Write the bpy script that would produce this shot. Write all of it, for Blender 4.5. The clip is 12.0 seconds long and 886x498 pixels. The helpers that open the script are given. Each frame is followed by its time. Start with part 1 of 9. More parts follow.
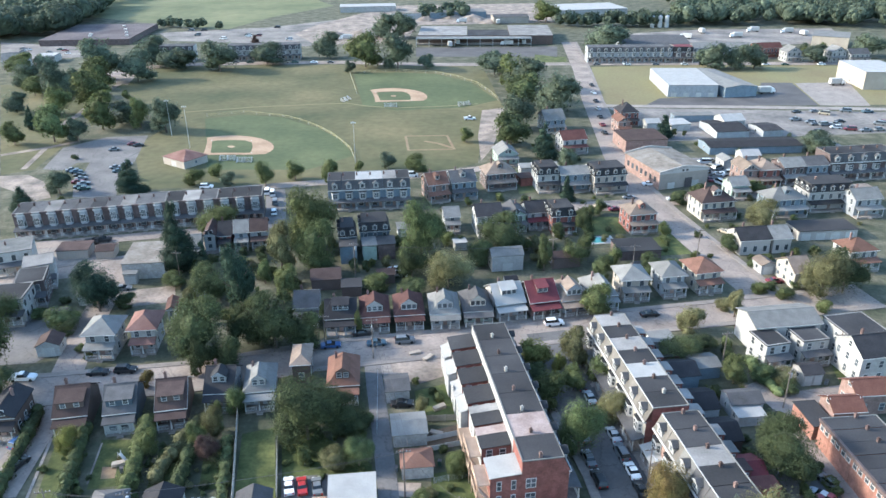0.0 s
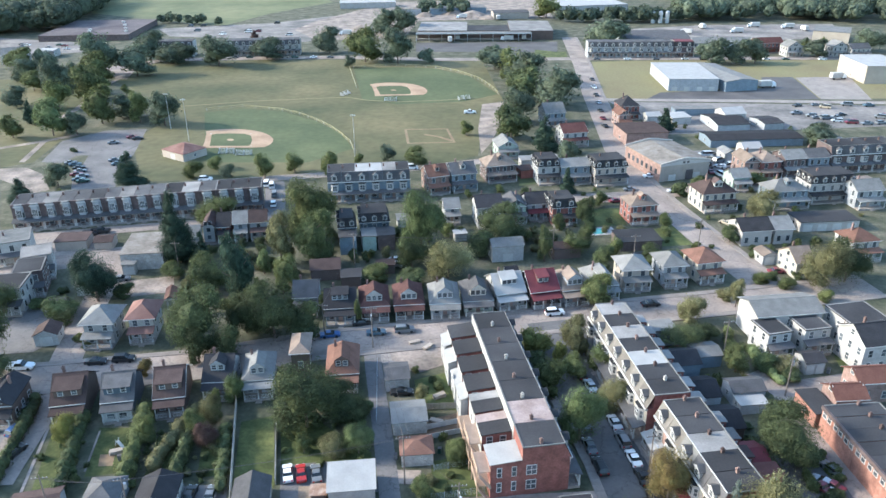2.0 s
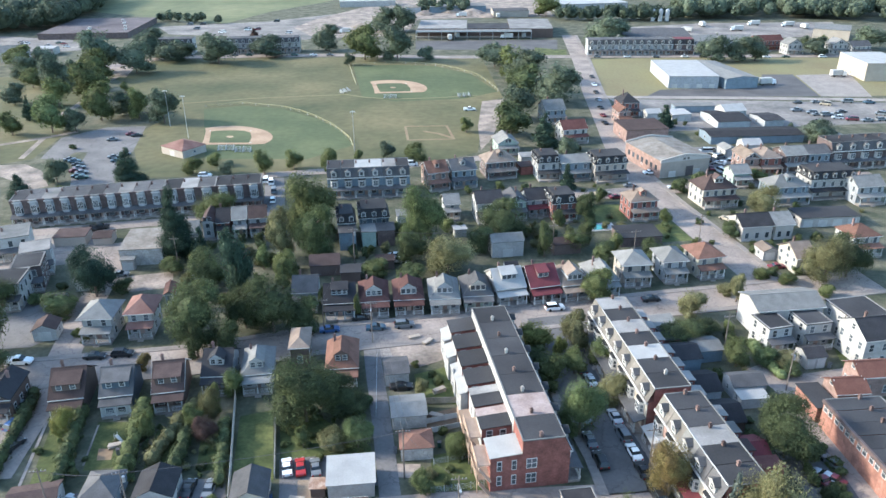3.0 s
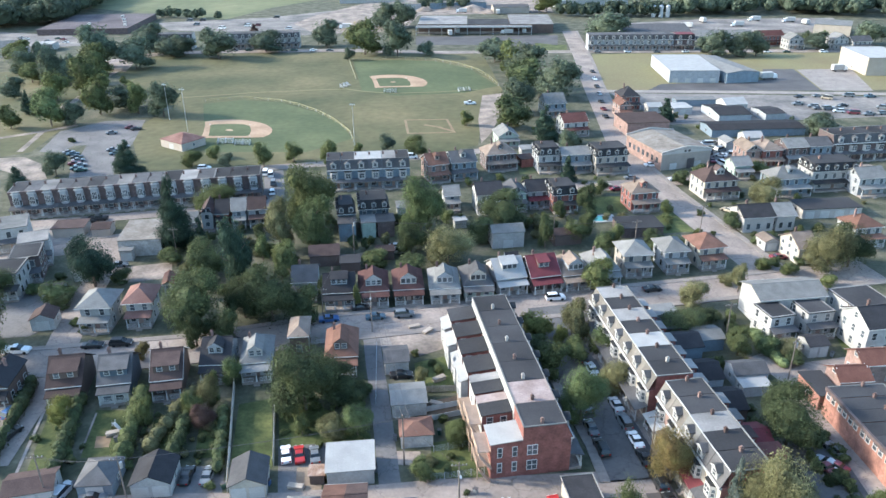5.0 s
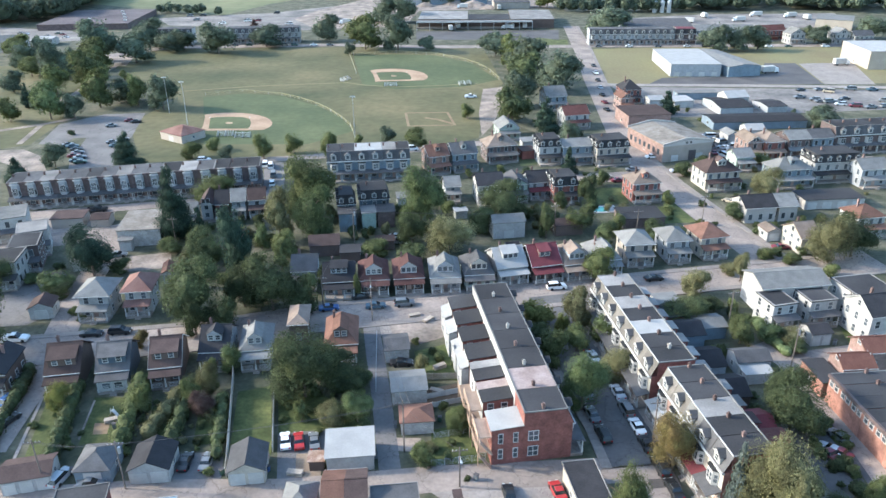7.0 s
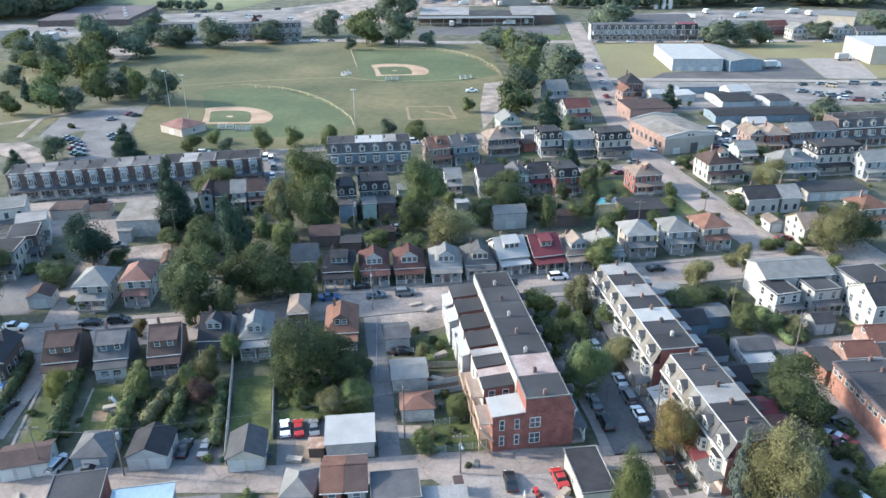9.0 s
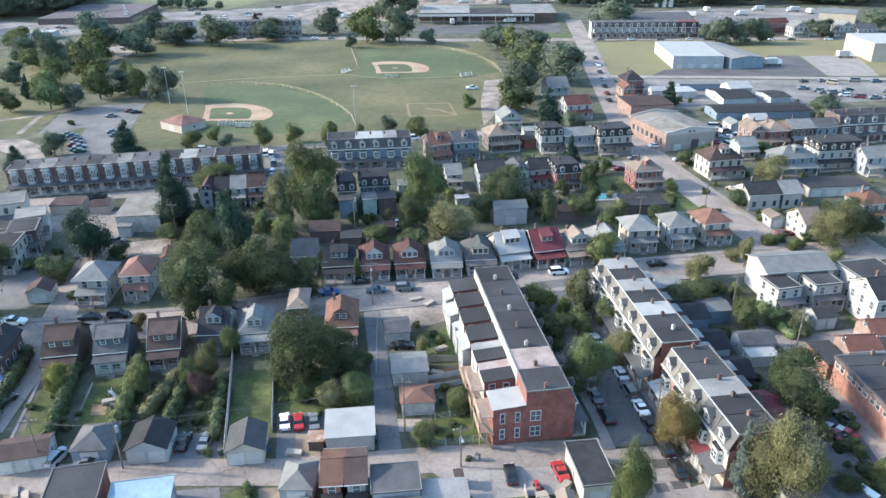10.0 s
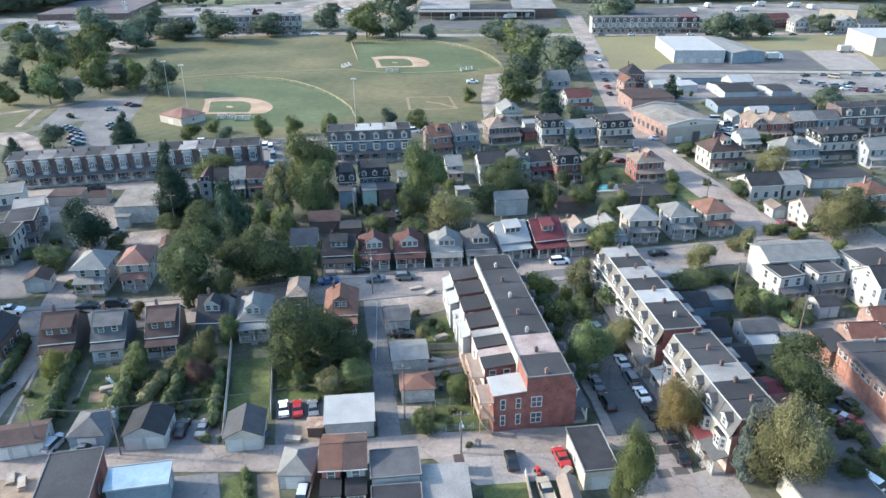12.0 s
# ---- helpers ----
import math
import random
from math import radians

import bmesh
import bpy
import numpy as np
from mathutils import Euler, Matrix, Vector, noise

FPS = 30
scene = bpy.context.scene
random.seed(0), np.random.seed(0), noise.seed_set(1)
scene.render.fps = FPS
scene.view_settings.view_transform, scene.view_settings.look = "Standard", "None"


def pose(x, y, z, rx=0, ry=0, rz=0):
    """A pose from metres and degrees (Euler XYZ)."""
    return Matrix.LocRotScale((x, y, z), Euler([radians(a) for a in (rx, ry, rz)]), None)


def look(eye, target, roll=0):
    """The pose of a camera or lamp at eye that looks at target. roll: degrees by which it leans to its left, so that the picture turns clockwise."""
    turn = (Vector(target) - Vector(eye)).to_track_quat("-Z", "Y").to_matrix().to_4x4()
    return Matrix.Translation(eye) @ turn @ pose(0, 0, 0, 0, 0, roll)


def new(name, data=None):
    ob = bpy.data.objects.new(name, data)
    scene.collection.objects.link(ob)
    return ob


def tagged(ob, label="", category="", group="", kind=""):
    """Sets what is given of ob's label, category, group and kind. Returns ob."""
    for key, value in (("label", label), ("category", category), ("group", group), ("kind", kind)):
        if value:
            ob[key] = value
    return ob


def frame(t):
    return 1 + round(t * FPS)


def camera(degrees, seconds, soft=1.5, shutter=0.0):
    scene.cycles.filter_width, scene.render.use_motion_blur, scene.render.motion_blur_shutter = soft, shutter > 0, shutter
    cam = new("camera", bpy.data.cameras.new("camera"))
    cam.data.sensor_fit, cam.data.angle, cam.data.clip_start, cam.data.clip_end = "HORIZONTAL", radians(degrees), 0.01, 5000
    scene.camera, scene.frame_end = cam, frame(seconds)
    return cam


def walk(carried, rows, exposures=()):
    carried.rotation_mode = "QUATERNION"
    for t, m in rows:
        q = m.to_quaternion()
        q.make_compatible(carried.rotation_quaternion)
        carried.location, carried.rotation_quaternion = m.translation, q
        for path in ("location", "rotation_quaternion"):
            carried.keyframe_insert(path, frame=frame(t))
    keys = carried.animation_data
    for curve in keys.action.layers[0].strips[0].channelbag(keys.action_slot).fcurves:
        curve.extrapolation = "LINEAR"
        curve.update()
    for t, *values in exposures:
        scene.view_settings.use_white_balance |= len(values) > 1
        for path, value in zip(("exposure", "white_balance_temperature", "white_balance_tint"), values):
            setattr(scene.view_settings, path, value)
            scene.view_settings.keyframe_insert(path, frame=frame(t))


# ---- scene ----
# camera: a slow, nearly straight descent
ROWS = [
    (0.0, 0.000, -0.000, 88.000, 24.899, 0.046, -0.377),
    (0.5, 0.004, -0.031, 87.404, 24.925, 0.052, -0.381),
    (1.0, 0.009, -0.061, 86.808, 24.950, 0.049, -0.386),
    (1.5, 0.013, -0.092, 86.213, 24.963, 0.045, -0.390),
    (2.0, 0.018, -0.123, 85.617, 24.969, 0.054, -0.394),
    (2.5, 0.022, -0.153, 85.021, 24.980, 0.042, -0.399),
    (3.0, 0.026, -0.184, 84.425, 24.984, 0.041, -0.403),
    (5.0, 0.044, -0.307, 82.042, 25.032, 0.062, -0.420),
    (5.5, 0.049, -0.338, 81.446, 25.059, 0.072, -0.425),
    (6.0, 0.053, -0.368, 80.850, 25.099, 0.081, -0.429),
    (6.5, 0.057, -0.399, 80.254, 25.107, 0.109, -0.434),
    (7.0, 0.062, -0.430, 79.658, 25.120, 0.118, -0.438),
    (9.0, 0.079, -0.552, 77.275, 25.144, 0.207, -0.455),
    (9.5, 0.084, -0.583, 76.679, 25.159, 0.225, -0.460),
    (10.0, 0.088, -0.614, 76.083, 25.153, 0.243, -0.464),
    (10.5, 0.093, -0.644, 75.487, 25.164, 0.251, -0.469),
    (11.0, 0.097, -0.675, 74.892, 25.159, 0.249, -0.473),
    (11.5, 0.101, -0.706, 74.296, 25.170, 0.260, -0.477),
    (12.0, 0.106, -0.736, 73.700, 25.192, 0.271, -0.482),
]
cam = camera(61.1, 12.0, soft=1.5)
walk(cam, [(t, pose(x, y, z, 90 - tilt, 0, yaw) @ pose(0, 0, 0, 0, 0, roll)) for t, x, y, z, tilt, yaw, roll in ROWS], exposures=[(0.0, 1.86, 5850, 4), (12.0, 1.86, 5850, 4)])

# ---- light: low sun from the west, wide hazy sky ----
SUN_EL, SUN_AZ = radians(25.5), radians(-84)
world = bpy.data.worlds.new("hazy_sky")
scene.world = world
world.use_nodes = True
wn = world.node_tree.nodes
sky = wn.new("ShaderNodeTexSky")
sky.sky_type = 'NISHITA'
sky.sun_disc = False
sky.sun_elevation, sky.sun_rotation = SUN_EL, SUN_AZ
sky.air_density, sky.dust_density, sky.ozone_density = 1.3, 2.0, 3.0
wn["Background"].inputs["Strength"].default_value = 0.15
world.node_tree.links.new(sky.outputs[0], wn["Background"].inputs[0])
sun = new("sun", bpy.data.lights.new("sun", 'SUN'))
sun.data.energy, sun.data.angle, sun.data.color = 2.2, radians(2.0), (1.0, 0.86, 0.71)
sun_way = Vector((math.sin(SUN_AZ) * math.cos(SUN_EL), math.cos(SUN_AZ) * math.cos(SUN_EL), math.sin(SUN_EL)))
sun.matrix_world = look(sun_way * 900, (0, 0, 0))


# ---- materials ----
def surface(name, rgb, rough=0.85, var=0.25, big=0.25, fine=6.0, bump=0.0, each=0.12, tint=None, metal=0.0, lines=None, spec=0.3, cracks=0.0):
    """Worn surface: large stains, fine grain, a shift from piece to piece, optional regular lines (axis, spacing, depth)."""
    m = bpy.data.materials.new(name)
    m.use_nodes = True
    n, l = m.node_tree.nodes, m.node_tree.links
    b = n["Principled BSDF"]
    geo = n.new("ShaderNodeNewGeometry")
    big_n, fine_n = n.new("ShaderNodeTexNoise"), n.new("ShaderNodeTexNoise")
    for q, s, d in ((big_n, big, 4), (fine_n, fine, 3)):
        q.inputs["Scale"].default_value, q.inputs["Detail"].default_value = s, d
        l.new(geo.outputs["Position"], q.inputs["Vector"])
    info = n.new("ShaderNodeObjectInfo")

    def ramp(sock, lo, hi):
        r = n.new("ShaderNodeMapRange")
        r.inputs[1].default_value, r.inputs[2].default_value = 0.25, 0.75
        r.inputs[3].default_value, r.inputs[4].default_value = lo, hi
        l.new(sock, r.inputs[0])
        return r.outputs[0]

    def times(a, c):
        q = n.new("ShaderNodeMath")
        q.operation = 'MULTIPLY'
        l.new(a, q.inputs[0])
        l.new(c, q.inputs[1])
        return q.outputs[0]
    r = n.new("ShaderNodeMapRange")
    r.inputs[3].default_value, r.inputs[4].default_value = 1 - each, 1 + each
    l.new(info.outputs["Random"], r.inputs[0])
    value = times(times(ramp(big_n.outputs["Fac"], 1 - var, 1 + var), ramp(fine_n.outputs["Fac"], 1 - var * 0.7, 1 + var * 0.7)), r.outputs[0])
    if lines:
        axis, spacing, deep = lines
        tc = n.new("ShaderNodeTexCoord")
        w = n.new("ShaderNodeTexWave")
        w.bands_direction = axis
        w.wave_profile = 'SAW'
        w.inputs["Scale"].default_value = 0.314 / spacing
        w.inputs["Distortion"].default_value = 0.3
        l.new(tc.outputs["Object"], w.inputs["Vector"])
        q = n.new("ShaderNodeMapRange")
        q.inputs[3].default_value, q.inputs[4].default_value = 1 - deep, 1 + deep * 0.4
        l.new(w.outputs["Fac"], q.inputs[0])
        value = times(value, q.outputs[0])
    if cracks:
        # sealed cracks that wander over the surface
        wob = n.new("ShaderNodeVectorMath")
        wob.operation = 'MULTIPLY_ADD'
        wob.inputs[1].default_value = (2.2, 2.2, 0)
        l.new(fine_n.outputs["Color"], wob.inputs[0])
        l.new(geo.outputs["Position"], wob.inputs[2])
        vo = n.new("ShaderNodeTexVoronoi")
        vo.feature = 'DISTANCE_TO_EDGE'
        vo.inputs["Scale"].default_value = 0.19
        l.new(wob.outputs[0], vo.inputs["Vector"])
        q = n.new("ShaderNodeMapRange")
        q.inputs[1].default_value, q.inputs[2].default_value = 0.006, 0.02
        q.inputs[3].default_value, q.inputs[4].default_value = 1 - cracks, 1.0
        l.new(vo.outputs["Distance"], q.inputs[0])
        value = times(value, q.outputs[0])
    mix = n.new("ShaderNodeMix")
    mix.data_type = 'RGBA'
    mix.inputs[6].default_value = (*rgb, 1)
    mix.inputs[7].default_value = (*(tint or rgb), 1)
    l.new(ramp(big_n.outputs["Fac"], 0, 1), mix.inputs[0])
    sc = n.new("ShaderNodeVectorMath")
    sc.operation = 'SCALE'
    l.new(mix.outputs[2], sc.inputs[0])
    l.new(value, sc.inputs["Scale"])
    l.new(sc.outputs[0], b.inputs["Base Color"])
    b.inputs["Roughness"].default_value, b.inputs["Metallic"].default_value = rough, metal
    b.inputs["Specular IOR Level"].default_value = spec
    if bump:
        q = n.new("ShaderNodeBump")
        q.inputs["Strength"].default_value, q.inputs["Distance"].default_value = bump, 0.03
        l.new(fine_n.outputs["Fac"], q.inputs["Height"])
        l.new(q.outputs[0], b.inputs["Normal"])
    return m


ROOF = {
    "grey": surface("grey_shingle", (0.085, 0.083, 0.085), 0.9, 0.22, 0.5, 5.0, 0.4, 0.2, spec=0.1),
    "dark": surface("dark_shingle", (0.037, 0.036, 0.039), 0.9, 0.22, 0.5, 5.0, 0.4, 0.2, spec=0.1),
    "brown": surface("brown_shingle", (0.07, 0.05, 0.046), 0.9, 0.22, 0.5, 5.0, 0.4, 0.2, spec=0.1),
    "red": surface("red_shingle", (0.106, 0.049, 0.043), 0.95, 0.22, 0.5, 5.0, 0.4, 0.15, spec=0.1),
    "crimson": surface("crimson_shingle", (0.12, 0.03, 0.035), 0.8, 0.2, 0.5, 5.0, 0.3, 0.1),
    "tan": surface("tan_shingle", (0.185, 0.145, 0.118), 0.9, 0.22, 0.5, 5.0, 0.4, 0.15, spec=0.1),
    "orange": surface("orange_shingle", (0.15, 0.083, 0.063), 0.9, 0.22, 0.5, 5.0, 0.4, 0.15, spec=0.1),
    "pale": surface("pale_shingle", (0.168, 0.165, 0.158), 0.95, 0.2, 0.5, 5.0, 0.3, 0.16, spec=0.1),
    "white": surface("white_metal_roof", (0.3, 0.292, 0.28), 0.7, 0.12, 0.4, 5, 0.1, 0.05, spec=0.25),
    "tar": surface("tar_roof", (0.035, 0.035, 0.038), 0.95, 0.16, 0.12, 3.0, 0.3, 0.22, tint=(0.05, 0.049, 0.051), spec=0.1),
    "silver": surface("silver_coated_roof", (0.16, 0.152, 0.145), 0.9, 0.2, 0.15, 3.0, 0.2, 0.25, tint=(0.235, 0.222, 0.21), spec=0.1),
    "pink": surface("faded_red_coated_roof", (0.27, 0.2, 0.18), 0.9, 0.2, 0.4, 3, 0.2, 0.1, tint=(0.32, 0.26, 0.24), spec=0.1),
    "blue": surface("blue_tarpaulin_roof", (0.2, 0.275, 0.33), 0.7, 0.12, 0.5, 3, 0.2, 0.0, tint=(0.25, 0.32, 0.365)),
    "felt": surface("weathered_felt_roof", (0.165, 0.138, 0.116), 0.95, 0.26, 0.25, 1.4, 0.2, 0.1, tint=(0.2, 0.185, 0.165), spec=0.1),
    "beige": surface("beige_shingle", (0.14, 0.128, 0.114), 0.9, 0.2, 0.5, 5.0, 0.3, 0.12, spec=0.1),
    "russet": surface("russet_shingle", (0.125, 0.06, 0.046), 0.92, 0.2, 0.5, 5.0, 0.4, 0.12, spec=0.1),
    "maroon": surface("dull_red_shingle", (0.078, 0.042, 0.038), 0.92, 0.2, 0.5, 5.0, 0.4, 0.12, spec=0.1),
    "rose": surface("faded_rose_shingle", (0.175, 0.095, 0.08), 0.92, 0.18, 0.3, 4.0, 0.3, 0.0, tint=(0.2, 0.12, 0.1), spec=0.1),
    "mauve": surface("faded_purple_grey_roof", (0.105, 0.088, 0.092), 0.95, 0.22, 0.06, 0.6, 0.1, 0.0, tint=(0.13, 0.112, 0.112), spec=0.1),
    "slate": surface("slate_shingle", (0.03, 0.03, 0.032), 0.9, 0.32, 0.8, 2.8, 0.4, 0.2),
    "rust": surface("rusty_sheet_roof", (0.3, 0.16, 0.1), 0.85, 0.35, 0.8, 6, 0.3, 0.1, tint=(0.36, 0.3, 0.25)),
}
WALL = {
    "white": surface("white_siding", (0.355, 0.345, 0.328), 0.75, 0.15, 0.5, 2.2, 0.1, 0.07, lines=('Z', 0.16, 0.1)),
    "cream": surface("cream_siding", (0.385, 0.35, 0.295), 0.75, 0.15, 0.5, 2.2, 0.1, 0.07, lines=('Z', 0.16, 0.1)),
    "grey": surface("grey_siding", (0.3, 0.31, 0.32), 0.8, 0.15, 0.5, 2.2, 0.1, 0.1, lines=('Z', 0.16, 0.12)),
    "blue": surface("blue_grey_siding", (0.16, 0.2, 0.235), 0.8, 0.15, 0.5, 2.2, 0.1, 0.08, lines=('Z', 0.16, 0.12)),
    "green": surface("grey_green_siding", (0.3, 0.36, 0.31), 0.8, 0.15, 0.5, 2.2, 0.1, 0.08, lines=('Z', 0.16, 0.12)),
    "brown": surface("brown_siding", (0.11, 0.08, 0.068), 0.85, 0.15, 0.4, 4, 0.1, 0.1, lines=('Z', 0.16, 0.12)),
    "tan": surface("tan_stucco", (0.33, 0.29, 0.25), 0.9, 0.12, 0.4, 4, 0.2, 0.1),
    "yellow": surface("buff_block_wall", (0.36, 0.315, 0.26), 0.85, 0.1, 0.3, 4, 0.1, 0.05),
    "brick": surface("red_brick", (0.205, 0.084, 0.069), 0.9, 0.3, 0.7, 2.6, 0.4, 0.1, lines=('Z', 0.3, 0.12)),
    "salmon": surface("salmon_brick", (0.245, 0.165, 0.14), 0.9, 0.3, 0.7, 2.6, 0.4, 0.1, lines=('Z', 0.3, 0.1)),
    "coral": surface("coral_brick", (0.3, 0.152, 0.115), 0.9, 0.3, 0.7, 2.6, 0.4, 0.1, lines=('Z', 0.3, 0.1)),
    "navy": surface("dark_blue_siding", (0.075, 0.1, 0.125), 0.8, 0.15, 0.5, 2.2, 0.1, 0.08, lines=('Z', 0.16, 0.12)),
    "dbrick": surface("dark_red_brick", (0.112, 0.084, 0.08), 0.9, 0.3, 0.7, 2.6, 0.4, 0.12, lines=('Z', 0.3, 0.12)),
    "chimney": surface("sooty_chimney_brick", (0.15, 0.1, 0.09), 0.9, 0.25, 1.0, 8, 0.3, 0.35),
    "plain": surface("pale_rendered_wall", (0.4, 0.37, 0.34), 0.9, 0.1, 0.3, 4, 0.2, 0.06),
    "stone": surface("grey_stone_wall", (0.36, 0.33, 0.3), 0.9, 0.25, 0.9, 3, 0.5, 0.1),
}
TRIM = surface("white_trim_paint", (0.43, 0.42, 0.4), 0.7, 0.12, 0.6, 5, 0, 0.1)
DARK_TRIM = surface("dark_trim_paint", (0.08, 0.07, 0.07), 0.6, 0.15, 0.6, 5, 0, 0.1)
CONCRETE = surface("old_concrete", (0.25, 0.218, 0.195), 0.9, 0.2, 0.2, 1.8, 0.3, 0.06, cracks=0.25)
PAVING = surface("pavement_concrete", (0.22, 0.19, 0.168), 0.9, 0.18, 0.25, 3, 0.2, 0.0, lines=('Y', 1.5, 0.12))
ASPHALT = surface("worn_asphalt", (0.195, 0.163, 0.143), 0.9, 0.2, 0.11, 1.4, 0.2, 0.0, tint=(0.275, 0.226, 0.194), cracks=0.3)
# dark asphalt of lots; its tone also stands in for shade on some paving
DARK_ASPHALT = surface("dark_asphalt", (0.12, 0.113, 0.111), 0.9, 0.16, 0.1, 1.5, 0.2, 0.0, tint=(0.162, 0.15, 0.143), cracks=0.3)
# asphalt with the shade of terraces and trees put into its tone
SHADED_ASPHALT = surface("shaded_street_asphalt", (0.082, 0.079, 0.079), 0.9, 0.16, 0.1, 1.5, 0.2, 0.0, tint=(0.112, 0.106, 0.103), cracks=0.3)
NEW_ASPHALT = surface("fresh_dark_asphalt", (0.07, 0.067, 0.068), 0.9, 0.2, 0.08, 1.5, 0.2, 0.0, tint=(0.1, 0.092, 0.09))
PATCH = surface("asphalt_patch", (0.075, 0.065, 0.06), 0.9, 0.15, 0.5, 3, 0.2, 0.1)
GRAVEL = surface("pale_gravel", (0.165, 0.14, 0.122), 0.95, 0.36, 0.14, 1.2, 0.3, 0.0, tint=(0.27, 0.216, 0.176))
YARD = surface("grey_works_yard", (0.13, 0.122, 0.118), 0.95, 0.36, 0.06, 0.5, 0.3, 0.0, tint=(0.21, 0.186, 0.165))
DIRT = surface("bare_earth", (0.2, 0.145, 0.105), 0.95, 0.25, 0.3, 2, 0.3, 0.05, tint=(0.27, 0.21, 0.15))
INFIELD = surface("infield_clay", (0.3, 0.2, 0.13), 0.95, 0.16, 0.15, 1, 0.1, 0.0, tint=(0.345, 0.24, 0.16))
WORN = surface("worn_dry_soil", (0.25, 0.165, 0.105), 0.95, 0.25, 0.2, 0.8, 0.1, 0.0, tint=(0.18, 0.14, 0.08))
LAWN = surface("lawn_grass", (0.05, 0.07, 0.021), 0.95, 0.4, 0.25, 1.6, 0.4, 0.15, tint=(0.09, 0.094, 0.033))
FIELD = surface("park_grass", (0.064, 0.075, 0.033), 0.95, 0.26, 0.022, 0.3, 0.2, 0.0, tint=(0.125, 0.102, 0.052))
MEADOW = surface("distant_meadow_grass", (0.105, 0.122, 0.058), 0.95, 0.22, 0.02, 0.12, 0.2, 0.0, tint=(0.145, 0.142, 0.075))
MOWN = surface("mown_field_grass", (0.06, 0.08, 0.036), 0.95, 0.2, 0.03, 0.4, 0.2, 0.0, tint=(0.088, 0.097, 0.045))
DRY = surface("dry_grass", (0.195, 0.16, 0.085), 0.95, 0.2, 0.04, 0.7, 0.2, 0.0, tint=(0.15, 0.142, 0.068))
GROUND = surface("rough_ground", (0.052, 0.064, 0.034), 0.95, 0.42, 0.16, 1.1, 0.3, 0.0, tint=(0.105, 0.092, 0.066))
BARK = surface("bark", (0.13, 0.1, 0.08), 0.95, 0.3, 1.5, 8, 0.5, 0.15)
POLE = surface("weathered_pole_wood", (0.15, 0.125, 0.11), 0.9, 0.25, 1.0, 8, 0.2, 0.1)
WOOD = surface("weathered_fence_wood", (0.32, 0.27, 0.22), 0.9, 0.25, 1.0, 6, 0.2, 0.12)
DECK = surface("timber_deck", (0.42, 0.3, 0.22), 0.85, 0.15, 1.0, 6, 0.2, 0.08)
STEEL = surface("galvanised_steel", (0.45, 0.46, 0.47), 0.45, 0.12, 1.0, 5, 0, 0.06, metal=0.7)
RUBBER = surface("tyre_rubber", (0.02, 0.02, 0.02), 0.8, 0.1, 2, 9, 0, 0.0)
SOIL = surface("garden_soil", (0.13, 0.09, 0.06), 0.95, 0.3, 0.6, 3, 0.4, 0.1)
PALE_PAVING = surface("pale_pool_paving", (0.36, 0.345, 0.325), 0.85, 0.15, 0.5, 3, 0.1, 0.0)
POOL = surface("pool_water", (0.045, 0.22, 0.205), 0.12, 0.05, 0.4, 1.0, 0.15, 0.0, spec=0.5)
YELLOW = surface("yellow_fence_cap", (0.36, 0.324, 0.173), 0.6, 0.06, 1, 4, 0, 0.0)
GLASS = surface("window_glass", (0.07, 0.08, 0.09), 0.12, 0.2, 0.8, 2, 0, 0.5, spec=0.6)
CARGLASS = surface("car_glass", (0.015, 0.018, 0.02), 0.22, 0.05, 1, 3, 0, 0.0, spec=0.6)
DOOR = surface("painted_door", (0.28, 0.2, 0.17), 0.6, 0.1, 1, 5, 0, 0.5)
LAMP = surface("clear_lamp_lens", (0.7, 0.7, 0.68), 0.15, 0.05, 1, 5, 0, 0.0, spec=0.6)
TAIL = surface("red_lamp_lens", (0.35, 0.015, 0.015), 0.2, 0.05, 1, 5, 0, 0.0, spec=0.6)
PAINTS = {}
for _n, _c in (("white", (0.75, 0.75, 0.74)), ("black", (0.015, 0.016, 0.018)), ("grey", (0.14, 0.15, 0.16)), ("silver", (0.42, 0.44, 0.46)),
               ("red", (0.33, 0.028, 0.03)), ("blue", (0.03, 0.08, 0.2)), ("green", (0.03, 0.07, 0.05)), ("tan", (0.32, 0.27, 0.2)), ("teal", (0.05, 0.09, 0.12)), ("maroon", (0.14, 0.02, 0.03))):
    PAINTS[_n] = surface(_n + "_car_paint", _c, 0.36, 0.04, 0.6, 3, 0, 0.05, spec=0.6)


def foliage(name, rgb, tint, var=0.35):
    m = surface(name, rgb, 0.75, var, 0.35, 2.2, 0, 0.22, tint=tint, spec=0.15)
    n, l = m.node_tree.nodes, m.node_tree.links
    b = n["Principled BSDF"]
    tr = n.new("ShaderNodeBsdfTranslucent")
    mx = n.new("ShaderNodeMixShader")
    mx.inputs[0].default_value = 0.28
    # every leaf clump has its own lightness
    geo = n.new("ShaderNodeNewGeometry")
    rm = n.new("ShaderNodeMapRange")
    rm.inputs[3].default_value, rm.inputs[4].default_value = 0.7, 1.3
    l.new(geo.outputs["Random Per Island"], rm.inputs[0])
    vm = n.new("ShaderNodeVectorMath")
    vm.operation = 'SCALE'
    l.new(b.inputs["Base Color"].links[0].from_socket, vm.inputs[0])
    l.new(rm.outputs[0], vm.inputs["Scale"])
    l.new(vm.outputs[0], b.inputs["Base Color"])
    l.new(vm.outputs[0], tr.inputs["Color"])
    l.new(b.outputs[0], mx.inputs[1])
    l.new(tr.outputs[0], mx.inputs[2])
    l.new(mx.outputs[0], n["Material Output"].inputs[0])
    return m


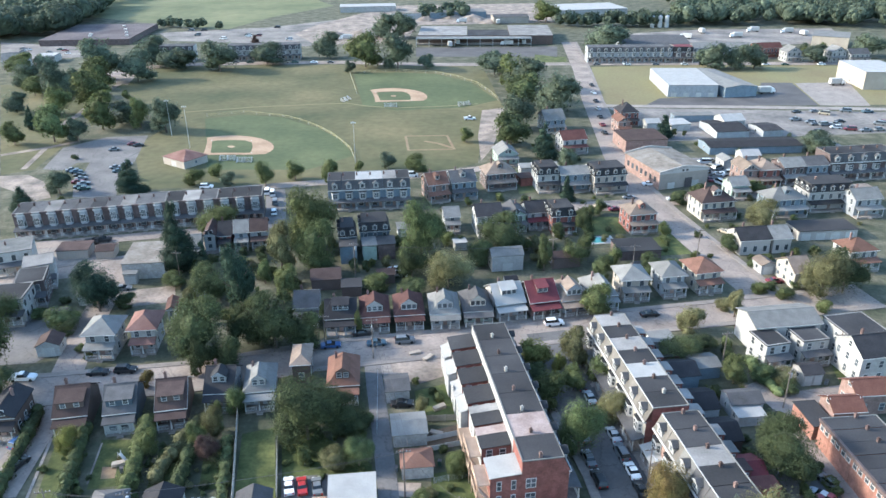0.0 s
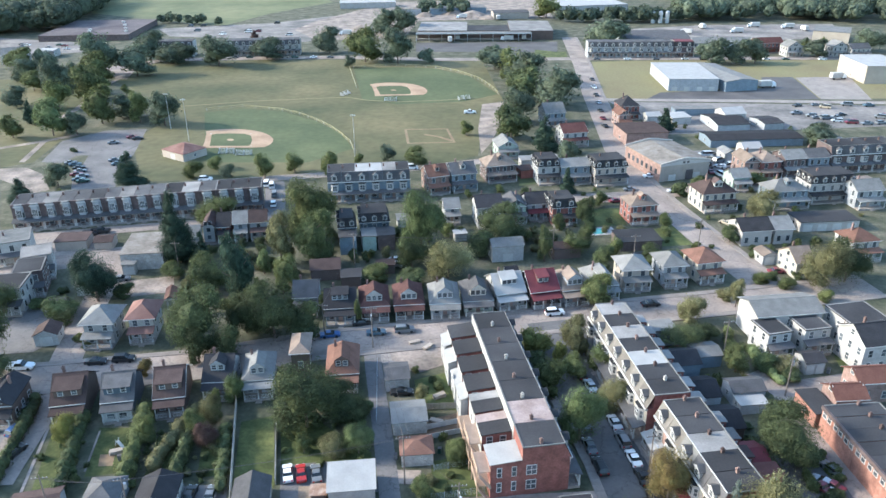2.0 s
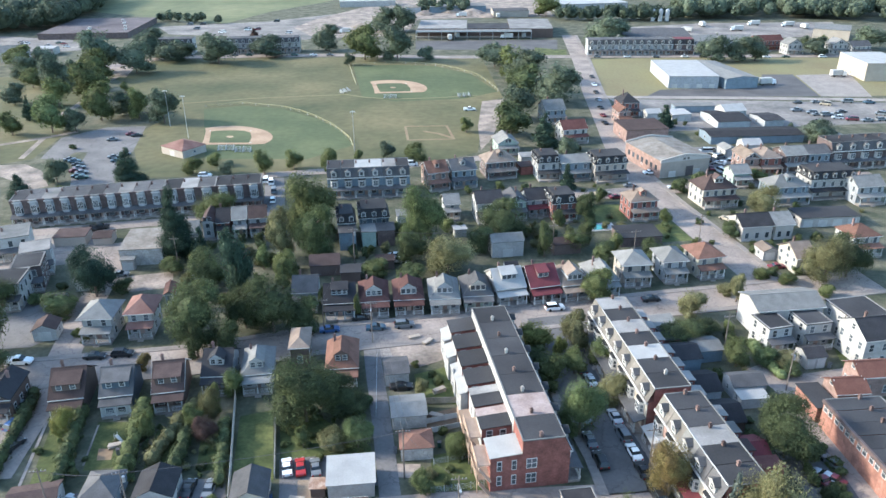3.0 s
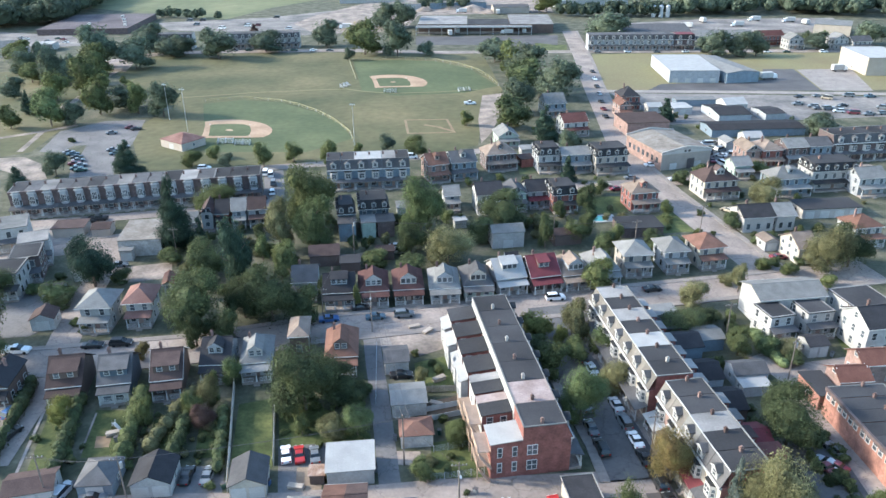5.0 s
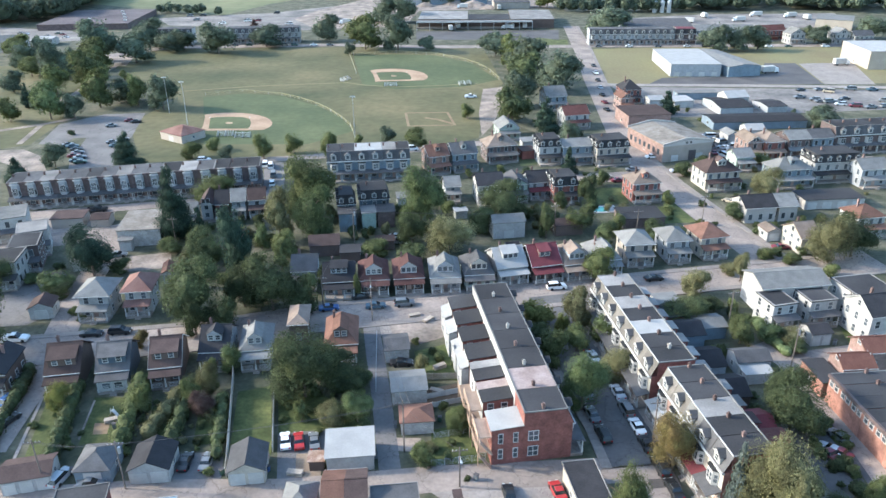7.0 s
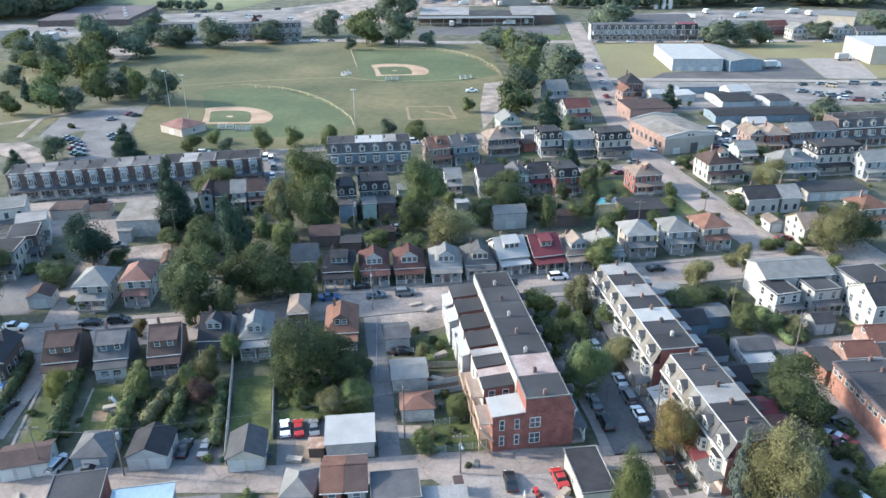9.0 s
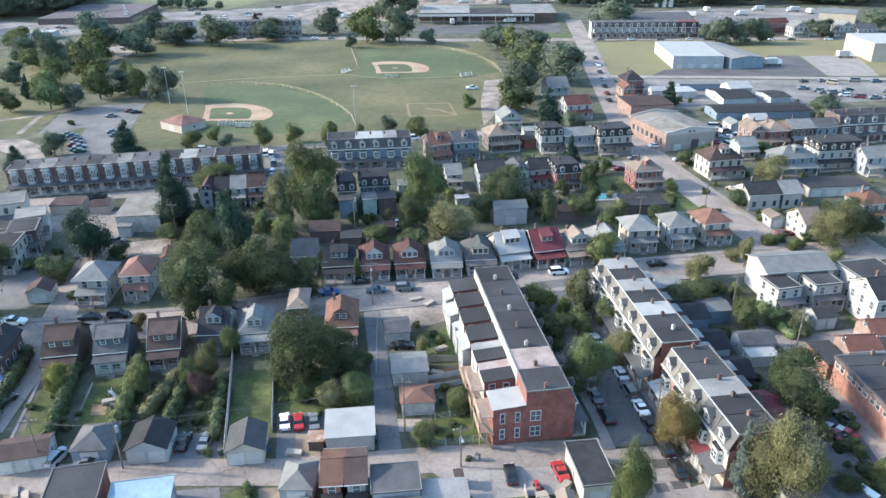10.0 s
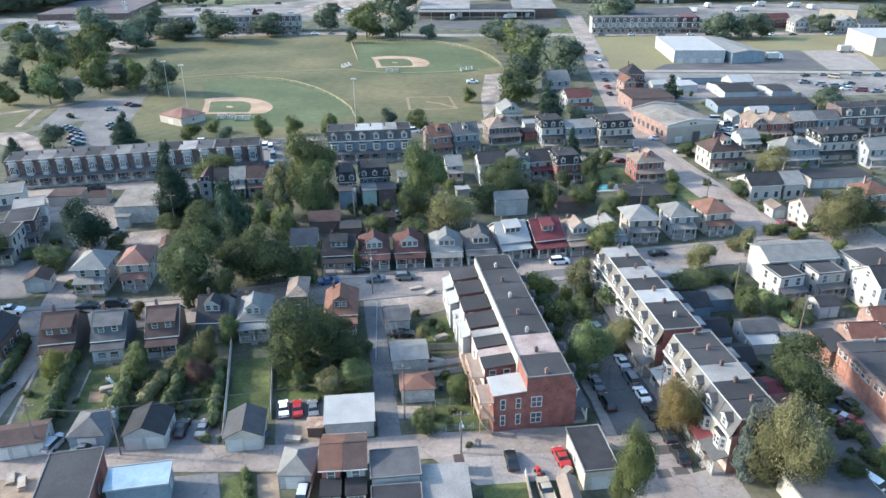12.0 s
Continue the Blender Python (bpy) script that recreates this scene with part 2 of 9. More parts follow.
LEAF = {
    "oak": foliage("green_leaves", (0.09, 0.11, 0.044), (0.125, 0.137, 0.058)),
    "dark": foliage("dark_green_leaves", (0.056, 0.073, 0.036), (0.087, 0.102, 0.046)),
    # the second kind below: far trees' green, paler and bluer for distance haze
    "hazed": foliage("hazed_green_leaves", (0.084, 0.108, 0.076), (0.112, 0.134, 0.09)),
    "light": foliage("light_green_leaves", (0.085, 0.115, 0.05), (0.118, 0.142, 0.064)),
    "olive": foliage("olive_leaves", (0.13, 0.125, 0.06), (0.17, 0.165, 0.085)),
    "gold": foliage("yellowing_leaves", (0.17, 0.16, 0.05), (0.14, 0.155, 0.05)),
    "rust": foliage("turning_autumn_leaves", (0.16, 0.105, 0.045), (0.13, 0.12, 0.05)),
    "plum": foliage("purple_leaves", (0.075, 0.042, 0.042), (0.095, 0.065, 0.05)),
    "pine": foliage("conifer_needles", (0.03, 0.052, 0.038), (0.046, 0.068, 0.045)),
    "spruce": foliage("blue_spruce_needles", (0.105, 0.13, 0.11), (0.15, 0.17, 0.15)),
}
# grey-green names the far leaves that have haze mixed into their colour
LEAF_WORDS = {"oak": "green", "hazed": "grey-green", "dark": "dark green", "light": "light green", "olive": "olive green", "gold": "yellowing", "rust": "orange-brown autumn", "plum": "purple", "pine": "dark green", "spruce": "blue-grey"}


# ---- mesh helpers ----
class Shape:
    """Collects faces of one mesh."""

    def __init__(self):
        self.v, self.f = [], []

    def poly(self, pts):
        k = len(self.v)
        self.v += [tuple(p) for p in pts]
        self.f.append(tuple(range(k, k + len(pts))))
        return self

    def box(self, x0, x1, y0, y1, z0, z1):
        k = len(self.v)
        self.v += [(x, y, z) for z in (z0, z1) for y in (y0, y1) for x in (x0, x1)]
        self.f += [tuple(k + i for i in q) for q in ((0, 2, 3, 1), (4, 5, 7, 6), (0, 1, 5, 4), (1, 3, 7, 5), (3, 2, 6, 7), (2, 0, 4, 6))]
        return self

    def plate(self, pts, thick):
        """A polygon (counter-clockwise from above) with thickness downwards."""
        k, n = len(self.v), len(pts)
        self.v += [tuple(p) for p in pts] + [(p[0], p[1], p[2] - thick) for p in pts]
        self.f.append(tuple(range(k, k + n)))
        self.f.append(tuple(range(k + 2 * n - 1, k + n - 1, -1)))
        for i in range(n):
            j = (i + 1) % n
            self.f.append((k + i, k + n + i, k + n + j, k + j))
        return self

    def prism(self, outline, axis, a, b):
        """An outline in two coordinates drawn out along an axis from a to b."""
        n, k = len(outline), len(self.v)
        for c in (a, b):
            for p, q in outline:
                self.v.append((c, p, q) if axis == 'x' else (p, c, q) if axis == 'y' else (p, q, c))
        self.f.append(tuple(range(k + n - 1, k - 1, -1)))
        self.f.append(tuple(range(k + n, k + 2 * n)))
        for i in range(n):
            j = (i + 1) % n
            self.f.append((k + i, k + j, k + n + j, k + n + i))
        return self

    def tube(self, a, b, r0, r1, sides=8):
        a, b = Vector(a), Vector(b)
        q = (b - a).to_track_quat('Z', 'Y')
        k = len(self.v)
        for c, r in ((a, r0), (b, r1)):
            for i in range(sides):
                t = 2 * math.pi * i / sides
                self.v.append(tuple(c + q @ Vector((r * math.cos(t), r * math.sin(t), 0))))
        for i in range(sides):
            j = (i + 1) % sides
            self.f.append((k + i, k + j, k + sides + j, k + sides + i))
        self.f.append(tuple(range(k + sides - 1, k - 1, -1)))
        self.f.append(tuple(range(k + sides, k + 2 * sides)))
        return self

    def mesh(self, name, material):
        me = bpy.data.meshes.new(name)
        me.from_pydata(self.v, [], self.f)
        me.materials.append(material)
        bm = bmesh.new()
        bm.from_mesh(me)
        bmesh.ops.recalc_face_normals(bm, faces=bm.faces)
        bm.to_mesh(me)
        bm.free()
        return me


def part(name, shape, material, parent, label="", at=None):
    me = shape if isinstance(shape, bpy.types.Mesh) else shape.mesh(name, material)
    ob = new(name, me)
    ob.parent = parent
    if at is not None:
        ob.matrix_basis = at
    if label:
        ob["label"] = label
    return ob


def thing(name, x, y, yaw, label, category, group="", z=0.0, kind=""):
    ob = new(name)
    ob.empty_display_size = 0.3
    ob.matrix_basis = pose(x, y, z, 0, 0, yaw)
    return tagged(ob, label, category, group, kind)


LAYERS = []


def ground_at(x, y):
    """Height of the topmost paving or lawn under a point."""
    best = 0.0
    for z, pts in LAYERS:
        inside = False
        for (ax, ay), (bx, by) in zip(pts, pts[1:] + pts[:1]):
            if (ay > y) != (by > y) and x < (bx - ax) * (y - ay) / (by - ay) + ax:
                inside = not inside
        if inside:
            best = max(best, z)
    return best


def flat(name, pts, z, material, label, thick=0.0):
    """A piece of the ground's surface."""
    LAYERS.append((z, [tuple(p) for p in pts]))
    s = Shape()
    if thick:
        s.plate([(*p, z) for p in pts], thick)
    else:
        s.poly([(*p, z) for p in pts])
    return tagged(new(name, s.mesh(name, material)), label, name.split("_")[-1], kind="structure")


def band(pts, width, z, shape, thick=0.0):
    """A strip of even width along a line of points."""
    p = [Vector(q) for q in pts]
    left, right = [], []
    for i, q in enumerate(p):
        d0 = (q - p[i - 1]).normalized() if i else (p[1] - q).normalized()
        d1 = (p[i + 1] - q).normalized() if i + 1 < len(p) else d0
        d = (d0 + d1).normalized()
        n = Vector((-d.y, d.x)) / max(0.4, d.dot(d1))
        left.append(q + n * width / 2)
        right.append(q - n * width / 2)
    for i in range(len(p) - 1):
        LAYERS.append((z, [tuple(q) for q in (right[i], right[i + 1], left[i + 1], left[i])]))
        quad = [(*right[i], z), (*right[i + 1], z), (*left[i + 1], z), (*left[i], z)]
        if thick:
            shape.plate(quad, thick)
        else:
            shape.poly(quad)
    return shape


def street(name, pts, width, z=0.03,  # z: order of the layers
           material=None, label="worn grey asphalt street with pale patches", walks=(0, 0), walk_w=1.6):
    tagged(new(name, band(pts, width, z + .06, Shape()).mesh(name, material or ASPHALT)), label, "road", kind="structure")
    p = [Vector(q) for q in pts]
    for side, on in zip((1, -1), walks):
        if not on:
            continue
        line = []
        for i, q in enumerate(p):
            d = (p[min(i + 1, len(p) - 1)] - p[max(i - 1, 0)]).normalized()
            line.append(tuple(q + Vector((-d.y, d.x)) * side * (width / 2 + walk_w / 2)))
        tagged(new("pavement", band(line, walk_w, 0.2, Shape(), 0.2).mesh("pavement", PAVING)), "pale concrete pavement with a raised kerb along the street", "pavement", kind="structure")


# ---- windows and doors, shared meshes ----
KEPT = {}


def kept(key, make):
    if key not in KEPT:
        KEPT[key] = make()
    return KEPT[key]


def grid_solid(xs, zs, open_cells, y0, y1, shape=None):
    """A flat solid on a grid, with some cells left open, in one piece."""
    s = shape or Shape()
    nx, nz = len(xs), len(zs)
    base = len(s.v)
    s.v += [(x, y, z) for y in (y0, y1) for z in zs for x in xs]
    full = {(i, j) for i in range(nx - 1) for j in range(nz - 1)} - set(open_cells)

    def at(i, j, k):
        return base + k * nx * nz + j * nx + i
    for i, j in sorted(full):
        s.f.append((at(i, j, 0), at(i + 1, j, 0), at(i + 1, j + 1, 0), at(i, j + 1, 0)))
        s.f.append((at(i, j, 1), at(i, j + 1, 1), at(i + 1, j + 1, 1), at(i + 1, j, 1)))
        for (di, dj), (p, q) in (((-1, 0), ((i, j + 1), (i, j))), ((1, 0), ((i + 1, j), (i + 1, j + 1))), ((0, -1), ((i, j), (i + 1, j))), ((0, 1), ((i + 1, j + 1), (i, j + 1)))):
            if (i + di, j + dj) not in full:
                s.f.append((at(*p, 0), at(*p, 1), at(*q, 1), at(*q, 0)))
    return s


def frame_mesh(w, h, dark):
    e = .11
    return grid_solid((-w / 2 - e, -w / 2, w / 2, w / 2 + e), (-e, 0, h * .5 - .04, h * .5 + .04, h, h + e), [(1, 1), (1, 3)], -.07, .02).mesh("window_frame", DARK_TRIM if dark else TRIM)


def root_y(ob):
    while ob.parent:
        ob = ob.parent
    return ob.matrix_basis.translation.y


def far_window_mesh(w, h, dark):
    """Frame and glass of a distant window in one body."""
    bm = bmesh.new()
    bmesh.ops.create_cube(bm, size=1, matrix=Matrix.Translation((0, -.02, h / 2)) @ Matrix.Diagonal((w + .22, .1, h + .22, 1)))
    front = [q for q in bm.faces if q.normal.y < -.9]
    bmesh.ops.inset_region(bm, faces=front, thickness=.11, depth=-.04)
    front[0].material_index = 1
    me = bpy.data.meshes.new("window")
    bm.to_mesh(me)
    bm.free()
    me.materials.append(DARK_TRIM if dark else TRIM)
    me.materials.append(GLASS)
    return me


def wide_window_mesh(w, h, dark, lights):
    """Several sashes side by side in one frame, with their glass."""
    e = .1
    xs = [-w / 2 - e]
    for i in range(lights):
        xs += [-w / 2 + w * i / lights + (.05 if i else 0), -w / 2 + w * (i + 1) / lights - (.05 if i + 1 < lights else 0)]
    xs.append(w / 2 + e)
    s = grid_solid(xs, (-e, 0, h * .5 - .04, h * .5 + .04, h, h + e), [(2 * i + 1, k) for i in range(lights) for k in (1, 3)], -.08, .02)
    n = len(s.f)
    s.box(-w / 2, w / 2, -.03, .01, 0, h)
    me = s.mesh("window", DARK_TRIM if dark else TRIM)
    me.materials.append(GLASS)
    for q in me.polygons[n:]:
        q.material_index = 1
    return me


def window(parent, at, w=0.9, h=1.5, dark=False, lights=1):
    """A sash window facing its own -y, foot of the pane at its origin."""
    w, h = round(w, 1), round(h, 1)
    if lights > 1 or root_y(parent) > 146:
        return part("window", kept(("far", w, h, dark, lights), lambda: far_window_mesh(w, h, dark) if lights == 1 else wide_window_mesh(w, h, dark, lights)), None, parent, at=at)
    f = kept(("frame", w, h, dark), lambda: frame_mesh(w, h, dark))
    p = kept(("pane", w, h), lambda: Shape().box(-w / 2, w / 2, -0.03, 0.01, 0, h).mesh("pane", GLASS))
    ob = part("window", f, None, parent, at=at)
    part("pane", p, None, ob)
    return ob


def door(parent, at, w=0.95, h=2.05):
    me = kept(("door", w, h), lambda: Shape().box(-w / 2, w / 2, -0.05, 0.02, 0, h).box(-w / 2 + .12, w / 2 - .12, -.065, -.05, h * .5, h * .9).mesh("door", DOOR))
    return part("door", me, None, parent, at=at)


# local pose of a point on a face of a w x d footprint, seen from outside: u runs to the right
def face(side, w, d, u, z, out=0.0):
    if side == 'S':
        return pose(u, -out, z, 0, 0, 0)
    if side == 'N':
        return pose(w - u, d + out, z, 0, 0, 180)
    if side == 'E':
        return pose(w + out, u, z, 0, 0, 90)
    return pose(-out, d - u, z, 0, 0, -90)


def side_len(side, w, d):
    return w if side in 'SN' else d


def chimney(parent, x, y, z0, z1, mat="chimney", s=0.45):
    q = Shape().box(x - s / 2, x + s / 2, y - s / 2, y + s / 2, z0, z1).box(x - s / 2 - .06, x + s / 2 + .06, y - s / 2 - .06, y + s / 2 + .06, z1 - .18, z1)
    q.box(x - .14, x + .14, y - .14, y + .14, z1, z1 + .25)
    return part("chimney", q, WALL[mat], parent, "brick chimney with a clay pot")


def porch(parent, side, w, d, u0, u1, deep, floor=0.5, top=2.9, roof="grey", deck=CONCRETE, upper=False, rail=True, posts=None):
    """An open porch on one face: floor, steps, posts, railing and a sloping roof."""
    m = face(side, w, d, 0, 0)
    wd = u1 - u0
    pb = part("porch", Shape().box(u0, u1, -deep, 0, 0, floor).box((u0 + u1) / 2 - .6, (u0 + u1) / 2 + .6, -deep - .35, -deep, 0, floor * .66).box((u0 + u1) / 2 - .6, (u0 + u1) / 2 + .6, -deep - .7, -deep - .35, 0, floor * .33), deck, parent, at=m)
    part("porch_roof", Shape().plate([(u0 - .25, -deep - .3, top), (u1 + .25, -deep - .3, top), (u1 + .25, 0, top + .28 * deep), (u0 - .25, 0, top + .28 * deep)], 0.14), ROOF[roof], pb)
    part("porch_beam", Shape().box(u0, u1, -deep - .02, -deep + .16, top - .32, top - .12), TRIM, pb)
    n = posts or (max(2, round(wd / 2.4) + 1) if root_y(parent) < 210 else 2)
    pm = kept(("post", round(top - floor, 1)), lambda: Shape().box(-.09, .09, -.09, .09, 0, top - floor - .3).box(-.15, .15, -.15, .15, 0, .7).mesh("post", TRIM))
    for i in range(n):
        part("post", pm, None, pb, at=pose(u0 + .15 + (wd - .3) * i / (n - 1), -deep + .1, floor))
    if rail and root_y(parent) < 210:
        for a, b in ((u0 + .2, (u0 + u1) / 2 - .6), ((u0 + u1) / 2 + .6, u1 - .2)):
            k = max(2, int((b - a) / .22))
            xs = [a + (b - a) * i / k + q for i in range(k + 1) for q in (-.025, .025)]
            s = grid_solid(xs, (floor + .1, floor + .16, floor + .82, floor + .9), [(2 * i + 1, 1) for i in range(k)], -deep + .07, -deep + .13)
            part("railing", s, TRIM, pb)
    return pb


def dormer(parent, at, w=1.6, h=1.5, deep=2.2, roof="grey", wall="white", shape='gable', n=1):
    """A dormer facing its own -y, foot of its front at the origin, running back into the roof."""
    ob = part("dormer", Shape().box(-w / 2, w / 2, 0, deep, 0, h), WALL[wall], parent, at=at)
    if shape == 'gable':
        part("dormer_roof", Shape().plate([(-w / 2 - .25, -.25, h - .1), (0, -.25, h + w * .38), (0, deep, h + w * .38), (-w / 2 - .25, deep, h - .1)][::-1], .1)
             .plate([(0, -.25, h + w * .38), (w / 2 + .25, -.25, h - .1), (w / 2 + .25, deep, h - .1), (0, deep, h + w * .38)], .1), ROOF[roof], ob)
        part("dormer_gable", Shape().prism([(-w / 2 - .12, h - .06), (w / 2 + .12, h - .06), (0, h + w * .35)], 'y', -.28, .1), WALL[wall], ob)
    elif shape == 'hip':
        r = h + .3 * w
        part("dormer_roof", Shape().plate([(-w / 2 - .2, -.25, h), (w / 2 + .2, -.25, h), (0, w * .4, r)], .1)
             .plate([(w / 2 + .2, -.25, h), (w / 2 + .2, deep, h), (0, deep, r), (0, w * .4, r)], .1)
             .plate([(-w / 2 - .2, deep, h), (-w / 2 - .2, -.25, h), (0, w * .4, r), (0, deep, r)], .1), ROOF[roof], ob)
    else:
        part("dormer_roof", Shape().plate([(-w / 2 - .2, -.3, h), (w / 2 + .2, -.3, h), (w / 2 + .2, deep, h + .25 * deep), (-w / 2 - .2, deep, h + .25 * deep)], .12), ROOF[roof], ob)
    for i in range(n):
        window(ob, pose(-w / 2 + w * (i + .5) / n, -.01, .3), min(.8, w / n - .35), min(1.0, h - .5))
    return ob


HOUSE_WORDS = {'gx': "gabled", 'gy': "gabled", 'hip': "hipped", 'flat': "flat", 'shed': "lean-to", 'mans': "mansard"}


def house(x, y, yaw, w, d, eave, roof='gx', pitch=0.6, top="grey", wall="white", front='S', porch_deep=2.0, porch_top="", dorm="", storeys=2, faces='SWE',
          stack=1, over=0.4, label="", name="house", group="", dorm_wall="", rail=True, sides=True, closed=""):
    """A detached house. Origin at the south-west corner of its eaves; its parts are laid out on the walls' footprint."""
    words = {"white": "white sided", "cream": "cream sided", "grey": "grey sided", "blue": "blue-grey sided", "navy": "dark blue sided", "green": "grey-green sided", "brown": "brown sided", "tan": "tan stuccoed",
             "yellow": "buff block", "brick": "red brick", "salmon": "salmon brick", "dbrick": "dark brick", "stone": "grey stone", "plain": "pale rendered"}[wall]
    h = thing(name, x, y, yaw, label or f"{words} {'two' if storeys > 1 else 'one'}-storey house with a {top} {HOUSE_WORDS[roof]} roof", "house", group)
    off = Matrix.Translation((over, over, 0))
    ww, dd = w - 2 * over, d - 2 * over
    W = WALL[wall]
    trim = TRIM if (int(abs(x) * 10) % 3 == 0) else ROOF[top]
    s = Shape().box(over, w - over, over, d - over, 0, eave - .02)
    r = Shape()
    if roof == 'gx':
        rz = eave + d / 2 * pitch
        r.plate([(0, 0, eave), (w, 0, eave), (w, d / 2, rz), (0, d / 2, rz)], .16).plate([(0, d / 2, rz), (w, d / 2, rz), (w, d, eave), (0, d, eave)], .16)
        g = [(over, eave - .03), (d - over, eave - .03), (d / 2, rz - .2 - over * pitch * .2)]
        s.prism(g, 'x', over, over + .25).prism(g, 'x', w - over - .25, w - over)
    elif roof == 'gy':
        rz = eave + w / 2 * pitch
        r.plate([(0, 0, eave), (w / 2, 0, rz), (w / 2, d, rz), (0, d, eave)], .16).plate([(w / 2, 0, rz), (w, 0, eave), (w, d, eave), (w / 2, d, rz)], .16)
        g = [(over, eave - .03), (w - over, eave - .03), (w / 2, rz - .2 - over * pitch * .2)]
        s.prism(g, 'y', over, over + .25).prism(g, 'y', d - over - .25, d - over)
    elif roof == 'hip':
        m = min(w, d) / 2
        rz = eave + m * pitch
        if w >= d:
            a, b = (m, d / 2, rz), (w - m + .01, d / 2, rz)
            r.plate([(0, 0, eave), (w, 0, eave), b, a], .16).plate([(w, 0, eave), (w, d, eave), b], .16).plate([(w, d, eave), (0, d, eave), a, b], .16).plate([(0, d, eave), (0, 0, eave), a], .16)
        else:
            a, b = (w / 2, m, rz), (w / 2, d - m + .01, rz)
            r.plate([(0, 0, eave), (w, 0, eave), a], .16).plate([(w, 0, eave), (w, d, eave), b, a], .16).plate([(w, d, eave), (0, d, eave), b], .16).plate([(0, d, eave), (0, 0, eave), a, b], .16)
    elif roof == 'shed':
        rz = eave + d * pitch
        r.plate([(0, 0, eave), (w, 0, eave), (w, d, rz), (0, d, rz)], .16)
        g = [(over, eave - .03), (d - over, eave - .03), (d - over, rz - .2)]
        s.prism(g, 'x', over, over + .25).prism(g, 'x', w - over - .25, w - over)
        s.box(over, w - over, d - over - .25, d - over, eave - .03, rz - .25)
    elif roof == 'flat':
        rz = eave
        r.box(over * .5, w - over * .5, over * .5, d - over * .5, eave - .05, eave + .1)
    elif roof == 'mans':
        k, hh = .9, 2.3
        rz = eave + hh
        a = [(0, 0, eave), (w, 0, eave), (w, d, eave), (0, d, eave)]
        b = [(k, k, rz), (w - k, k, rz), (w - k, d - k, rz), (k, d - k, rz)]
        for i in range(4):
            j = (i + 1) % 4
            r.plate([a[i], a[j], b[j], b[i]], .1)
        s.box(k + .1, w - k - .1, k + .1, d - k - .1, eave - .1, rz - .12)
        part("flat_roof", Shape().box(k - .15, w - k + .15, k - .15, d - k + .15, rz - .1, rz + .12), ROOF["tar"], h)
    part("wall", s, W, h)
    part("roof", r, ROOF[top], h)
    if roof == 'flat':
        e = .22
        pr = Shape().box(over - .1, w - over + .1, over - .1, over + e, eave, eave + .16).box(over - .1, w - over + .1, d - over - e, d - over + .1, eave, eave + .16)
        pr.box(over - .1, over + e, over + e, d - over - e, eave, eave + .16).box(w - over - e, w - over + .1, over + e, d - over - e, eave, eave + .16)
        part("parapet", pr, ROOF["silver"], h)
    elif roof in ('gx', 'gy', 'hip', 'mans'):
        part("gutter", Shape().box(0, w, -.1, .02, eave - .18, eave - .04), TRIM, h)
        part("gutter", Shape().box(0, w, d - .02, d + .1, eave - .18, eave - .04), TRIM, h)
    if roof == 'gx' and top != "white":
        part("ridge_cap", Shape().box(0, w, d / 2 - .12, d / 2 + .12, rz - .04, rz + .04), ROOF[top], h)
    if roof == 'gy' and top != "white":
        part("ridge_cap", Shape().box(w / 2 - .12, w / 2 + .12, 0, d, rz - .04, rz + .04), ROOF[top], h)
    if roof in ('gx', 'gy') and sides:
        # pale barge boards along the gable edges
        if roof == 'gx':
            for xx in (-.03, w - .03):
                part("barge_board", Shape().prism([(0, eave - .2), (d / 2, rz - .2), (d, eave - .2), (d, eave), (d / 2, rz), (0, eave)], 'x', xx, xx + .06), trim, h)
        else:
            for yy in (-.03, d - .03):
                part("barge_board", Shape().prism([(0, eave - .2), (w / 2, rz - .2), (w, eave - .2), (w, eave), (w / 2, rz), (0, eave)], 'y', yy, yy + .06), trim, h)
    # windows storey by storey
    if y > 170:
        faces = faces[:2]
    fl = min(2.8, (eave - .3) / max(1, storeys))
    for sd in faces:
        ln = side_len(sd, ww, dd)
        n = max(1, int(ln / 2.5))
        for st in range(storeys):
            if st == 0 and sd == front and porch_deep:
                door(h, off @ face(sd, ww, dd, ln * .5, .5, .01))
                us = (ln * .2, ln * .8)
            else:
                us = [ln * (i + .5) / n for i in range(n)]
            for u in us:
                window(h, off @ face(sd, ww, dd, u, .95 + st * fl, .01), .9, min(1.5, fl - 1.15))
    if roof == 'gy':
        for sd in 'SN':
            if sd in faces and pitch * w > 3.2:
                for k in (-.6, .6):
                    window(h, off @ face(sd, ww, dd, ww / 2 + k, eave + .35, .01), .8, 1.1)
    if roof == 'gx':
        for sd in 'WE':
            if sd in faces and pitch * d > 3.2:
                window(h, off @ face(sd, ww, dd, dd / 2, eave + .35, .01), .9, 1.1)
    if roof == 'mans':
        for sd in faces:
            ln = side_len(sd, w, d)
            n = max(1, int(ln / 2.6))
            for i in range(n):
                dormer(h, face(sd, w, d, ln * (i + .5) / n, eave + .25, -.15), 1.3, 1.4, 1.2, top, "white", 'gable')
    if porch_deep:
        ln = side_len(front, ww, dd)
        pb = porch(h, front, ww, dd, 0, ln, porch_deep, roof=porch_top or ("grey" if roof == 'flat' else top), top=min(2.9, eave - .3), rail=rail)
        pb.matrix_basis = off @ pb.matrix_basis
        if closed:
            room = part("porch_room", Shape().box(.1, ln - .1, -porch_deep + .2, 0, .5, min(2.9, eave - .3) - .2), WALL[closed], pb)
            for k in range(2):
                window(room, pose(ln * (.3 + .4 * k), -porch_deep + .19, 1.1), 1.3, 1.1)
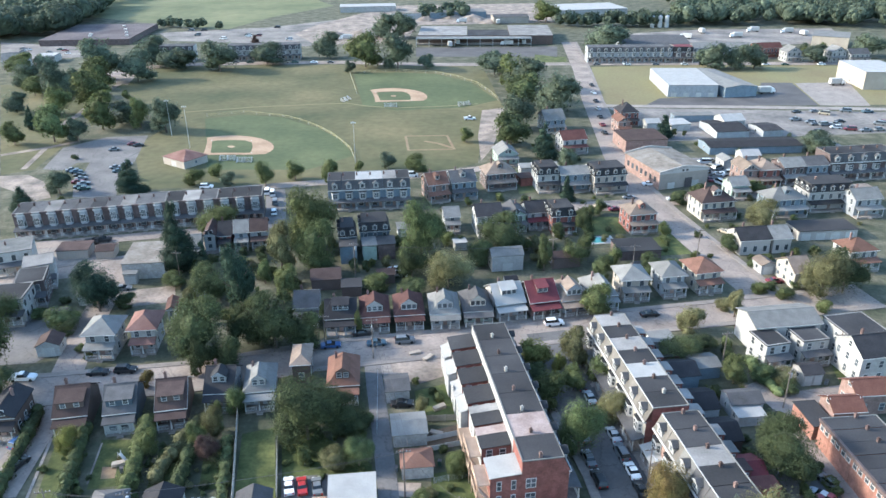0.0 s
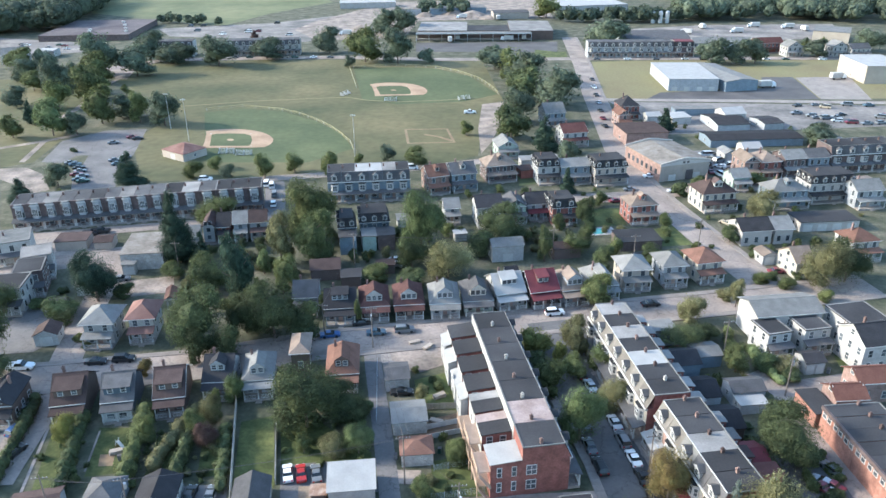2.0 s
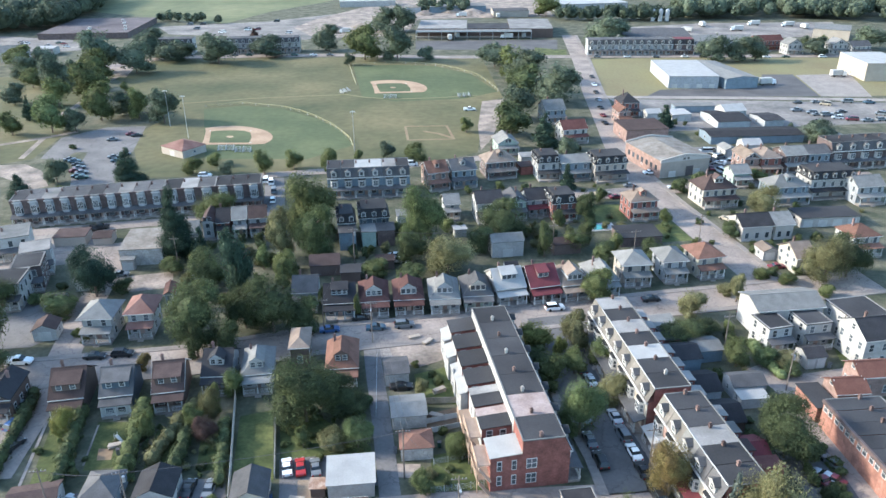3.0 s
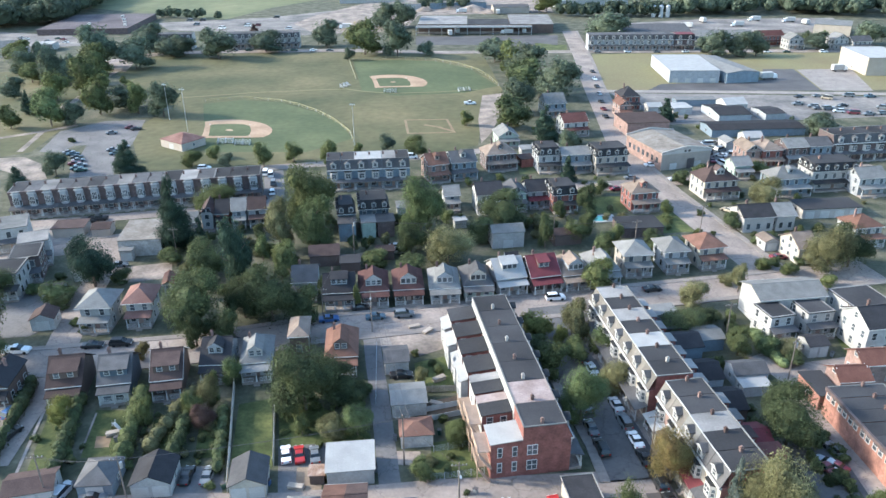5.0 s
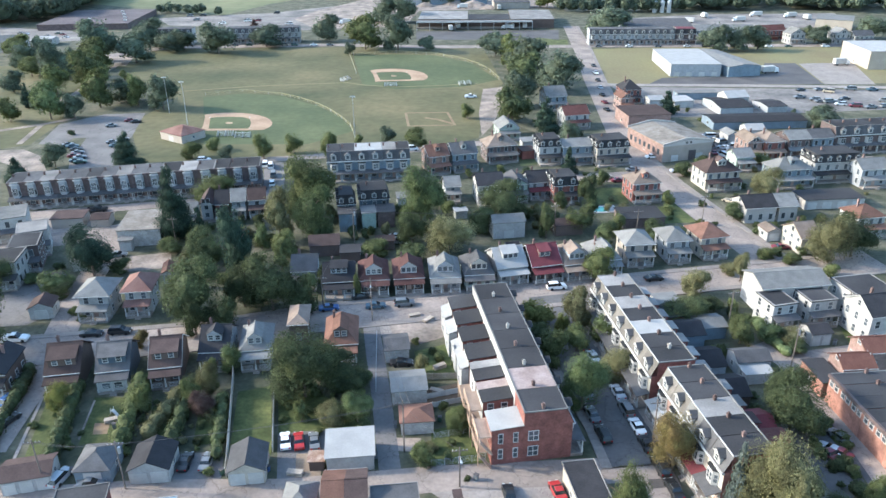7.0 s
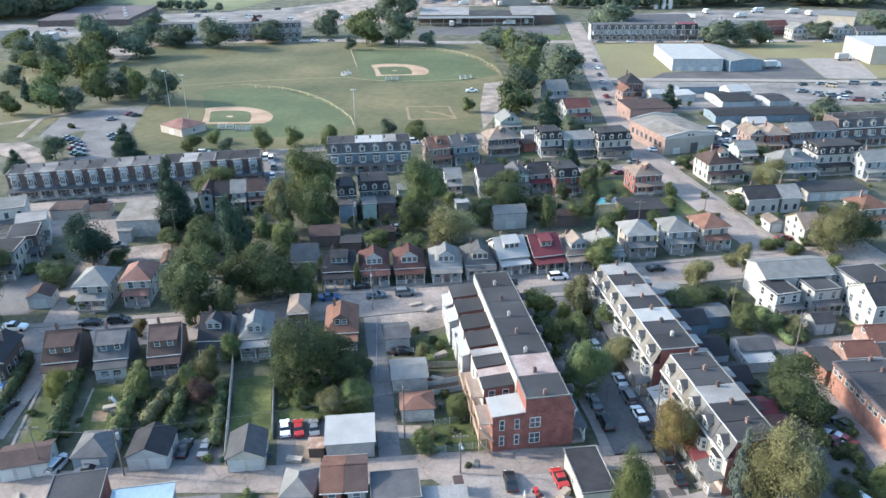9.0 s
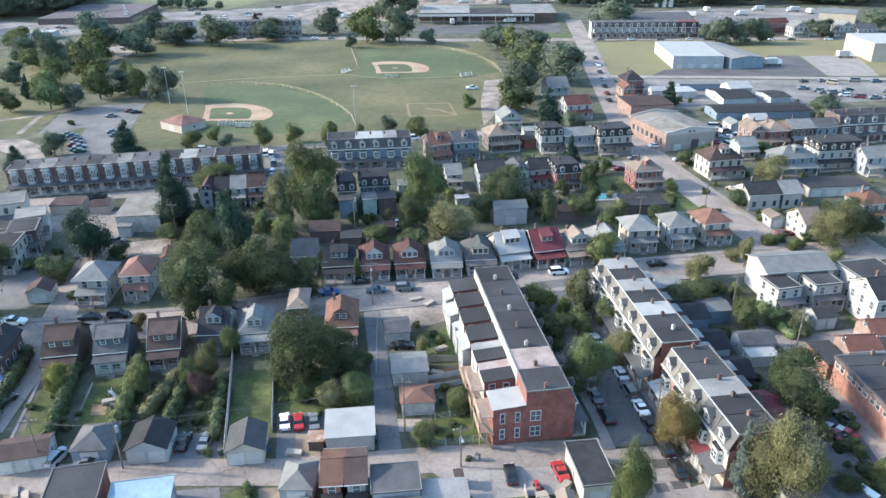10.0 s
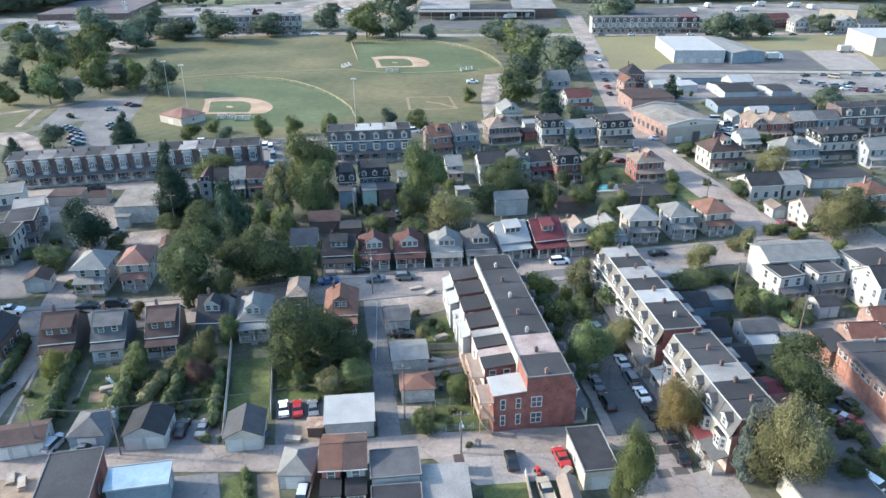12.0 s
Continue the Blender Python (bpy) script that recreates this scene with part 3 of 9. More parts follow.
    for dm in dorm.split():
        # side, style and number of windows: for example Sg2
        sd, st, n = dm[0], dm[1], int(dm[2])
        ln, ac = side_len(sd, w, d), side_len('E' if sd in 'SN' else 'S', w, d)
        run = ac * {'b': .1, 'w': .13}.get(st, .2)
        dormer(h, face(sd, w, d, ln / 2, eave + run * pitch, -run), .95 * n + .7 if st != 'w' else ln * .76, 1.45 if st != 'b' else 1.6, min(ac * .5 - run, 3.2) if st != 'b' else ac * .5 - run + .6, top, dorm_wall or wall, {'g': 'gable', 'b': 'gable', 's': 'shed', 'w': 'shed', 'h': 'hip'}[st], n)
    if stack:
        cx, cy = (w * .3, d * .56) if roof != 'gy' else (w * .62, d * .6)
        chimney(h, cx, cy, eave, (rz if roof != 'flat' else eave) + .9)
    return h


def row_house(x, y, yaw, w, d, h, ell=0.0, ell_h=5.8, wall="white", top="tar", front_wall="", mans=True, porch_roof="grey", bay=True, ends='', ell_top="silver", ell_wall="", dorms=1, porch_deep=2.0,
              stack=True, label="", group="", ell_frac=.62, cheek="white", storeys=2, deck=0, low_ell=0.0, low_h=2.9, ell_side='l', ground=True, slope="slate", strip="", pot="chimney"):
    """One house of a terrace. Its own x runs along the row, its front faces -y at y = 0, d deep, h high."""
    fw = front_wall or wall
    t = thing("row_house", x, y, yaw, label or f"{'brick' if 'brick' in fw else 'pale'} row house with {'slate mansard and ' if mans else ''}flat {top} roof in terrace", "row house", group)
    zc = h - 2.7 if mans else h
    part("wall", Shape().box(0.002, w - .002, 0, d, 0, zc).box(0.002, w - .002, 1.0 if mans else 0, d, zc, h - .1), WALL[wall], t)
    if fw != wall:
        part("front_wall", Shape().box(.01, w - .01, -.04, 0, 0, zc - .02), WALL[fw], t)
    if ell and (ell_wall or wall) != wall:
        part("rear_wall", Shape().box(.01, w - .01, d, d + .04, 0, h - .15), WALL["white"], t)
    part("roof", Shape().box(0.05, w - .05, .95 if mans else .05, d - .05, h - .1, h + .06), ROOF[top], t)
    pr = Shape().box(0.004, w - .004, d - .16, d + .05, h, h + .16)
    if 'l' in ends:
        pr.box(-.04, .16, .9 if mans else 0, d + .05, h, h + .16)
    if 'r' in ends:
        pr.box(w - .16, w + .04, .9 if mans else 0, d + .05, h, h + .16)
    part("parapet", pr, ROOF["pale"], t)
    if mans:
        part("mansard", Shape().plate([(0, -.25, zc), (w, -.25, zc), (w, 1.0, h + .05), (0, 1.0, h + .05)], .2), ROOF[slope], t)
        part("cornice", Shape().box(0, w, -.45, .05, zc - .35, zc - .02), TRIM, t)
        if y < 400:
            part("roof_curb", Shape().box(0, w, .9, 1.04, h, h + .12), TRIM if y < 136 and x > 25 else ROOF["silver"], t)
        if y < 400:
            part("party_wall", Shape().prism([(-.25, zc), (1.0, h), (1.0, zc)], 'x', .003, .14), WALL[wall], t)
        for i in range(dorms):
            dormer(t, pose(w * (i + .5) / dorms, -.18, zc + .3), 1.75, 1.6, 1.5, "slate" if slope == "slate" else "grey", cheek, 'gable')
    else:
        part("cornice", Shape().box(0, w, -.4, .06, h - .5, h + .15), TRIM if fw == "white" else WALL["dbrick"], t)
    # front: bay window upstairs, door and window below
    if bay:
        bw = min(1.5, w * .28)
        bt = zc - .7 if mans else zc + .1
        b = Shape().prism([(w * .5 - bw, 0), (w * .5 - bw * .6, -.85), (w * .5 + bw * .6, -.85), (w * .5 + bw, 0)], 'z', 3.3, bt)
        bo = part("bay", b, WALL[cheek], t)
        window(bo, pose(w * .5, -.86, 3.9 if mans else 4.1), bw * 1.05, 1.4 if mans else 2.0, lights=2 if mans else 3)
        part("bay_roof", Shape().prism([(w * .5 - bw - .1, 0), (w * .5 - bw * .6 - .1, -.98), (w * .5 + bw * .6 + .1, -.98), (w * .5 + bw + .1, 0)], 'z', bt, bt + .15), ROOF["slate" if mans else "pale"], bo)
        if not mans:
            part("bay_hood", Shape().box(w * .5 - bw - .05, w * .5 + bw + .05, -1.0, -.5, bt - .6, bt - .35), TRIM, bo)
        for sg in (-1, 1) if y < 170 or (not mans and y < 215) else ():
            window(bo, pose(w * .5 + sg * bw * .8, -.44, 3.9, 0, 0, sg * 54.8), .5, 1.4)
    else:
        for u in (w * .28, w * .72):
            for st in range(1, storeys):
                window(t, pose(u, -.01, .9 + st * 2.8), .9, 1.5)
    if ground:
        door(t, pose(w * .78, -.01, .55))
        window(t, pose(w * .35, -.01, 1.1), 1.3, 1.5)
    if porch_deep:
        porch(t, 'S', w, d, .05, w - .05, porch_deep, roof=porch_roof, top=2.95, posts=2)
    # ends of the row
    for e, sd in (('l', 'W'), ('r', 'E')):
        if e in ends:
            for st in range(2):
                if ell and e == 'l' and 'brick' in wall and x < 25:
                    window(t, face(sd, w, d, d * .2, 1.2 + st * 2.9, .01), 1.5, 1.7, lights=2)
                else:
                    window(t, face(sd, w, d, d * (.8 if e == 'r' else .16), 1.1 + st * 2.8, .01), .9, 1.5)
    # rear: windows, and the lower back building
    if ell:
        we = w * ell_frac
        ea, eb, ef = (.01, we, 1) if ell_side == 'l' else (w - we, w - .01, -1)
        eo = part("back_building", Shape().box(ea, eb, d, d + ell, 0, ell_h), WALL[ell_wall or wall], t)
        part("back_roof", Shape().plate([(ea - .15, d + ell + .2, ell_h + .05), (ea - .15, d, ell_h + .45), (eb + .1, d, ell_h + .45), (eb + .1, d + ell + .2, ell_h + .05)], .12), ROOF[ell_top], eo)
        if (ell_wall or wall) != wall:
            part("rear_face", Shape().box(ea + .02, eb - .02, d + ell, d + ell + .04, 0, ell_h - .08), WALL["white"], eo)
        if strip:
            # the far part of the back roof has a pale coating of its own
            em = ea + (eb - ea) * .62
            part("coated_strip", Shape().plate([(em, d + ell + .22, ell_h + .1), (em, d, ell_h + .5), (eb + .12, d, ell_h + .5), (eb + .12, d + ell + .22, ell_h + .1)], .05), ROOF[strip], eo)
        for st in range(2):
            window(eo, pose((ea + eb) / 2, d + ell + .01, 1.0 + st * 2.6, 0, 0, 180), .9, 1.4)
            for k in (.3, .75):
                window(eo, pose(eb + .01 if ef > 0 else ea - .01, d + ell * k, 1.0 + st * (ell_h - 2.9), 0, 0, 90 * ef), .9, 1.4)
        if 'l' in ends:
            for st in range(2):
                for k in (.25, .72):
                    window(eo, pose(ea - .01, d + ell * k, 1.2 + st * 2.9, 0, 0, -90), .6, 1.7)
        if low_ell:
            lo = part("back_porch", Shape().box(ea, eb, d + ell, d + ell + low_ell, 0, low_h), WALL["white"], t)
            part("back_porch_roof", Shape().plate([(ea - .1, d + ell + low_ell + .2, low_h), (ea - .1, d + ell, low_h + .5), (eb, d + ell, low_h + .5), (eb, d + ell + low_ell + .2, low_h)], .1), ROOF["white"], lo)
            for st in range(1 if low_h < 4 else 2):
                window(lo, pose((ea + eb) / 2, d + ell + low_ell + .01, 1.0 + 2.6 * st, 0, 0, 180), 1.1, 1.2)
        for lev in range(deck):
            z0 = 2.75 * (lev + 1)
            y0 = d + ell
            dk = part("deck", Shape().box(ea, eb, y0, y0 + 2.2, z0 - .15, z0), DECK, t, "weathered timber deck")
            for u in (ea + .1, eb - .1):
                part("deck_post", Shape().box(u - .07, u + .07, y0 + 2.0, y0 + 2.14, z0 - 2.75, z0 + 1.0), DECK, dk)
            part("deck_rail", grid_solid([ea + (eb - ea) * i / 24 for i in range(25)], (z0 + .1, z0 + .18, z0 + .85, z0 + .95), [(i, 1) for i in range(0, 24, 2)], y0 + 2.12, y0 + 2.16), DECK, dk)
            part("stair", Shape().prism([(y0 + .3, z0 - 2.75), (y0 + 2.0, z0 - .3), (y0 + 2.0, z0), (y0 + .0, z0 - 2.75)], 'x', ea - .9, ea - .05), DECK, dk)
    elif y < 170:
        for st in range(2):
            for u in (w * .28, w * .72):
                window(t, pose(u, d + .01, 1.0 + st * 2.8, 0, 0, 180), .9, 1.4)
    if stack:
        chimney(t, w * .12, d * .6, h, h + .8, pot, .45)
    return t


def garage(x, y, yaw, w, d, eave, roof='gy', pitch=.45, top="grey", wall="white", front='S', doors=1, label="", name="garage", over=.25, ribs=False, windows=True, category="garage", group="", west="", rim=""):
    """A garage or shed. Origin at the south-west corner of its eaves."""
    g = thing(name, x, y, yaw, label or f"small {wall} {name} with a {top} {HOUSE_WORDS[roof]} roof and closed doors", category, group)
    s, r = Shape().box(over, w - over, over, d - over, 0, eave - .02), Shape()
    if roof == 'gy':
        rz = eave + w / 2 * pitch
        r.plate([(0, 0, eave), (w / 2, 0, rz), (w / 2, d, rz), (0, d, eave)], .1).plate([(w / 2, 0, rz), (w, 0, eave), (w, d, eave), (w / 2, d, rz)], .1)
        o = [(over, eave - .03), (w - over, eave - .03), (w / 2, rz - .14)]
        s.prism(o, 'y', over, over + .2).prism(o, 'y', d - over - .2, d - over)
    elif roof == 'gx':
        rz = eave + d / 2 * pitch
        r.plate([(0, 0, eave), (w, 0, eave), (w, d / 2, rz), (0, d / 2, rz)], .1).plate([(0, d / 2, rz), (w, d / 2, rz), (w, d, eave), (0, d, eave)], .1)
        o = [(over, eave - .03), (d - over, eave - .03), (d / 2, rz - .14)]
        s.prism(o, 'x', over, over + .2).prism(o, 'x', w - over - .2, w - over)
    elif roof == 'hip':
        m = min(w, d) / 2
        rz = eave + m * pitch
        a, b = ((m, d / 2, rz), (w - m + .01, d / 2, rz)) if w >= d else ((w / 2, m, rz), (w / 2, d - m + .01, rz))
        if w >= d:
            r.plate([(0, 0, eave), (w, 0, eave), b, a], .1).plate([(w, 0, eave), (w, d, eave), b], .1).plate([(w, d, eave), (0, d, eave), a, b], .1).plate([(0, d, eave), (0, 0, eave), a], .1)
        else:
            r.plate([(0, 0, eave), (w, 0, eave), a], .1).plate([(w, 0, eave), (w, d, eave), b, a], .1).plate([(w, d, eave), (0, d, eave), b], .1).plate([(0, d, eave), (0, 0, eave), a, b], .1)
    else:
        rz = eave + d * pitch if roof == 'shed' else eave
        r.plate([(0, 0, eave), (w, 0, eave), (w, d, rz), (0, d, rz)], .14)
        s.prism([(over, eave - .05), (d - over, eave - .05), (d - over, rz - .14 + .001), (over, eave - .04)], 'x', over, w - over)
    part("wall", s, WALL[wall], g)
    if west:
        part("side_wall", Shape().box(over - .04, over, over, d - over, 0, eave - .1), WALL[west], g)
        for u in range(1, 8):
            window(g, pose(over - .05, d * u / 8, 2.2, 0, 0, -90), 1.2, 1.6, dark=True)
        for yy in (.02, d - .32):
            part("parapet", Shape().prism([(0, eave - .6), (w, eave - .6), (w, eave + .35), (w / 2 + 1, rz + .5), (w / 2 - 1, rz + .5), (0, eave + .35)], 'y', yy, yy + .3), WALL["plain"], g)
        part("roller_door", Shape().box(w * .52, w * .66, -.06, .02, 0, 3.4), DARK_TRIM, g, "dark roller door")
        for u in (.46, .54):
            part("vent", Shape().box(w * u - .4, w * u + .4, -.05, .02, eave - .2, eave + .5), DARK_TRIM, g)
    part("roof", r, ROOF[top], g)
    if rim:
        k = d * pitch if roof == 'shed' else 0
        rm = Shape()
        for x0, x1 in ((0, .11), (w - .11, w)):
            rm.prism([(0, eave), (d, eave + k), (d, eave + k + .12), (0, eave + .12)], 'x', x0, x1)
        rm.box(.11, w - .11, 0, .11, eave, eave + .12).box(.11, w - .11, d - .11, d, eave + k - .02, eave + k + .12)
        part("roof_rim", rm, ROOF[rim], g)
    if ribs:
        rb = Shape()
        n = int(w / .6)
        for i in range(n + 1):
            u = w * i / n
            if roof == 'gy':
                continue
            if roof == 'gx':
                rb.prism([(0, eave), (0, eave + .014), (d / 2, rz + .014), (d / 2, rz)], 'x', u - .025, u + .025).prism([(d, eave), (d, eave + .014), (d / 2, rz + .014), (d / 2, rz)], 'x', u - .025, u + .025)
            else:
                rb.prism([(0, eave), (0, eave + .014), (d, rz + .014), (d, rz)], 'x', u - .025, u + .025)
        if rb.v:
            part("roof_seams", rb, ROOF[top], g)
    ww, dd = w - 2 * over, d - 2 * over
    off = Matrix.Translation((over, over, 0))
    ln = side_len(front, ww, dd)
    for i in range(doors):
        dw = min(2.6, ln / doors - .5)
        q = Shape().box(-dw / 2, dw / 2, -.06, .02, 0, 2.15)
        for k in range(4):
            q.box(-dw / 2 + .06, dw / 2 - .06, -.085, -.06, .08 + k * .53, .5 + k * .53)
        part("garage_door", q, TRIM, g, "white panelled garage door", at=off @ face(front, ww, dd, ln * (i + .5) / doors, 0, .005))
    if windows:
        for sd in 'SWE':
            if sd != front and side_len(sd, ww, dd) > 3 and eave > 2.2:
                window(g, off @ face(sd, ww, dd, side_len(sd, ww, dd) / 2, 1.1, .005), .8, .8)
    return g


# ---- vehicles ----
def car_meshes(kind):
    """Body, glass, roof and wheel meshes of one kind of car; length along y, nose at +y."""
    L, Wd, hb, ht, fr, rr = {"sedan": (4.35, 1.7, .92, 1.4, .95, -.95), "suv": (4.45, 1.78, 1.05, 1.68, 1.1, -1.95), "van": (4.9, 1.9, 1.15, 1.95, 1.65, -2.25), "pickup": (5.2, 1.85, 1.05, 1.72, 1.15, -.75)}[kind]
    hw, hl = Wd / 2, L / 2
    prof = [(-hl, .35), (-hl - .02, .7), (-hl + .08, hb - .08), (-hl + .5, hb), (hl - 1.1, hb), (hl - .35, hb - .12), (hl - .03, hb - .35), (hl, .4), (hl - .2, .28), (-hl + .2, .28)]

    def loft(outline, w0, taper, x_in):
        s = Shape()
        k = len(outline)
        zs = [z for _, z in outline]
        lo, hi = min(zs), max(zs)
        for sg in (-1, 1):
            for yy, z in outline:
                s.v.append((sg * (w0 - x_in - taper * (z - lo) / (hi - lo)), yy, z))
        s.f.append(tuple(range(k - 1, -1, -1)))
        s.f.append(tuple(range(k, 2 * k)))
        for i in range(k):
            j = (i + 1) % k
            s.f.append((i, j, k + j, k + i))
        return s
    body = loft(prof, hw, .08, 0)
    if kind == "pickup":
        body.box(-hw + .02, hw - .02, -hl, -hl + .08, hb, hb + .18).box(-hw + .02, -hw + .12, -hl, rr, hb, hb + .18).box(hw - .12, hw - .02, -hl, rr, hb, hb + .18)
    gl = loft([(rr - .25, hb - .02), (rr + .15, ht - .06), (fr - .75, ht - .06), (fr, hb - .02)], hw - .06, .2, 0)
    rf = loft([(rr + .1, ht - .08), (rr + .3, ht), (fr - .95, ht), (fr - .72, ht - .08)], hw - .24, .06, 0)
    wh = Shape().tube((-.11, 0, 0), (.11, 0, 0), .33, .33, 14).tube((-.125, 0, 0), (.125, 0, 0), .19, .19, 10)
    return L, hw, hb, body, gl, rf, wh


def car(x, y, yaw, colour="grey", kind="sedan", group="parked cars", near=True):
    """A parked car; yaw 0 points its nose to +y."""
    def build():
        L, hw, hb, body, gl, rf, wh = car_meshes(kind)
        return L, hw, hb, gl.mesh("glasshouse", CARGLASS), wh.mesh("wheel", RUBBER), Shape().box(-.2, .2, -.03, .03, -.09, .09).mesh("headlight", LAMP), Shape().box(-.15, .15, -.03, .03, -.12, .12).mesh("tail_light", TAIL)
    L, hw, hb, glm, whm, hlm, tlm = kept(("car", kind), build)

    def painted():
        _, _, _, body, gl, rf, wh = car_meshes(kind)
        bm_ = body.mesh("body", PAINTS[colour])
        return bm_, rf.mesh("cabin_roof", PAINTS[colour])
    bm_, rfm = kept(("paint", kind, colour), painted)
    c = thing("pickup_truck" if kind == "pickup" else "van" if kind == "van" else "car", x, y, yaw, f"{colour} {'pickup truck' if kind == 'pickup' else 'sports utility car' if kind == 'suv' else kind + ' car' if kind == 'sedan' else 'van'} parked at rest on the ground", "car", group, ground_at(x, y) + .005)
    part("body", bm_, None, c)
    part("glasshouse", glm, None, c)
    part("cabin_roof", rfm, None, c)
    for sx in (-1, 1):
        for yy in (L / 2 - .85, -L / 2 + .95):
            part("wheel", whm, None, c, at=pose(sx * (hw - .1), yy, .33))
        if not near:
            continue
        part("headlight", hlm, None, c, at=pose(sx * (hw - .35), L / 2 - .05, hb - .35))
        part("tail_light", tlm, None, c, at=pose(sx * (hw - .25), -L / 2 + .01, hb - .28))
    return c


# ---- plants ----
def leaf_cloud(seed, lobes, count, size, flat_=0.6, sprig=1):
    """Many small bent leaf clumps over the skin of overlapping lobes. lobes: centre, radii."""
    rng = random.Random(seed)
    s = Shape()
    vol = [r[0] * r[1] + r[2] * r[0] for _, r in lobes]
    tot = sum(vol)
    for (c, r), vv in zip(lobes, vol):
        for _ in range(int(count * vv / tot)):
            u, t = rng.uniform(-.75, 1), rng.uniform(0, 2 * math.pi)
            q = math.sqrt(1 - u * u)
            nrm = Vector((q * math.cos(t), q * math.sin(t), u))
            k = rng.uniform(.7, 1.12) if rng.random() < .8 else rng.uniform(1.05, 1.32)
            p = Vector(c) + Vector((nrm.x * r[0], nrm.y * r[1], nrm.z * r[2])) * k
            inside = any(o is not c and ((p.x - o[0]) / e[0]) ** 2 + ((p.y - o[1]) / e[1]) ** 2 + ((p.z - o[2]) / e[2]) ** 2 < .55 for o, e in lobes)
            if inside:
                continue
            n = (nrm + Vector((rng.uniform(-1, 1), rng.uniform(-1, 1), rng.uniform(-.6, 1))) * flat_).normalized()
            a = n.orthogonal().normalized()
            a = Matrix.Rotation(rng.uniform(0, 6.28), 3, n) @ a
            b = n.cross(a)
            z = size * rng.uniform(.6, 1.3)
            m = p + n * z * .22
            i = len(s.v)
            s.v += [tuple(p - a * z), tuple(m - b * z * .55), tuple(p + a * z), tuple(m + b * z * .55)]
            s.f.append((i, i + 1, i + 2, i + 3))
    return s


def core(lobes, k, shape=None):
    """The dense inside of a crown."""
    s = shape or Shape()
    for c, r in lobes:
        bm = bmesh.new()
        bmesh.ops.create_icosphere(bm, subdivisions=2, radius=1.0)
        i = len(s.v)
        for v in bm.verts:
            w = 1 + .22 * noise.noise(Vector(c) * 3.1 + v.co * 2.2)
            s.v.append((c[0] + v.co.x * r[0] * k * w, c[1] + v.co.y * r[1] * k * w, c[2] + v.co.z * r[2] * k * w))
        s.f += [tuple(i + v.index for v in f.verts) for f in bm.faces]
        bm.free()
    return s


def raw_mesh(name, shape, material):
    me = bpy.data.meshes.new(name)
    me.from_pydata(shape.v, [], shape.f)
    me.materials.append(material)
    return me


def dome(z):
    """Width of a crown at a height: full below, rounded towards the top."""
    return .9 + .25 * z if z < .4 else math.sqrt(max(.05, 1 - ((z - .4) / .6) ** 2))


def crown_lobes(seed, shape):
    """Lobes of a crown one metre wide (radius .5) and one high, foot at z = 0."""
    rng = random.Random(seed)
    out = []
    if shape == "cone":
        for i in range(7):
            z = .08 + i * .13
            r = .46 * (1 - z) + .06
            for k in range(4 if i < 4 else 2):
                a = rng.uniform(0, 6.28)
                o = r * .45
                out.append(((o * math.cos(a), o * math.sin(a), z), (r * .62, r * .62, .1)))
        return out
    n = {"round": 14, "tall": 14, "bush": 7}[shape]
    out.append(((0, 0, .46), (.39, .39, .44) if shape != "bush" else (.34, .34, .42)))
    if shape != "bush":
        # small sprays that break the outline
        for i in range(30):
            a = 2.399 * i + rng.uniform(-.3, .3)
            z = .12 + .78 * ((i * .618) % 1) + rng.uniform(-.04, .04)
            w = dome(z)
            o = .36 * w * rng.uniform(.8, 1.06)
            r = rng.uniform(.07, .12)
            out.append(((o * math.cos(a), o * math.sin(a), z), (r, r, min(z, r * rng.uniform(.8, 1.2)))))
    for i in range(n):
        a = 2.4 * i + rng.uniform(-.4, .4)
        z = .12 + .7 * ((i * .618) % 1) + rng.uniform(-.05, .05)
        w = dome(z)
        o = .31 * w * rng.uniform(.75, 1.15)
        r = rng.uniform(.13, .21)
        out.append(((o * math.cos(a), o * math.sin(a), z), (r, r, min(z + .02, r * rng.uniform(.85, 1.15)))))
    return out


def crown_mesh(kind, shape, seed, fine):
    lobes = crown_lobes(seed, shape)
    count, size = {"huge": (24000, .0145), "big": (16000, .0165), "near": (5000, .029), "far": (2800, .038), "bush": (900, .066), "far_bush": (320, .1)}[fine]
    s = leaf_cloud(seed, lobes, count, size)
    core(lobes[:1] + lobes[-14:] if shape in ("round", "tall") and fine != "far" else lobes, .62 if fine in ("big", "huge") else .7, s)
    return raw_mesh("crown", s, LEAF[kind])


def trunk_mesh(seed, shape):
    """Trunk and limbs of a tree one metre high."""
    rng = random.Random(seed)
    s = Shape()
    s.tube((0, 0, -.01), (.01, .005, .3), .03, .021, 8).tube((.01, .005, .3), (0, .01, .75 if shape != "cone" else .93), .021, .006, 7)
    if shape != "cone":
        for i in range(6):
            a = 1.1 * i + rng.uniform(-.3, .3)
            z = .26 + .07 * i
            s.tube((0, 0, z), (.24 * math.cos(a), .24 * math.sin(a), z + rng.uniform(.12, .22)), .012, .004, 5)
    return s.mesh("trunk", BARK)


TREES = random.Random(7)


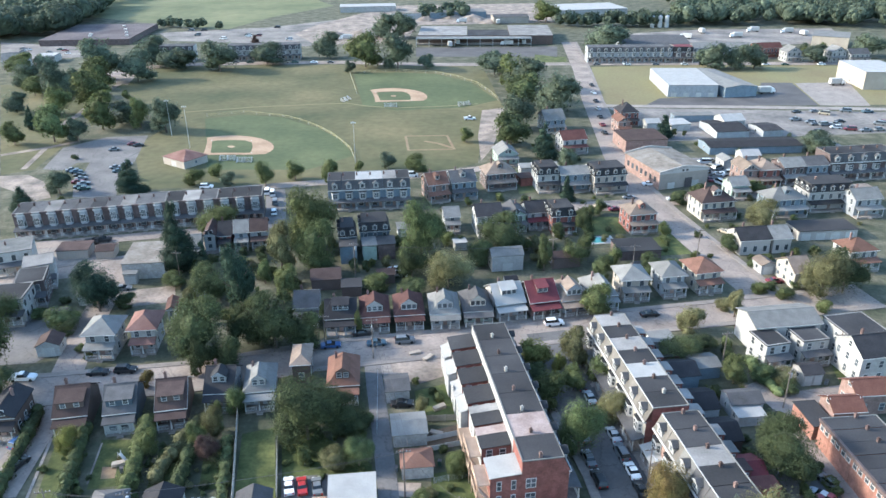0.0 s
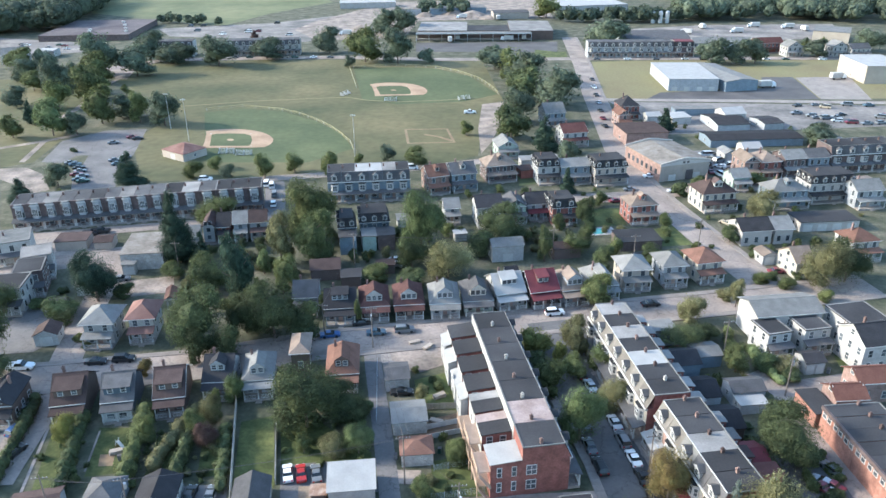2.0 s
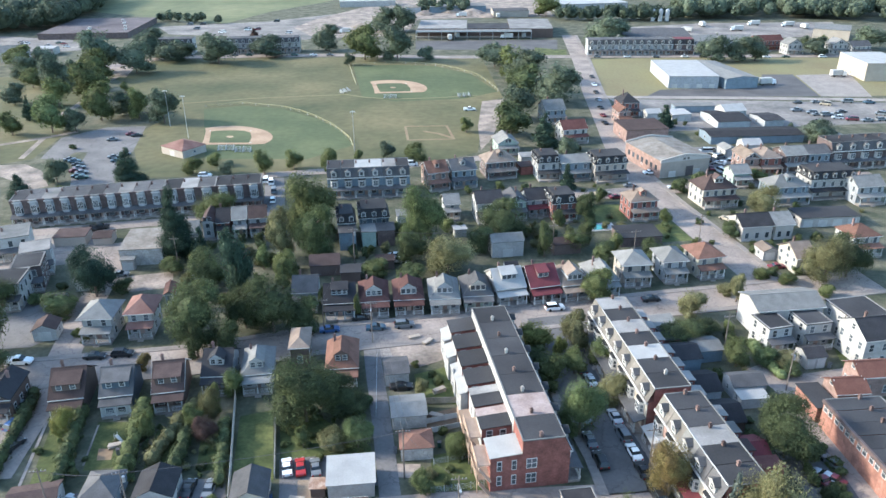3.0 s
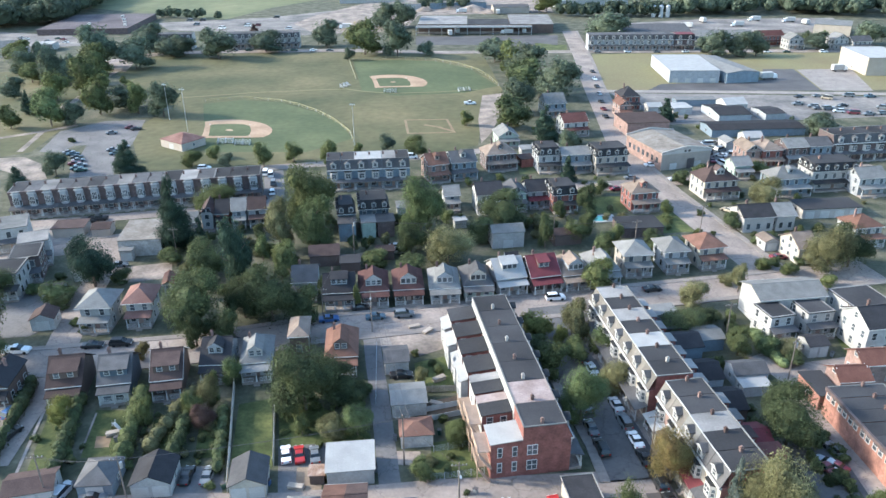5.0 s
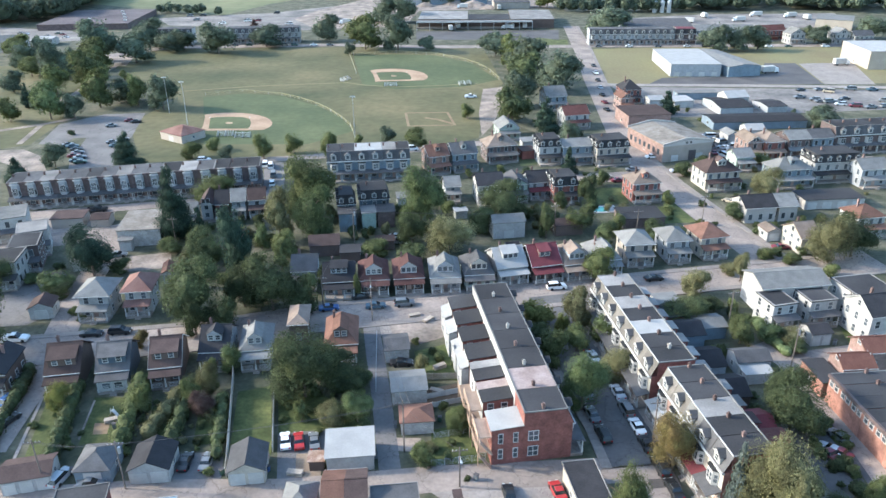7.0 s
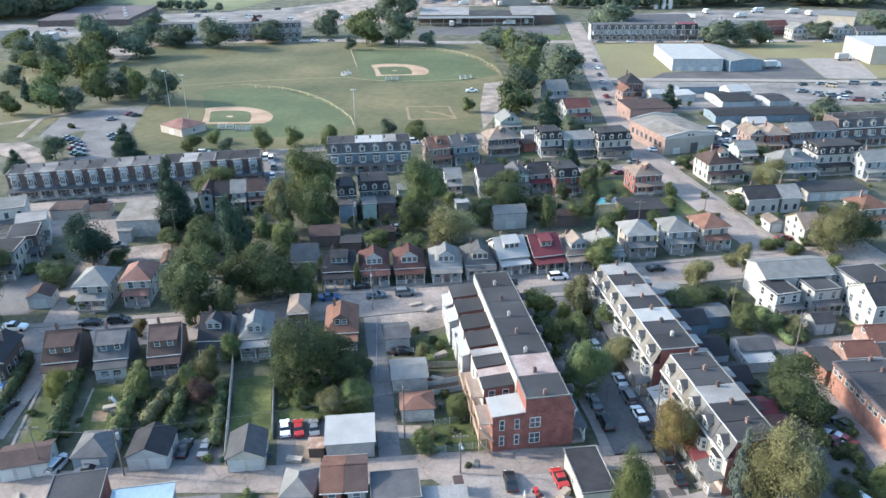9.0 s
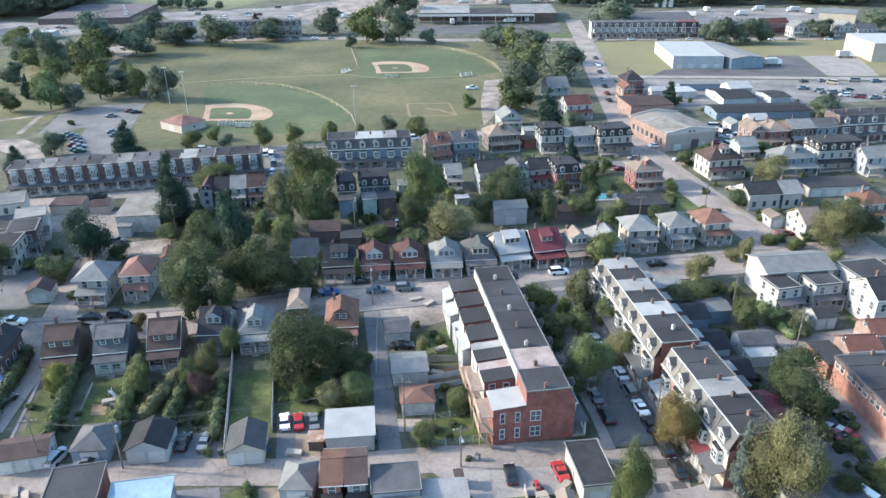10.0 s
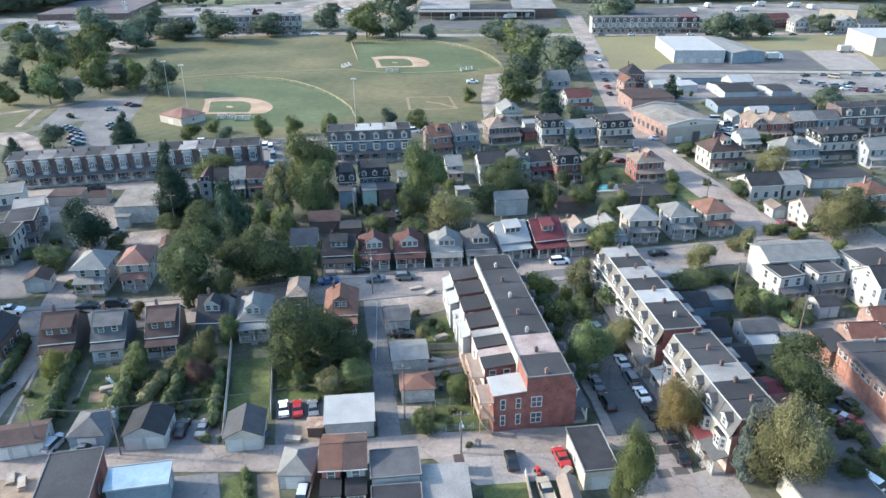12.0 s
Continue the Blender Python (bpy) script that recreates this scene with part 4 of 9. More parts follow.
def tree(x, y, h, w, kind="oak", shape="round", fine="near", clear=.14):
    """A tree h high with a crown w wide that begins at clear * h."""
    seed = TREES.randrange(4)
    if fine == "near" and w > 8.5:
        fine = "big"
    if y < 118 and w > 4:
        fine = "huge"
    word = "conifer" if shape == "cone" else "tree"
    t = thing(word, x, y, TREES.uniform(0, 360), f"{'tall ' if h > 11 else 'small ' if h < 5 else ''}{LEAF_WORDS[kind]} leafy {'tree with an uneven round crown' if shape != 'cone' else 'conifer with a tapering crown'}", "tree")
    part("trunk", kept(("trunk", shape, seed), lambda: trunk_mesh(seed, shape)), None, t, at=Matrix.Diagonal((h * (.8 if shape != 'cone' else .6), h * (.8 if shape != 'cone' else .6), h, 1)))
    part("crown", kept(("crown", kind, shape, seed, fine), lambda: crown_mesh(kind, shape, seed, fine)), None, t, at=Matrix.Translation((0, 0, clear * h)) @ Matrix.Diagonal((w, w, h * (1 - clear), 1)))
    return t


def shrub(x, y, h, w, kind="oak", d=0.0):
    seed = TREES.randrange(3)
    fine = "bush" if y < 190 else "far_bush"
    t = thing("shrub", x, y, TREES.uniform(0, 360), f"{LEAF_WORDS[kind]} leafy garden shrub growing from the ground", "shrub")
    part("crown", kept(("crown", kind, "bush", seed, fine), lambda: crown_mesh(kind, "bush", seed, fine)), None, t, at=Matrix.Translation((0, 0, -.1 * h)) @ Matrix.Diagonal((w, d or w, h * 1.05, 1)))
    return t


def hedge(x0, y0, x1, y1, h=1.6, w=1.4, kind="dark"):
    """A clipped or wild hedge along a line."""
    ln = math.hypot(x1 - x0, y1 - y0)
    n = max(2, int(ln / (w * .55)))
    rng = random.Random(int(abs(x0 * 13 + y0 * 7)))
    lobes = []
    for i in range(n + 1):
        k = rng.uniform(.8, 1.2)
        lobes.append(((rng.uniform(-.12, .12) * w, ln * i / n, h * .48 * k), (w * .55 * k, w * .6, h * .55 * k)))
    s = leaf_cloud(n, lobes, int(ln * h * 42), .2)
    core(lobes, .86, s)
    t = thing("hedge", x0, y0, math.degrees(math.atan2(y1 - y0, x1 - x0)) - 90, f"long {LEAF_WORDS[kind]} garden hedge between two plots", "hedge")
    part("foliage", raw_mesh("foliage", s, LEAF[kind]), None, t)
    return t


def woods(name, pts, count, seed, h=(9, 15), kind="dark", label="dense far wood of dark green trees, greyed for haze"):
    """A far wood, one mesh: many overlapping crowns inside a quadrilateral."""
    rng = random.Random(seed)
    a, b, c, d = [Vector(p) for p in pts]
    lobes = []
    for _ in range(count):
        u, v = rng.random(), rng.random()
        p = a.lerp(b, u).lerp(d.lerp(c, u), v)
        hh = rng.uniform(*h)
        r = hh * rng.uniform(.34, .5)
        lobes.append(((p.x, p.y, hh * .55), (r, r, hh * .5)))
        for _k in range(3):
            q = rng.uniform(0, 6.28)
            lobes.append(((p.x + r * .7 * math.cos(q), p.y + r * .7 * math.sin(q), hh * rng.uniform(.45, .8)), (r * .5, r * .5, hh * .22)))
    s = Shape()
    for c_, r_ in lobes:
        for _ in range(26):
            u, t = rng.uniform(-.3, 1), rng.uniform(0, 6.28)
            q = math.sqrt(1 - u * u)
            nrm = Vector((q * math.cos(t), q * math.sin(t), u))
            p = Vector(c_) + Vector((nrm.x * r_[0], nrm.y * r_[1], nrm.z * r_[2])) * rng.uniform(.8, 1.28)
            n = (nrm + Vector((rng.uniform(-1, 1), rng.uniform(-1, 1), rng.uniform(-1, 1))) * .5).normalized()
            e = n.orthogonal().normalized()
            f = n.cross(e)
            z = rng.uniform(.8, 2.0)
            i = len(s.v)
            s.v += [tuple(p - e * z), tuple(p + n * z * .2 - f * z * .6), tuple(p + e * z), tuple(p + n * z * .2 + f * z * .6)]
            s.f.append((i, i + 1, i + 2, i + 3))
    core(lobes, .8, s)
    return tagged(new(name, raw_mesh(name, s, LEAF[kind])), label, "wood", kind="stuff")


# ---- poles, wires, fences ----
def utility_pole(x, y, h=10.5, yaw=0, box=False, lamp=False):
    t = thing("utility_pole", x, y, yaw, "brown wooden utility pole with crossarm and insulators beside the road", "utility pole", "utility poles")
    part("pole", Shape().tube((0, 0, 0), (0, 0, h), .14, .1), POLE, t)
    part("crossarm", Shape().box(-1.2, 1.2, -.06, .06, h - .7, h - .56), POLE, t)
    for k in (-1.05, -.5, .5, 1.05):
        part("insulator", kept("insulator", lambda: Shape().tube((0, 0, 0), (0, 0, .2), .05, .04, 6).mesh("insulator", STEEL)), None, t, at=pose(k, 0, h - .56))
    if box:
        part("transformer", Shape().tube((.35, 0, h - 2.2), (.35, 0, h - 1.2), .25, .25, 10).tube((.35, 0, h - 1.2), (.35, 0, h - 1.1), .2, .1, 10), STEEL, t, "grey cylindrical transformer")
    if lamp:
        part("lamp_arm", Shape().tube((0, 0, h - 1.6), (0, -1.8, h - 1.1), .05, .04, 6), STEEL, t)
        part("lamp_head", Shape().box(-.16, .16, -2.3, -1.7, h - 1.15, h - .98), STEEL, t)
    return t


def wire(a, b, sag=.6, offs=(0,)):
    for o in offs:
        s = Shape()
        pa, pb = Vector(a) + Vector((o, 0, 0)), Vector(b) + Vector((o, 0, 0))
        n = (pb - pa).cross(Vector((0, 0, 1))).normalized() * .022
        for i in range(11):
            u = i / 10
            p = pa.lerp(pb, u) - Vector((0, 0, sag * 4 * u * (1 - u)))
            s.v += [tuple(p + n), tuple(p + Vector((0, 0, .022))), tuple(p - n), tuple(p - Vector((0, 0, .022)))]
        for i in range(10):
            for k in range(4):
                s.f.append((4 * i + k, 4 * i + (k + 1) % 4, 4 * i + 4 + (k + 1) % 4, 4 * i + 4 + k))
        tagged(new("overhead_wire", s.mesh("overhead_wire", DARK_TRIM)), "thin dark overhead wire strung between utility poles", "wire", "overhead wires")


def light_mast(x, y, h=20, yaw=0):
    t = thing("light_mast", x, y, yaw, "tall pale steel floodlight mast beside the playing field", "light mast", "floodlight masts")
    part("mast", Shape().tube((0, 0, 0), (0, 0, h), .16, .08), STEEL, t)
    part("lamp_bar", Shape().box(-.9, .9, -.06, .06, h - .4, h - .28), STEEL, t)
    for k in range(3):
        part("floodlight", kept("flood", lambda: Shape().tube((0, -.1, 0), (0, -.35, -.12), .18, .25, 8).mesh("floodlight", LAMP)), None, t, at=pose(-.7 + .7 * k, 0, h - .3))
    return t


def fence(pts, h=1.6, kind="board", z=0.0):
    """A fence along points: posts and boards, or posts with rails and wires."""
    label = {"board": "weathered timber board fence between two gardens", "white": "white panel fence between two gardens", "wire": "thin grey wire mesh fence on steel posts", "rail": "low yellow-capped outfield fence"}[kind]
    t = thing("fence", pts[0][0], pts[0][1], 0, label, "fence")
    mat = {"board": WOOD, "white": TRIM, "wire": STEEL, "rail": YELLOW}[kind]
    b, o = Shape(), Vector(pts[0])
    for p, q in zip(pts, pts[1:]):
        p, q = Vector(p) - o, Vector(q) - o
        ln = (q - p).length
        d = (q - p) / ln
        n = max(1, round(ln / (2.4 if kind != "rail" else 6.0)))
        nn = Vector((-d.y, d.x))
        pm = kept(("fpost", kind, h), lambda: Shape().box(-.05, .05, -.05, .05, 0, h + .1).mesh("post", mat if kind != "rail" else STEEL))
        for i in range(n + 1):
            c = p + d * ln * i / n
            part("post", pm, None, t, at=pose(c.x, c.y, 0, 0, 0, math.degrees(math.atan2(d.y, d.x))))

        def rail(z0, z1, th):
            b.plate([(*(p - nn * th), z1), (*(q - nn * th), z1), (*(q + nn * th), z1), (*(p + nn * th), z1)], z1 - z0)
        if kind in ("board", "white"):
            m = max(1, int(ln / .16)) if kind == "board" else n
            for i in range(m):
                e = ln / m
                u, v = p + d * (e * i + .012), p + d * (e * (i + 1) - .012)
                zz = h - (i * 7919 % 5) * .012
                if kind == "white":
                    b = Shape()
                b.plate([(*(u - nn * .02), zz), (*(v - nn * .02), zz), (*(v + nn * .02), zz), (*(u + nn * .02), zz)], zz - .05)
                if kind == "white":
                    part("panel", b, mat, t)
        elif kind == "wire":
            for k in range(5):
                rail(h * (k + 1) / 5 - .02, h * (k + 1) / 5, .012)
        else:
            rail(h - .14, h, .06)
            rail(.3, .34, .02)
            rail(.7, .74, .02)
    if kind == "white":
        return t
    tagged(part({"board": "boarding", "wire": "mesh_wire", "rail": "railing"}[kind], b, mat, t), kind="stuff")
    return t


def lawn(pts, material=None, label="patchy green garden lawn"):
    """A garden surface, laid a finger's width over the soil."""
    lawn.n += 1
    return flat("lawn", pts, .012 + .0011 * lawn.n, material or LAWN, label)


lawn.n = 0


def ball_field(hx, hy, first, third, extra=7.0, name="infield"):
    """A clay infield with a grass square, mound and bases; first and third: the ways from home plate to those bases."""
    u, v = Vector(first), Vector(third)
    h = Vector((hx, hy))

    def at(a, b):
        p = h + u * a + v * b
        return (p.x, p.y)
    s = u.length
    k = extra / s
    out = [at(-.16, -.16), at(.35, -.12), at(1.0, -.12)]
    for i in range(13):
        t = math.radians(-38 + 166 * i / 12)
        r = .5 + k
        out.append(at(.5 + (r + .12) * math.cos(t), .5 + (r + .02) * math.sin(t)))
    out += [at(-.12, 1.0), at(-.12, .35)]
    flat(name, out, .1, INFIELD, "orange-tan clay baseball infield")
    grass = [at(.02, .02), at(.95, .02), at(1.0, .16), at(1.03, .5), at(1.0, .84), at(.84, 1.02), at(.5, 1.04), at(.16, 1.02), at(.02, .95)]
    flat("infield_grass", grass, .11, MOWN, "mown green grass square inside the infield")
    flat("mound", [at(.5 + .09 * math.cos(i * .628), .5 + .09 * math.sin(i * .628)) for i in range(10)], .12, INFIELD, "round clay pitching mound")
    for n, (a, b) in enumerate(((1, 0), (1, 1), (0, 1))):
        t = thing("base_bag", *at(a, b), 20, "square white base bag on the clay", "base bag", "base bags", .1)
        part("bag", Shape().box(-.25, .25, -.25, .25, 0, .1), TRIM, t)


def bleachers(x, y, yaw, w=6, rows=4):
    t = thing("bleachers", x, y, yaw, "small grey metal bleacher stand beside the field", "bleachers", "bleachers")
    for i in range(rows):
        part("bench", Shape().box(-w / 2, w / 2, i * .6, i * .6 + .3, .4 + i * .35, .45 + i * .35), STEEL, t)
    for u in (-w / 2 + .2, 0, w / 2 - .2):
        part("support", Shape().prism([(0, 0), (rows * .6, 0), (rows * .6, .4 + rows * .33), (0, .38)], 'x', u - .05, u + .05), STEEL, t)


def silo(x, y, r=1.6, h=8):
    t = thing("silo", x, y, 0, "white cylindrical storage silo with a conical cap", "silo", "storage silos")
    part("tank", Shape().tube((0, 0, 0), (0, 0, h), r, r, 16), TRIM, t)
    part("cap", Shape().tube((0, 0, h), (0, 0, h + 1), r, .3, 16), STEEL, t)


def truck(x, y, yaw, colour="white"):
    t = thing("box_truck", x, y, yaw, f"{colour} box truck parked in a works yard", "truck", "parked trucks", ground_at(x, y) + .005)
    part("cargo_box", Shape().box(-1.25, 1.25, -4.5, 1.6, 1.0, 3.6), TRIM, t)
    part("cab", Shape().prism([(1.8, .6), (3.9, .6), (3.9, 1.6), (3.4, 2.7), (1.8, 2.7)], 'x', -1.1, 1.1), PAINTS[colour], t)
    part("windscreen", Shape().prism([(3.92, 1.65), (3.44, 2.6), (3.4, 2.6), (3.88, 1.65)], 'x', -.95, .95), CARGLASS, t)
    part("chassis", Shape().box(-.6, .6, -4.4, 3.6, .6, 1.0), DARK_TRIM, t)
    w = kept("truckwheel", lambda: Shape().tube((-.15, 0, 0), (.15, 0, 0), .48, .48, 14).mesh("wheel", RUBBER))
    for sx in (-1, 1):
        for yy in (-3.2, 2.9):
            part("wheel", w, None, t, at=pose(sx * 1.05, yy, .48))


def refuse_bin(x, y, yaw, colour="grey"):
    """A wheeled refuse bin with a sloping lid."""
    t = thing("refuse_bin", x, y, yaw, f"{colour} plastic wheeled refuse bin standing in a yard", "bin", "refuse bins of the yards", ground_at(x, y))
    part("body", kept(("bin", colour), lambda: Shape().prism([(-.28, -.02), (.28, -.02), (.36, 1.0), (-.34, 1.0)], 'x', -.28, .28).mesh("body", PAINTS[colour])), None, t)
    part("lid", kept("binlid", lambda: Shape().prism([(-.4, 1.0), (.4, 1.0), (.36, 1.1), (-.3, 1.06)], 'x', -.32, .32).mesh("lid", DARK_TRIM)), None, t)
    return t


def timber_stack(x, y, yaw, n=4):
    """Boards laid crosswise on one another."""
    t = thing("timber_stack", x, y, yaw, "low stack of weathered boards lying in a yard", "timber", "", ground_at(x, y))
    for i in range(n):
        part("board", kept("board", lambda: Shape().box(-1.2, 1.2, -.5, .5, 0, .14).mesh("board", WOOD)), None, t, at=pose(.1 * (i % 2), 0, .15 * i, 0, 0, 7 * (i % 3) - 6))
    return t


def play_slide(x, y, yaw):
    """A garden slide: two ladder rails with rungs and a sloping chute."""
    t = thing("play_slide", x, y, yaw, "small white plastic garden slide standing on the lawn", "slide", "", ground_at(x, y))
    part("chute", Shape().prism([(-1.3, .1), (.6, 1.4), (.9, 1.4), (.9, 1.3), (.62, 1.3), (-1.3, 0)], 'x', -.25, .25), TRIM, t)
    for sx in (-.3, .3):
        part("rail", Shape().tube((sx, 1.3, 0), (sx, .75, 1.9), .05, .05), TRIM, t)
    for k in range(4):
        part("rung", Shape().box(-.3, .3, 1.19 - .12 * k, 1.25 - .12 * k, .3 + .36 * k, .35 + .36 * k), TRIM, t)
    return t


def garden_tractor(x, y, yaw):
    """A small ride-on tractor: bonnet, seat, steering column and four wheels."""
    t = thing("garden_tractor", x, y, yaw, "small red ride-on garden tractor standing in a yard", "tractor", "", ground_at(x, y))
    part("bonnet", Shape().prism([(.1, .3), (1.0, .3), (1.0, .75), (.9, .85), (.1, .9)], 'x', -.28, .28), PAINTS["red"], t)
    part("chassis", Shape().box(-.4, .4, -.8, .1, .3, .55), PAINTS["red"], t)
    part("seat", Shape().box(-.22, .22, -.7, -.3, .55, .7).box(-.22, .22, -.75, -.65, .7, 1.1), DARK_TRIM, t)
    part("steering_column", Shape().tube((0, .1, .85), (0, -.12, 1.1), .03, .03, 6).tube((0, -.13, 1.08), (0, -.15, 1.12), .18, .18, 12), DARK_TRIM, t)
    for sx in (-1, 1):
        part("wheel", Shape().tube((sx * .3, -.55, .3), (sx * .52, -.55, .3), .3, .3, 12), RUBBER, t)
        part("wheel", Shape().tube((sx * .3, .75, .2), (sx * .44, .75, .2), .2, .2, 12), RUBBER, t)
    return t


def roof_vent(x, y, z):
    ob = new("roof_vent", kept("roofvent", lambda: Shape().box(-.9, .9, -.9, .9, 0, .9).box(-1.1, 1.1, -1.1, 1.1, .9, 1.1).mesh("roof_vent", TRIM)))
    ob.matrix_basis = pose(x, y, z)
    return tagged(ob, "white metal vent box on a wide factory roof", "roof vent", "vents of the factory roof")


def stone_mound(x, y, r, h):
    """A heap of loose stone with an uneven slope."""
    bm = bmesh.new()
    bmesh.ops.create_icosphere(bm, subdivisions=3, radius=1.0)
    bmesh.ops.bisect_plane(bm, geom=bm.verts[:] + bm.edges[:] + bm.faces[:], plane_co=(0, 0, 0), plane_no=(0, 0, -1), clear_outer=True)
    for v in bm.verts:
        k = 1 + .25 * noise.noise(v.co * 1.7 + Vector((x, y, 0)))
        q = max(0.0, 1 - math.hypot(v.co.x, v.co.y))
        v.co = (v.co.x * r * k, v.co.y * r * k * .8, h * q ** .8 * k)
    me = bpy.data.meshes.new("stone_mound")
    bm.to_mesh(me)
    bm.free()
    me.materials.append(GRAVEL)
    ob = new("stone_mound", me)
    ob.matrix_basis = pose(x, y, ground_at(x, y))
    return tagged(ob, "pale mound of loose stone in the works yard", "mound", "stone mounds of the yard")


def pool(x, y, yaw=8.0):
    """A sunken pool with rounded ends in a pale paved surround."""
    t = thing("swimming_pool", x, y, yaw, "sunken turquoise swimming pool with a white paved surround", "pool")
    ring = [(2.8 * math.cos(i * math.pi / 12) * (1 + .12 * math.cos(i * math.pi / 6)), 1.95 * math.sin(i * math.pi / 12)) for i in range(24)]
    part("surround", Shape().box(-3.5, 5.0, -2.5, 2.6, 0, .14), PALE_PAVING, t)
    part("coping", Shape().plate([(1.1 * p, 1.1 * q, .2) for p, q in ring], .08), TRIM, t)
    part("water", Shape().plate([(p, q, .215) for p, q in ring], .05), POOL, t)


def loading_canopy(x, y, yaw, w, d, h):
    """A long open roof over a loading dock."""
    t = thing("loading_canopy", x, y, yaw, "long loading dock canopy with a white fascia on posts", "canopy")
    part("canopy_roof", Shape().box(0, w, 0, d, h, h + .25), ROOF["pale"], t)
    part("fascia", Shape().box(0, w, -.12, 0, h - .35, h + .4), TRIM, t)
    part("dock", Shape().box(0, w, d - 2.2, d, 0, 1.1), CONCRETE, t)
    n = max(2, int(w / 8))
    for i in range(n + 1):
        part("post", kept("dockpost", lambda: Shape().box(-.15, .15, -.15, .15, 0, h).mesh("post", STEEL)), None, t, at=pose(.2 + (w - .4) * i / n, .3, 0))


# ---- ground and streets ----
tagged(new("ground", Shape().poly([(-5000, -3000, 0), (5000, -3000, 0), (5000, 5000, 0), (-5000, 5000, 0)]).mesh("ground", GROUND)), "wide rough grassy ground of the town and its surroundings", "ground", kind="structure")
street('road', [(-114.7, 124.5), (-82.5, 123.7), (-51.4, 128.5), (-26.7, 135.7), (1.3, 140.9), (27.4, 146.4), (65.6, 153.3), (103.9, 160.8)], 8.6, label='worn grey asphalt street between two rows of houses', walks=(1, 1))
street('road', [(29.4, 74.2), (30.5, 85.8), (30.1, 90.3)], 9.0, z=0.034, label='pale worn asphalt crossing with dark square patches')
# the terrace's shadow on this stretch is carried by darker asphalt
street('road', [(30.1, 90.0), (29.2, 98.8), (25.9, 116.8), (23.9, 139.0), (22.8, 144.8)], 9.0, z=0.034, material=SHADED_ASPHALT, label='asphalt side street in painted shade with parked cars and dark patches', walks=(1, 1))
street('alley', [(-69.1, 82.9), (-45.4, 84.9), (-24.0, 84.9), (-0.9, 87.6), (29.0, 89.4)], 5.7, z=0.026, label='narrow patched asphalt back alley behind garages')
# shade of the big tree and houses is put into the lane's colour
street('alley', [(-8.5, 89.3), (-11.2, 108.0), (-14.0, 125.4), (-15.9, 138.3)], 3.4, z=0.024, material=DARK_ASPHALT, label='narrow asphalt lane beside garden plots, darkened for tree shade')
street('road', [(-73.3, 93.9), (-74.7, 110.4), (-77.1, 126.2), (-81.5, 148.5), (-84.2, 170.7), (-85.8, 181.9)], 6.5, z=0.036, label='asphalt street running up from the left gardens')
street('road', [(-128.3, 171.4), (-101.9, 175.3), (-76.4, 184.9), (-49.1, 198.1)], 7.5, z=0.03, label='asphalt street in front of the terraced houses', walks=(1, 0))
street('road', [(-140.0, 188.4), (-118.0, 193.0), (-100.0, 196.9), (-85.0, 200.2), (-66.0, 203.8), (-56.0, 205.8)], 5.4, z=0.031, label='pale worn street in front of the brick terrace')
street('road', [(19.4, 219.0), (51.0, 221.1), (71.3, 225.1), (98.0, 230.3), (144.2, 236.5)], 8.0, z=0.03, label='wide asphalt street past corner houses')
street('road', [(80.2, 153.0), (77.0, 164.6), (72.6, 187.1), (67.4, 215.3), (64.9, 235.3), (65.0, 270.1), (68.9, 320.2), (71.7, 357.7), (78.9, 431.5), (85.8, 523.5)], 9.0, z=0.033, label='long straight asphalt street leading to the far works', walks=(0, 1))

# ---- terraces ----
row_house(19.60, 92.40, 98.7, 5.95, 7.7, 9.3, ell=5.0, ell_h=6.7, porch_roof='grey', wall='brick', cheek='white', ell_side='l', group='terraced houses on the side street', ends='l', ell_top='white', top='tar', ell_wall='brick', ell_frac=0.8, deck=2)
row_house(18.70, 98.28, 98.7, 5.95, 7.7, 9.3, ell=5.0, ell_h=7.0, porch_roof='grey', wall='white', cheek='white', ell_side='r', group='terraced houses on the side street', top='pink', ell_top='tar', deck=2, ell_wall='brick', ell_frac=0.86, strip='pink')
row_house(17.80, 104.16, 98.7, 5.95, 7.7, 9.3, ell=5.0, ell_h=7.0, porch_roof='grey', wall='white', cheek='white', ell_side='r', group='terraced houses on the side street', ell_top='tar', ell_wall='brick', ell_frac=0.86, strip='silver', pot='plain', deck=1)
row_house(16.90, 110.05, 98.7, 5.95, 7.7, 9.3, ell=5.0, ell_h=7.0, porch_roof='grey', wall='white', cheek='white', ell_side='r', group='terraced houses on the side street', ell_top='tar', ell_frac=0.8, ell_wall='brick', low_ell=1.3, low_h=5.2)
row_house(16.00, 115.93, 98.7, 5.95, 7.7, 9.3, ell=5.0, ell_h=7.0, porch_roof='grey', wall='white', cheek='white', ell_side='r', group='terraced houses on the side street', ell_top='tar', ell_wall='brick', ell_frac=0.8, low_ell=1.3, low_h=4.4, pot='plain')
row_house(15.10, 121.81, 98.7, 5.95, 7.7, 9.3, ell=5.0, ell_h=7.0, porch_roof='grey', wall='white', cheek='white', ell_side='r', group='terraced houses on the side street', ell_top='tar', ell_frac=0.8, ell_wall='brick', low_ell=1.6, low_h=5.2)
row_house(14.20, 127.69, 98.7, 5.95, 7.7, 9.3, ell=5.0, ell_h=7.0, porch_roof='grey', wall='white', cheek='white', ell_side='r', group='terraced houses on the side street', ends='r', ell_top='tar', ell_wall='brick', ell_frac=0.8, low_ell=1.4, pot='plain', low_h=5.2)
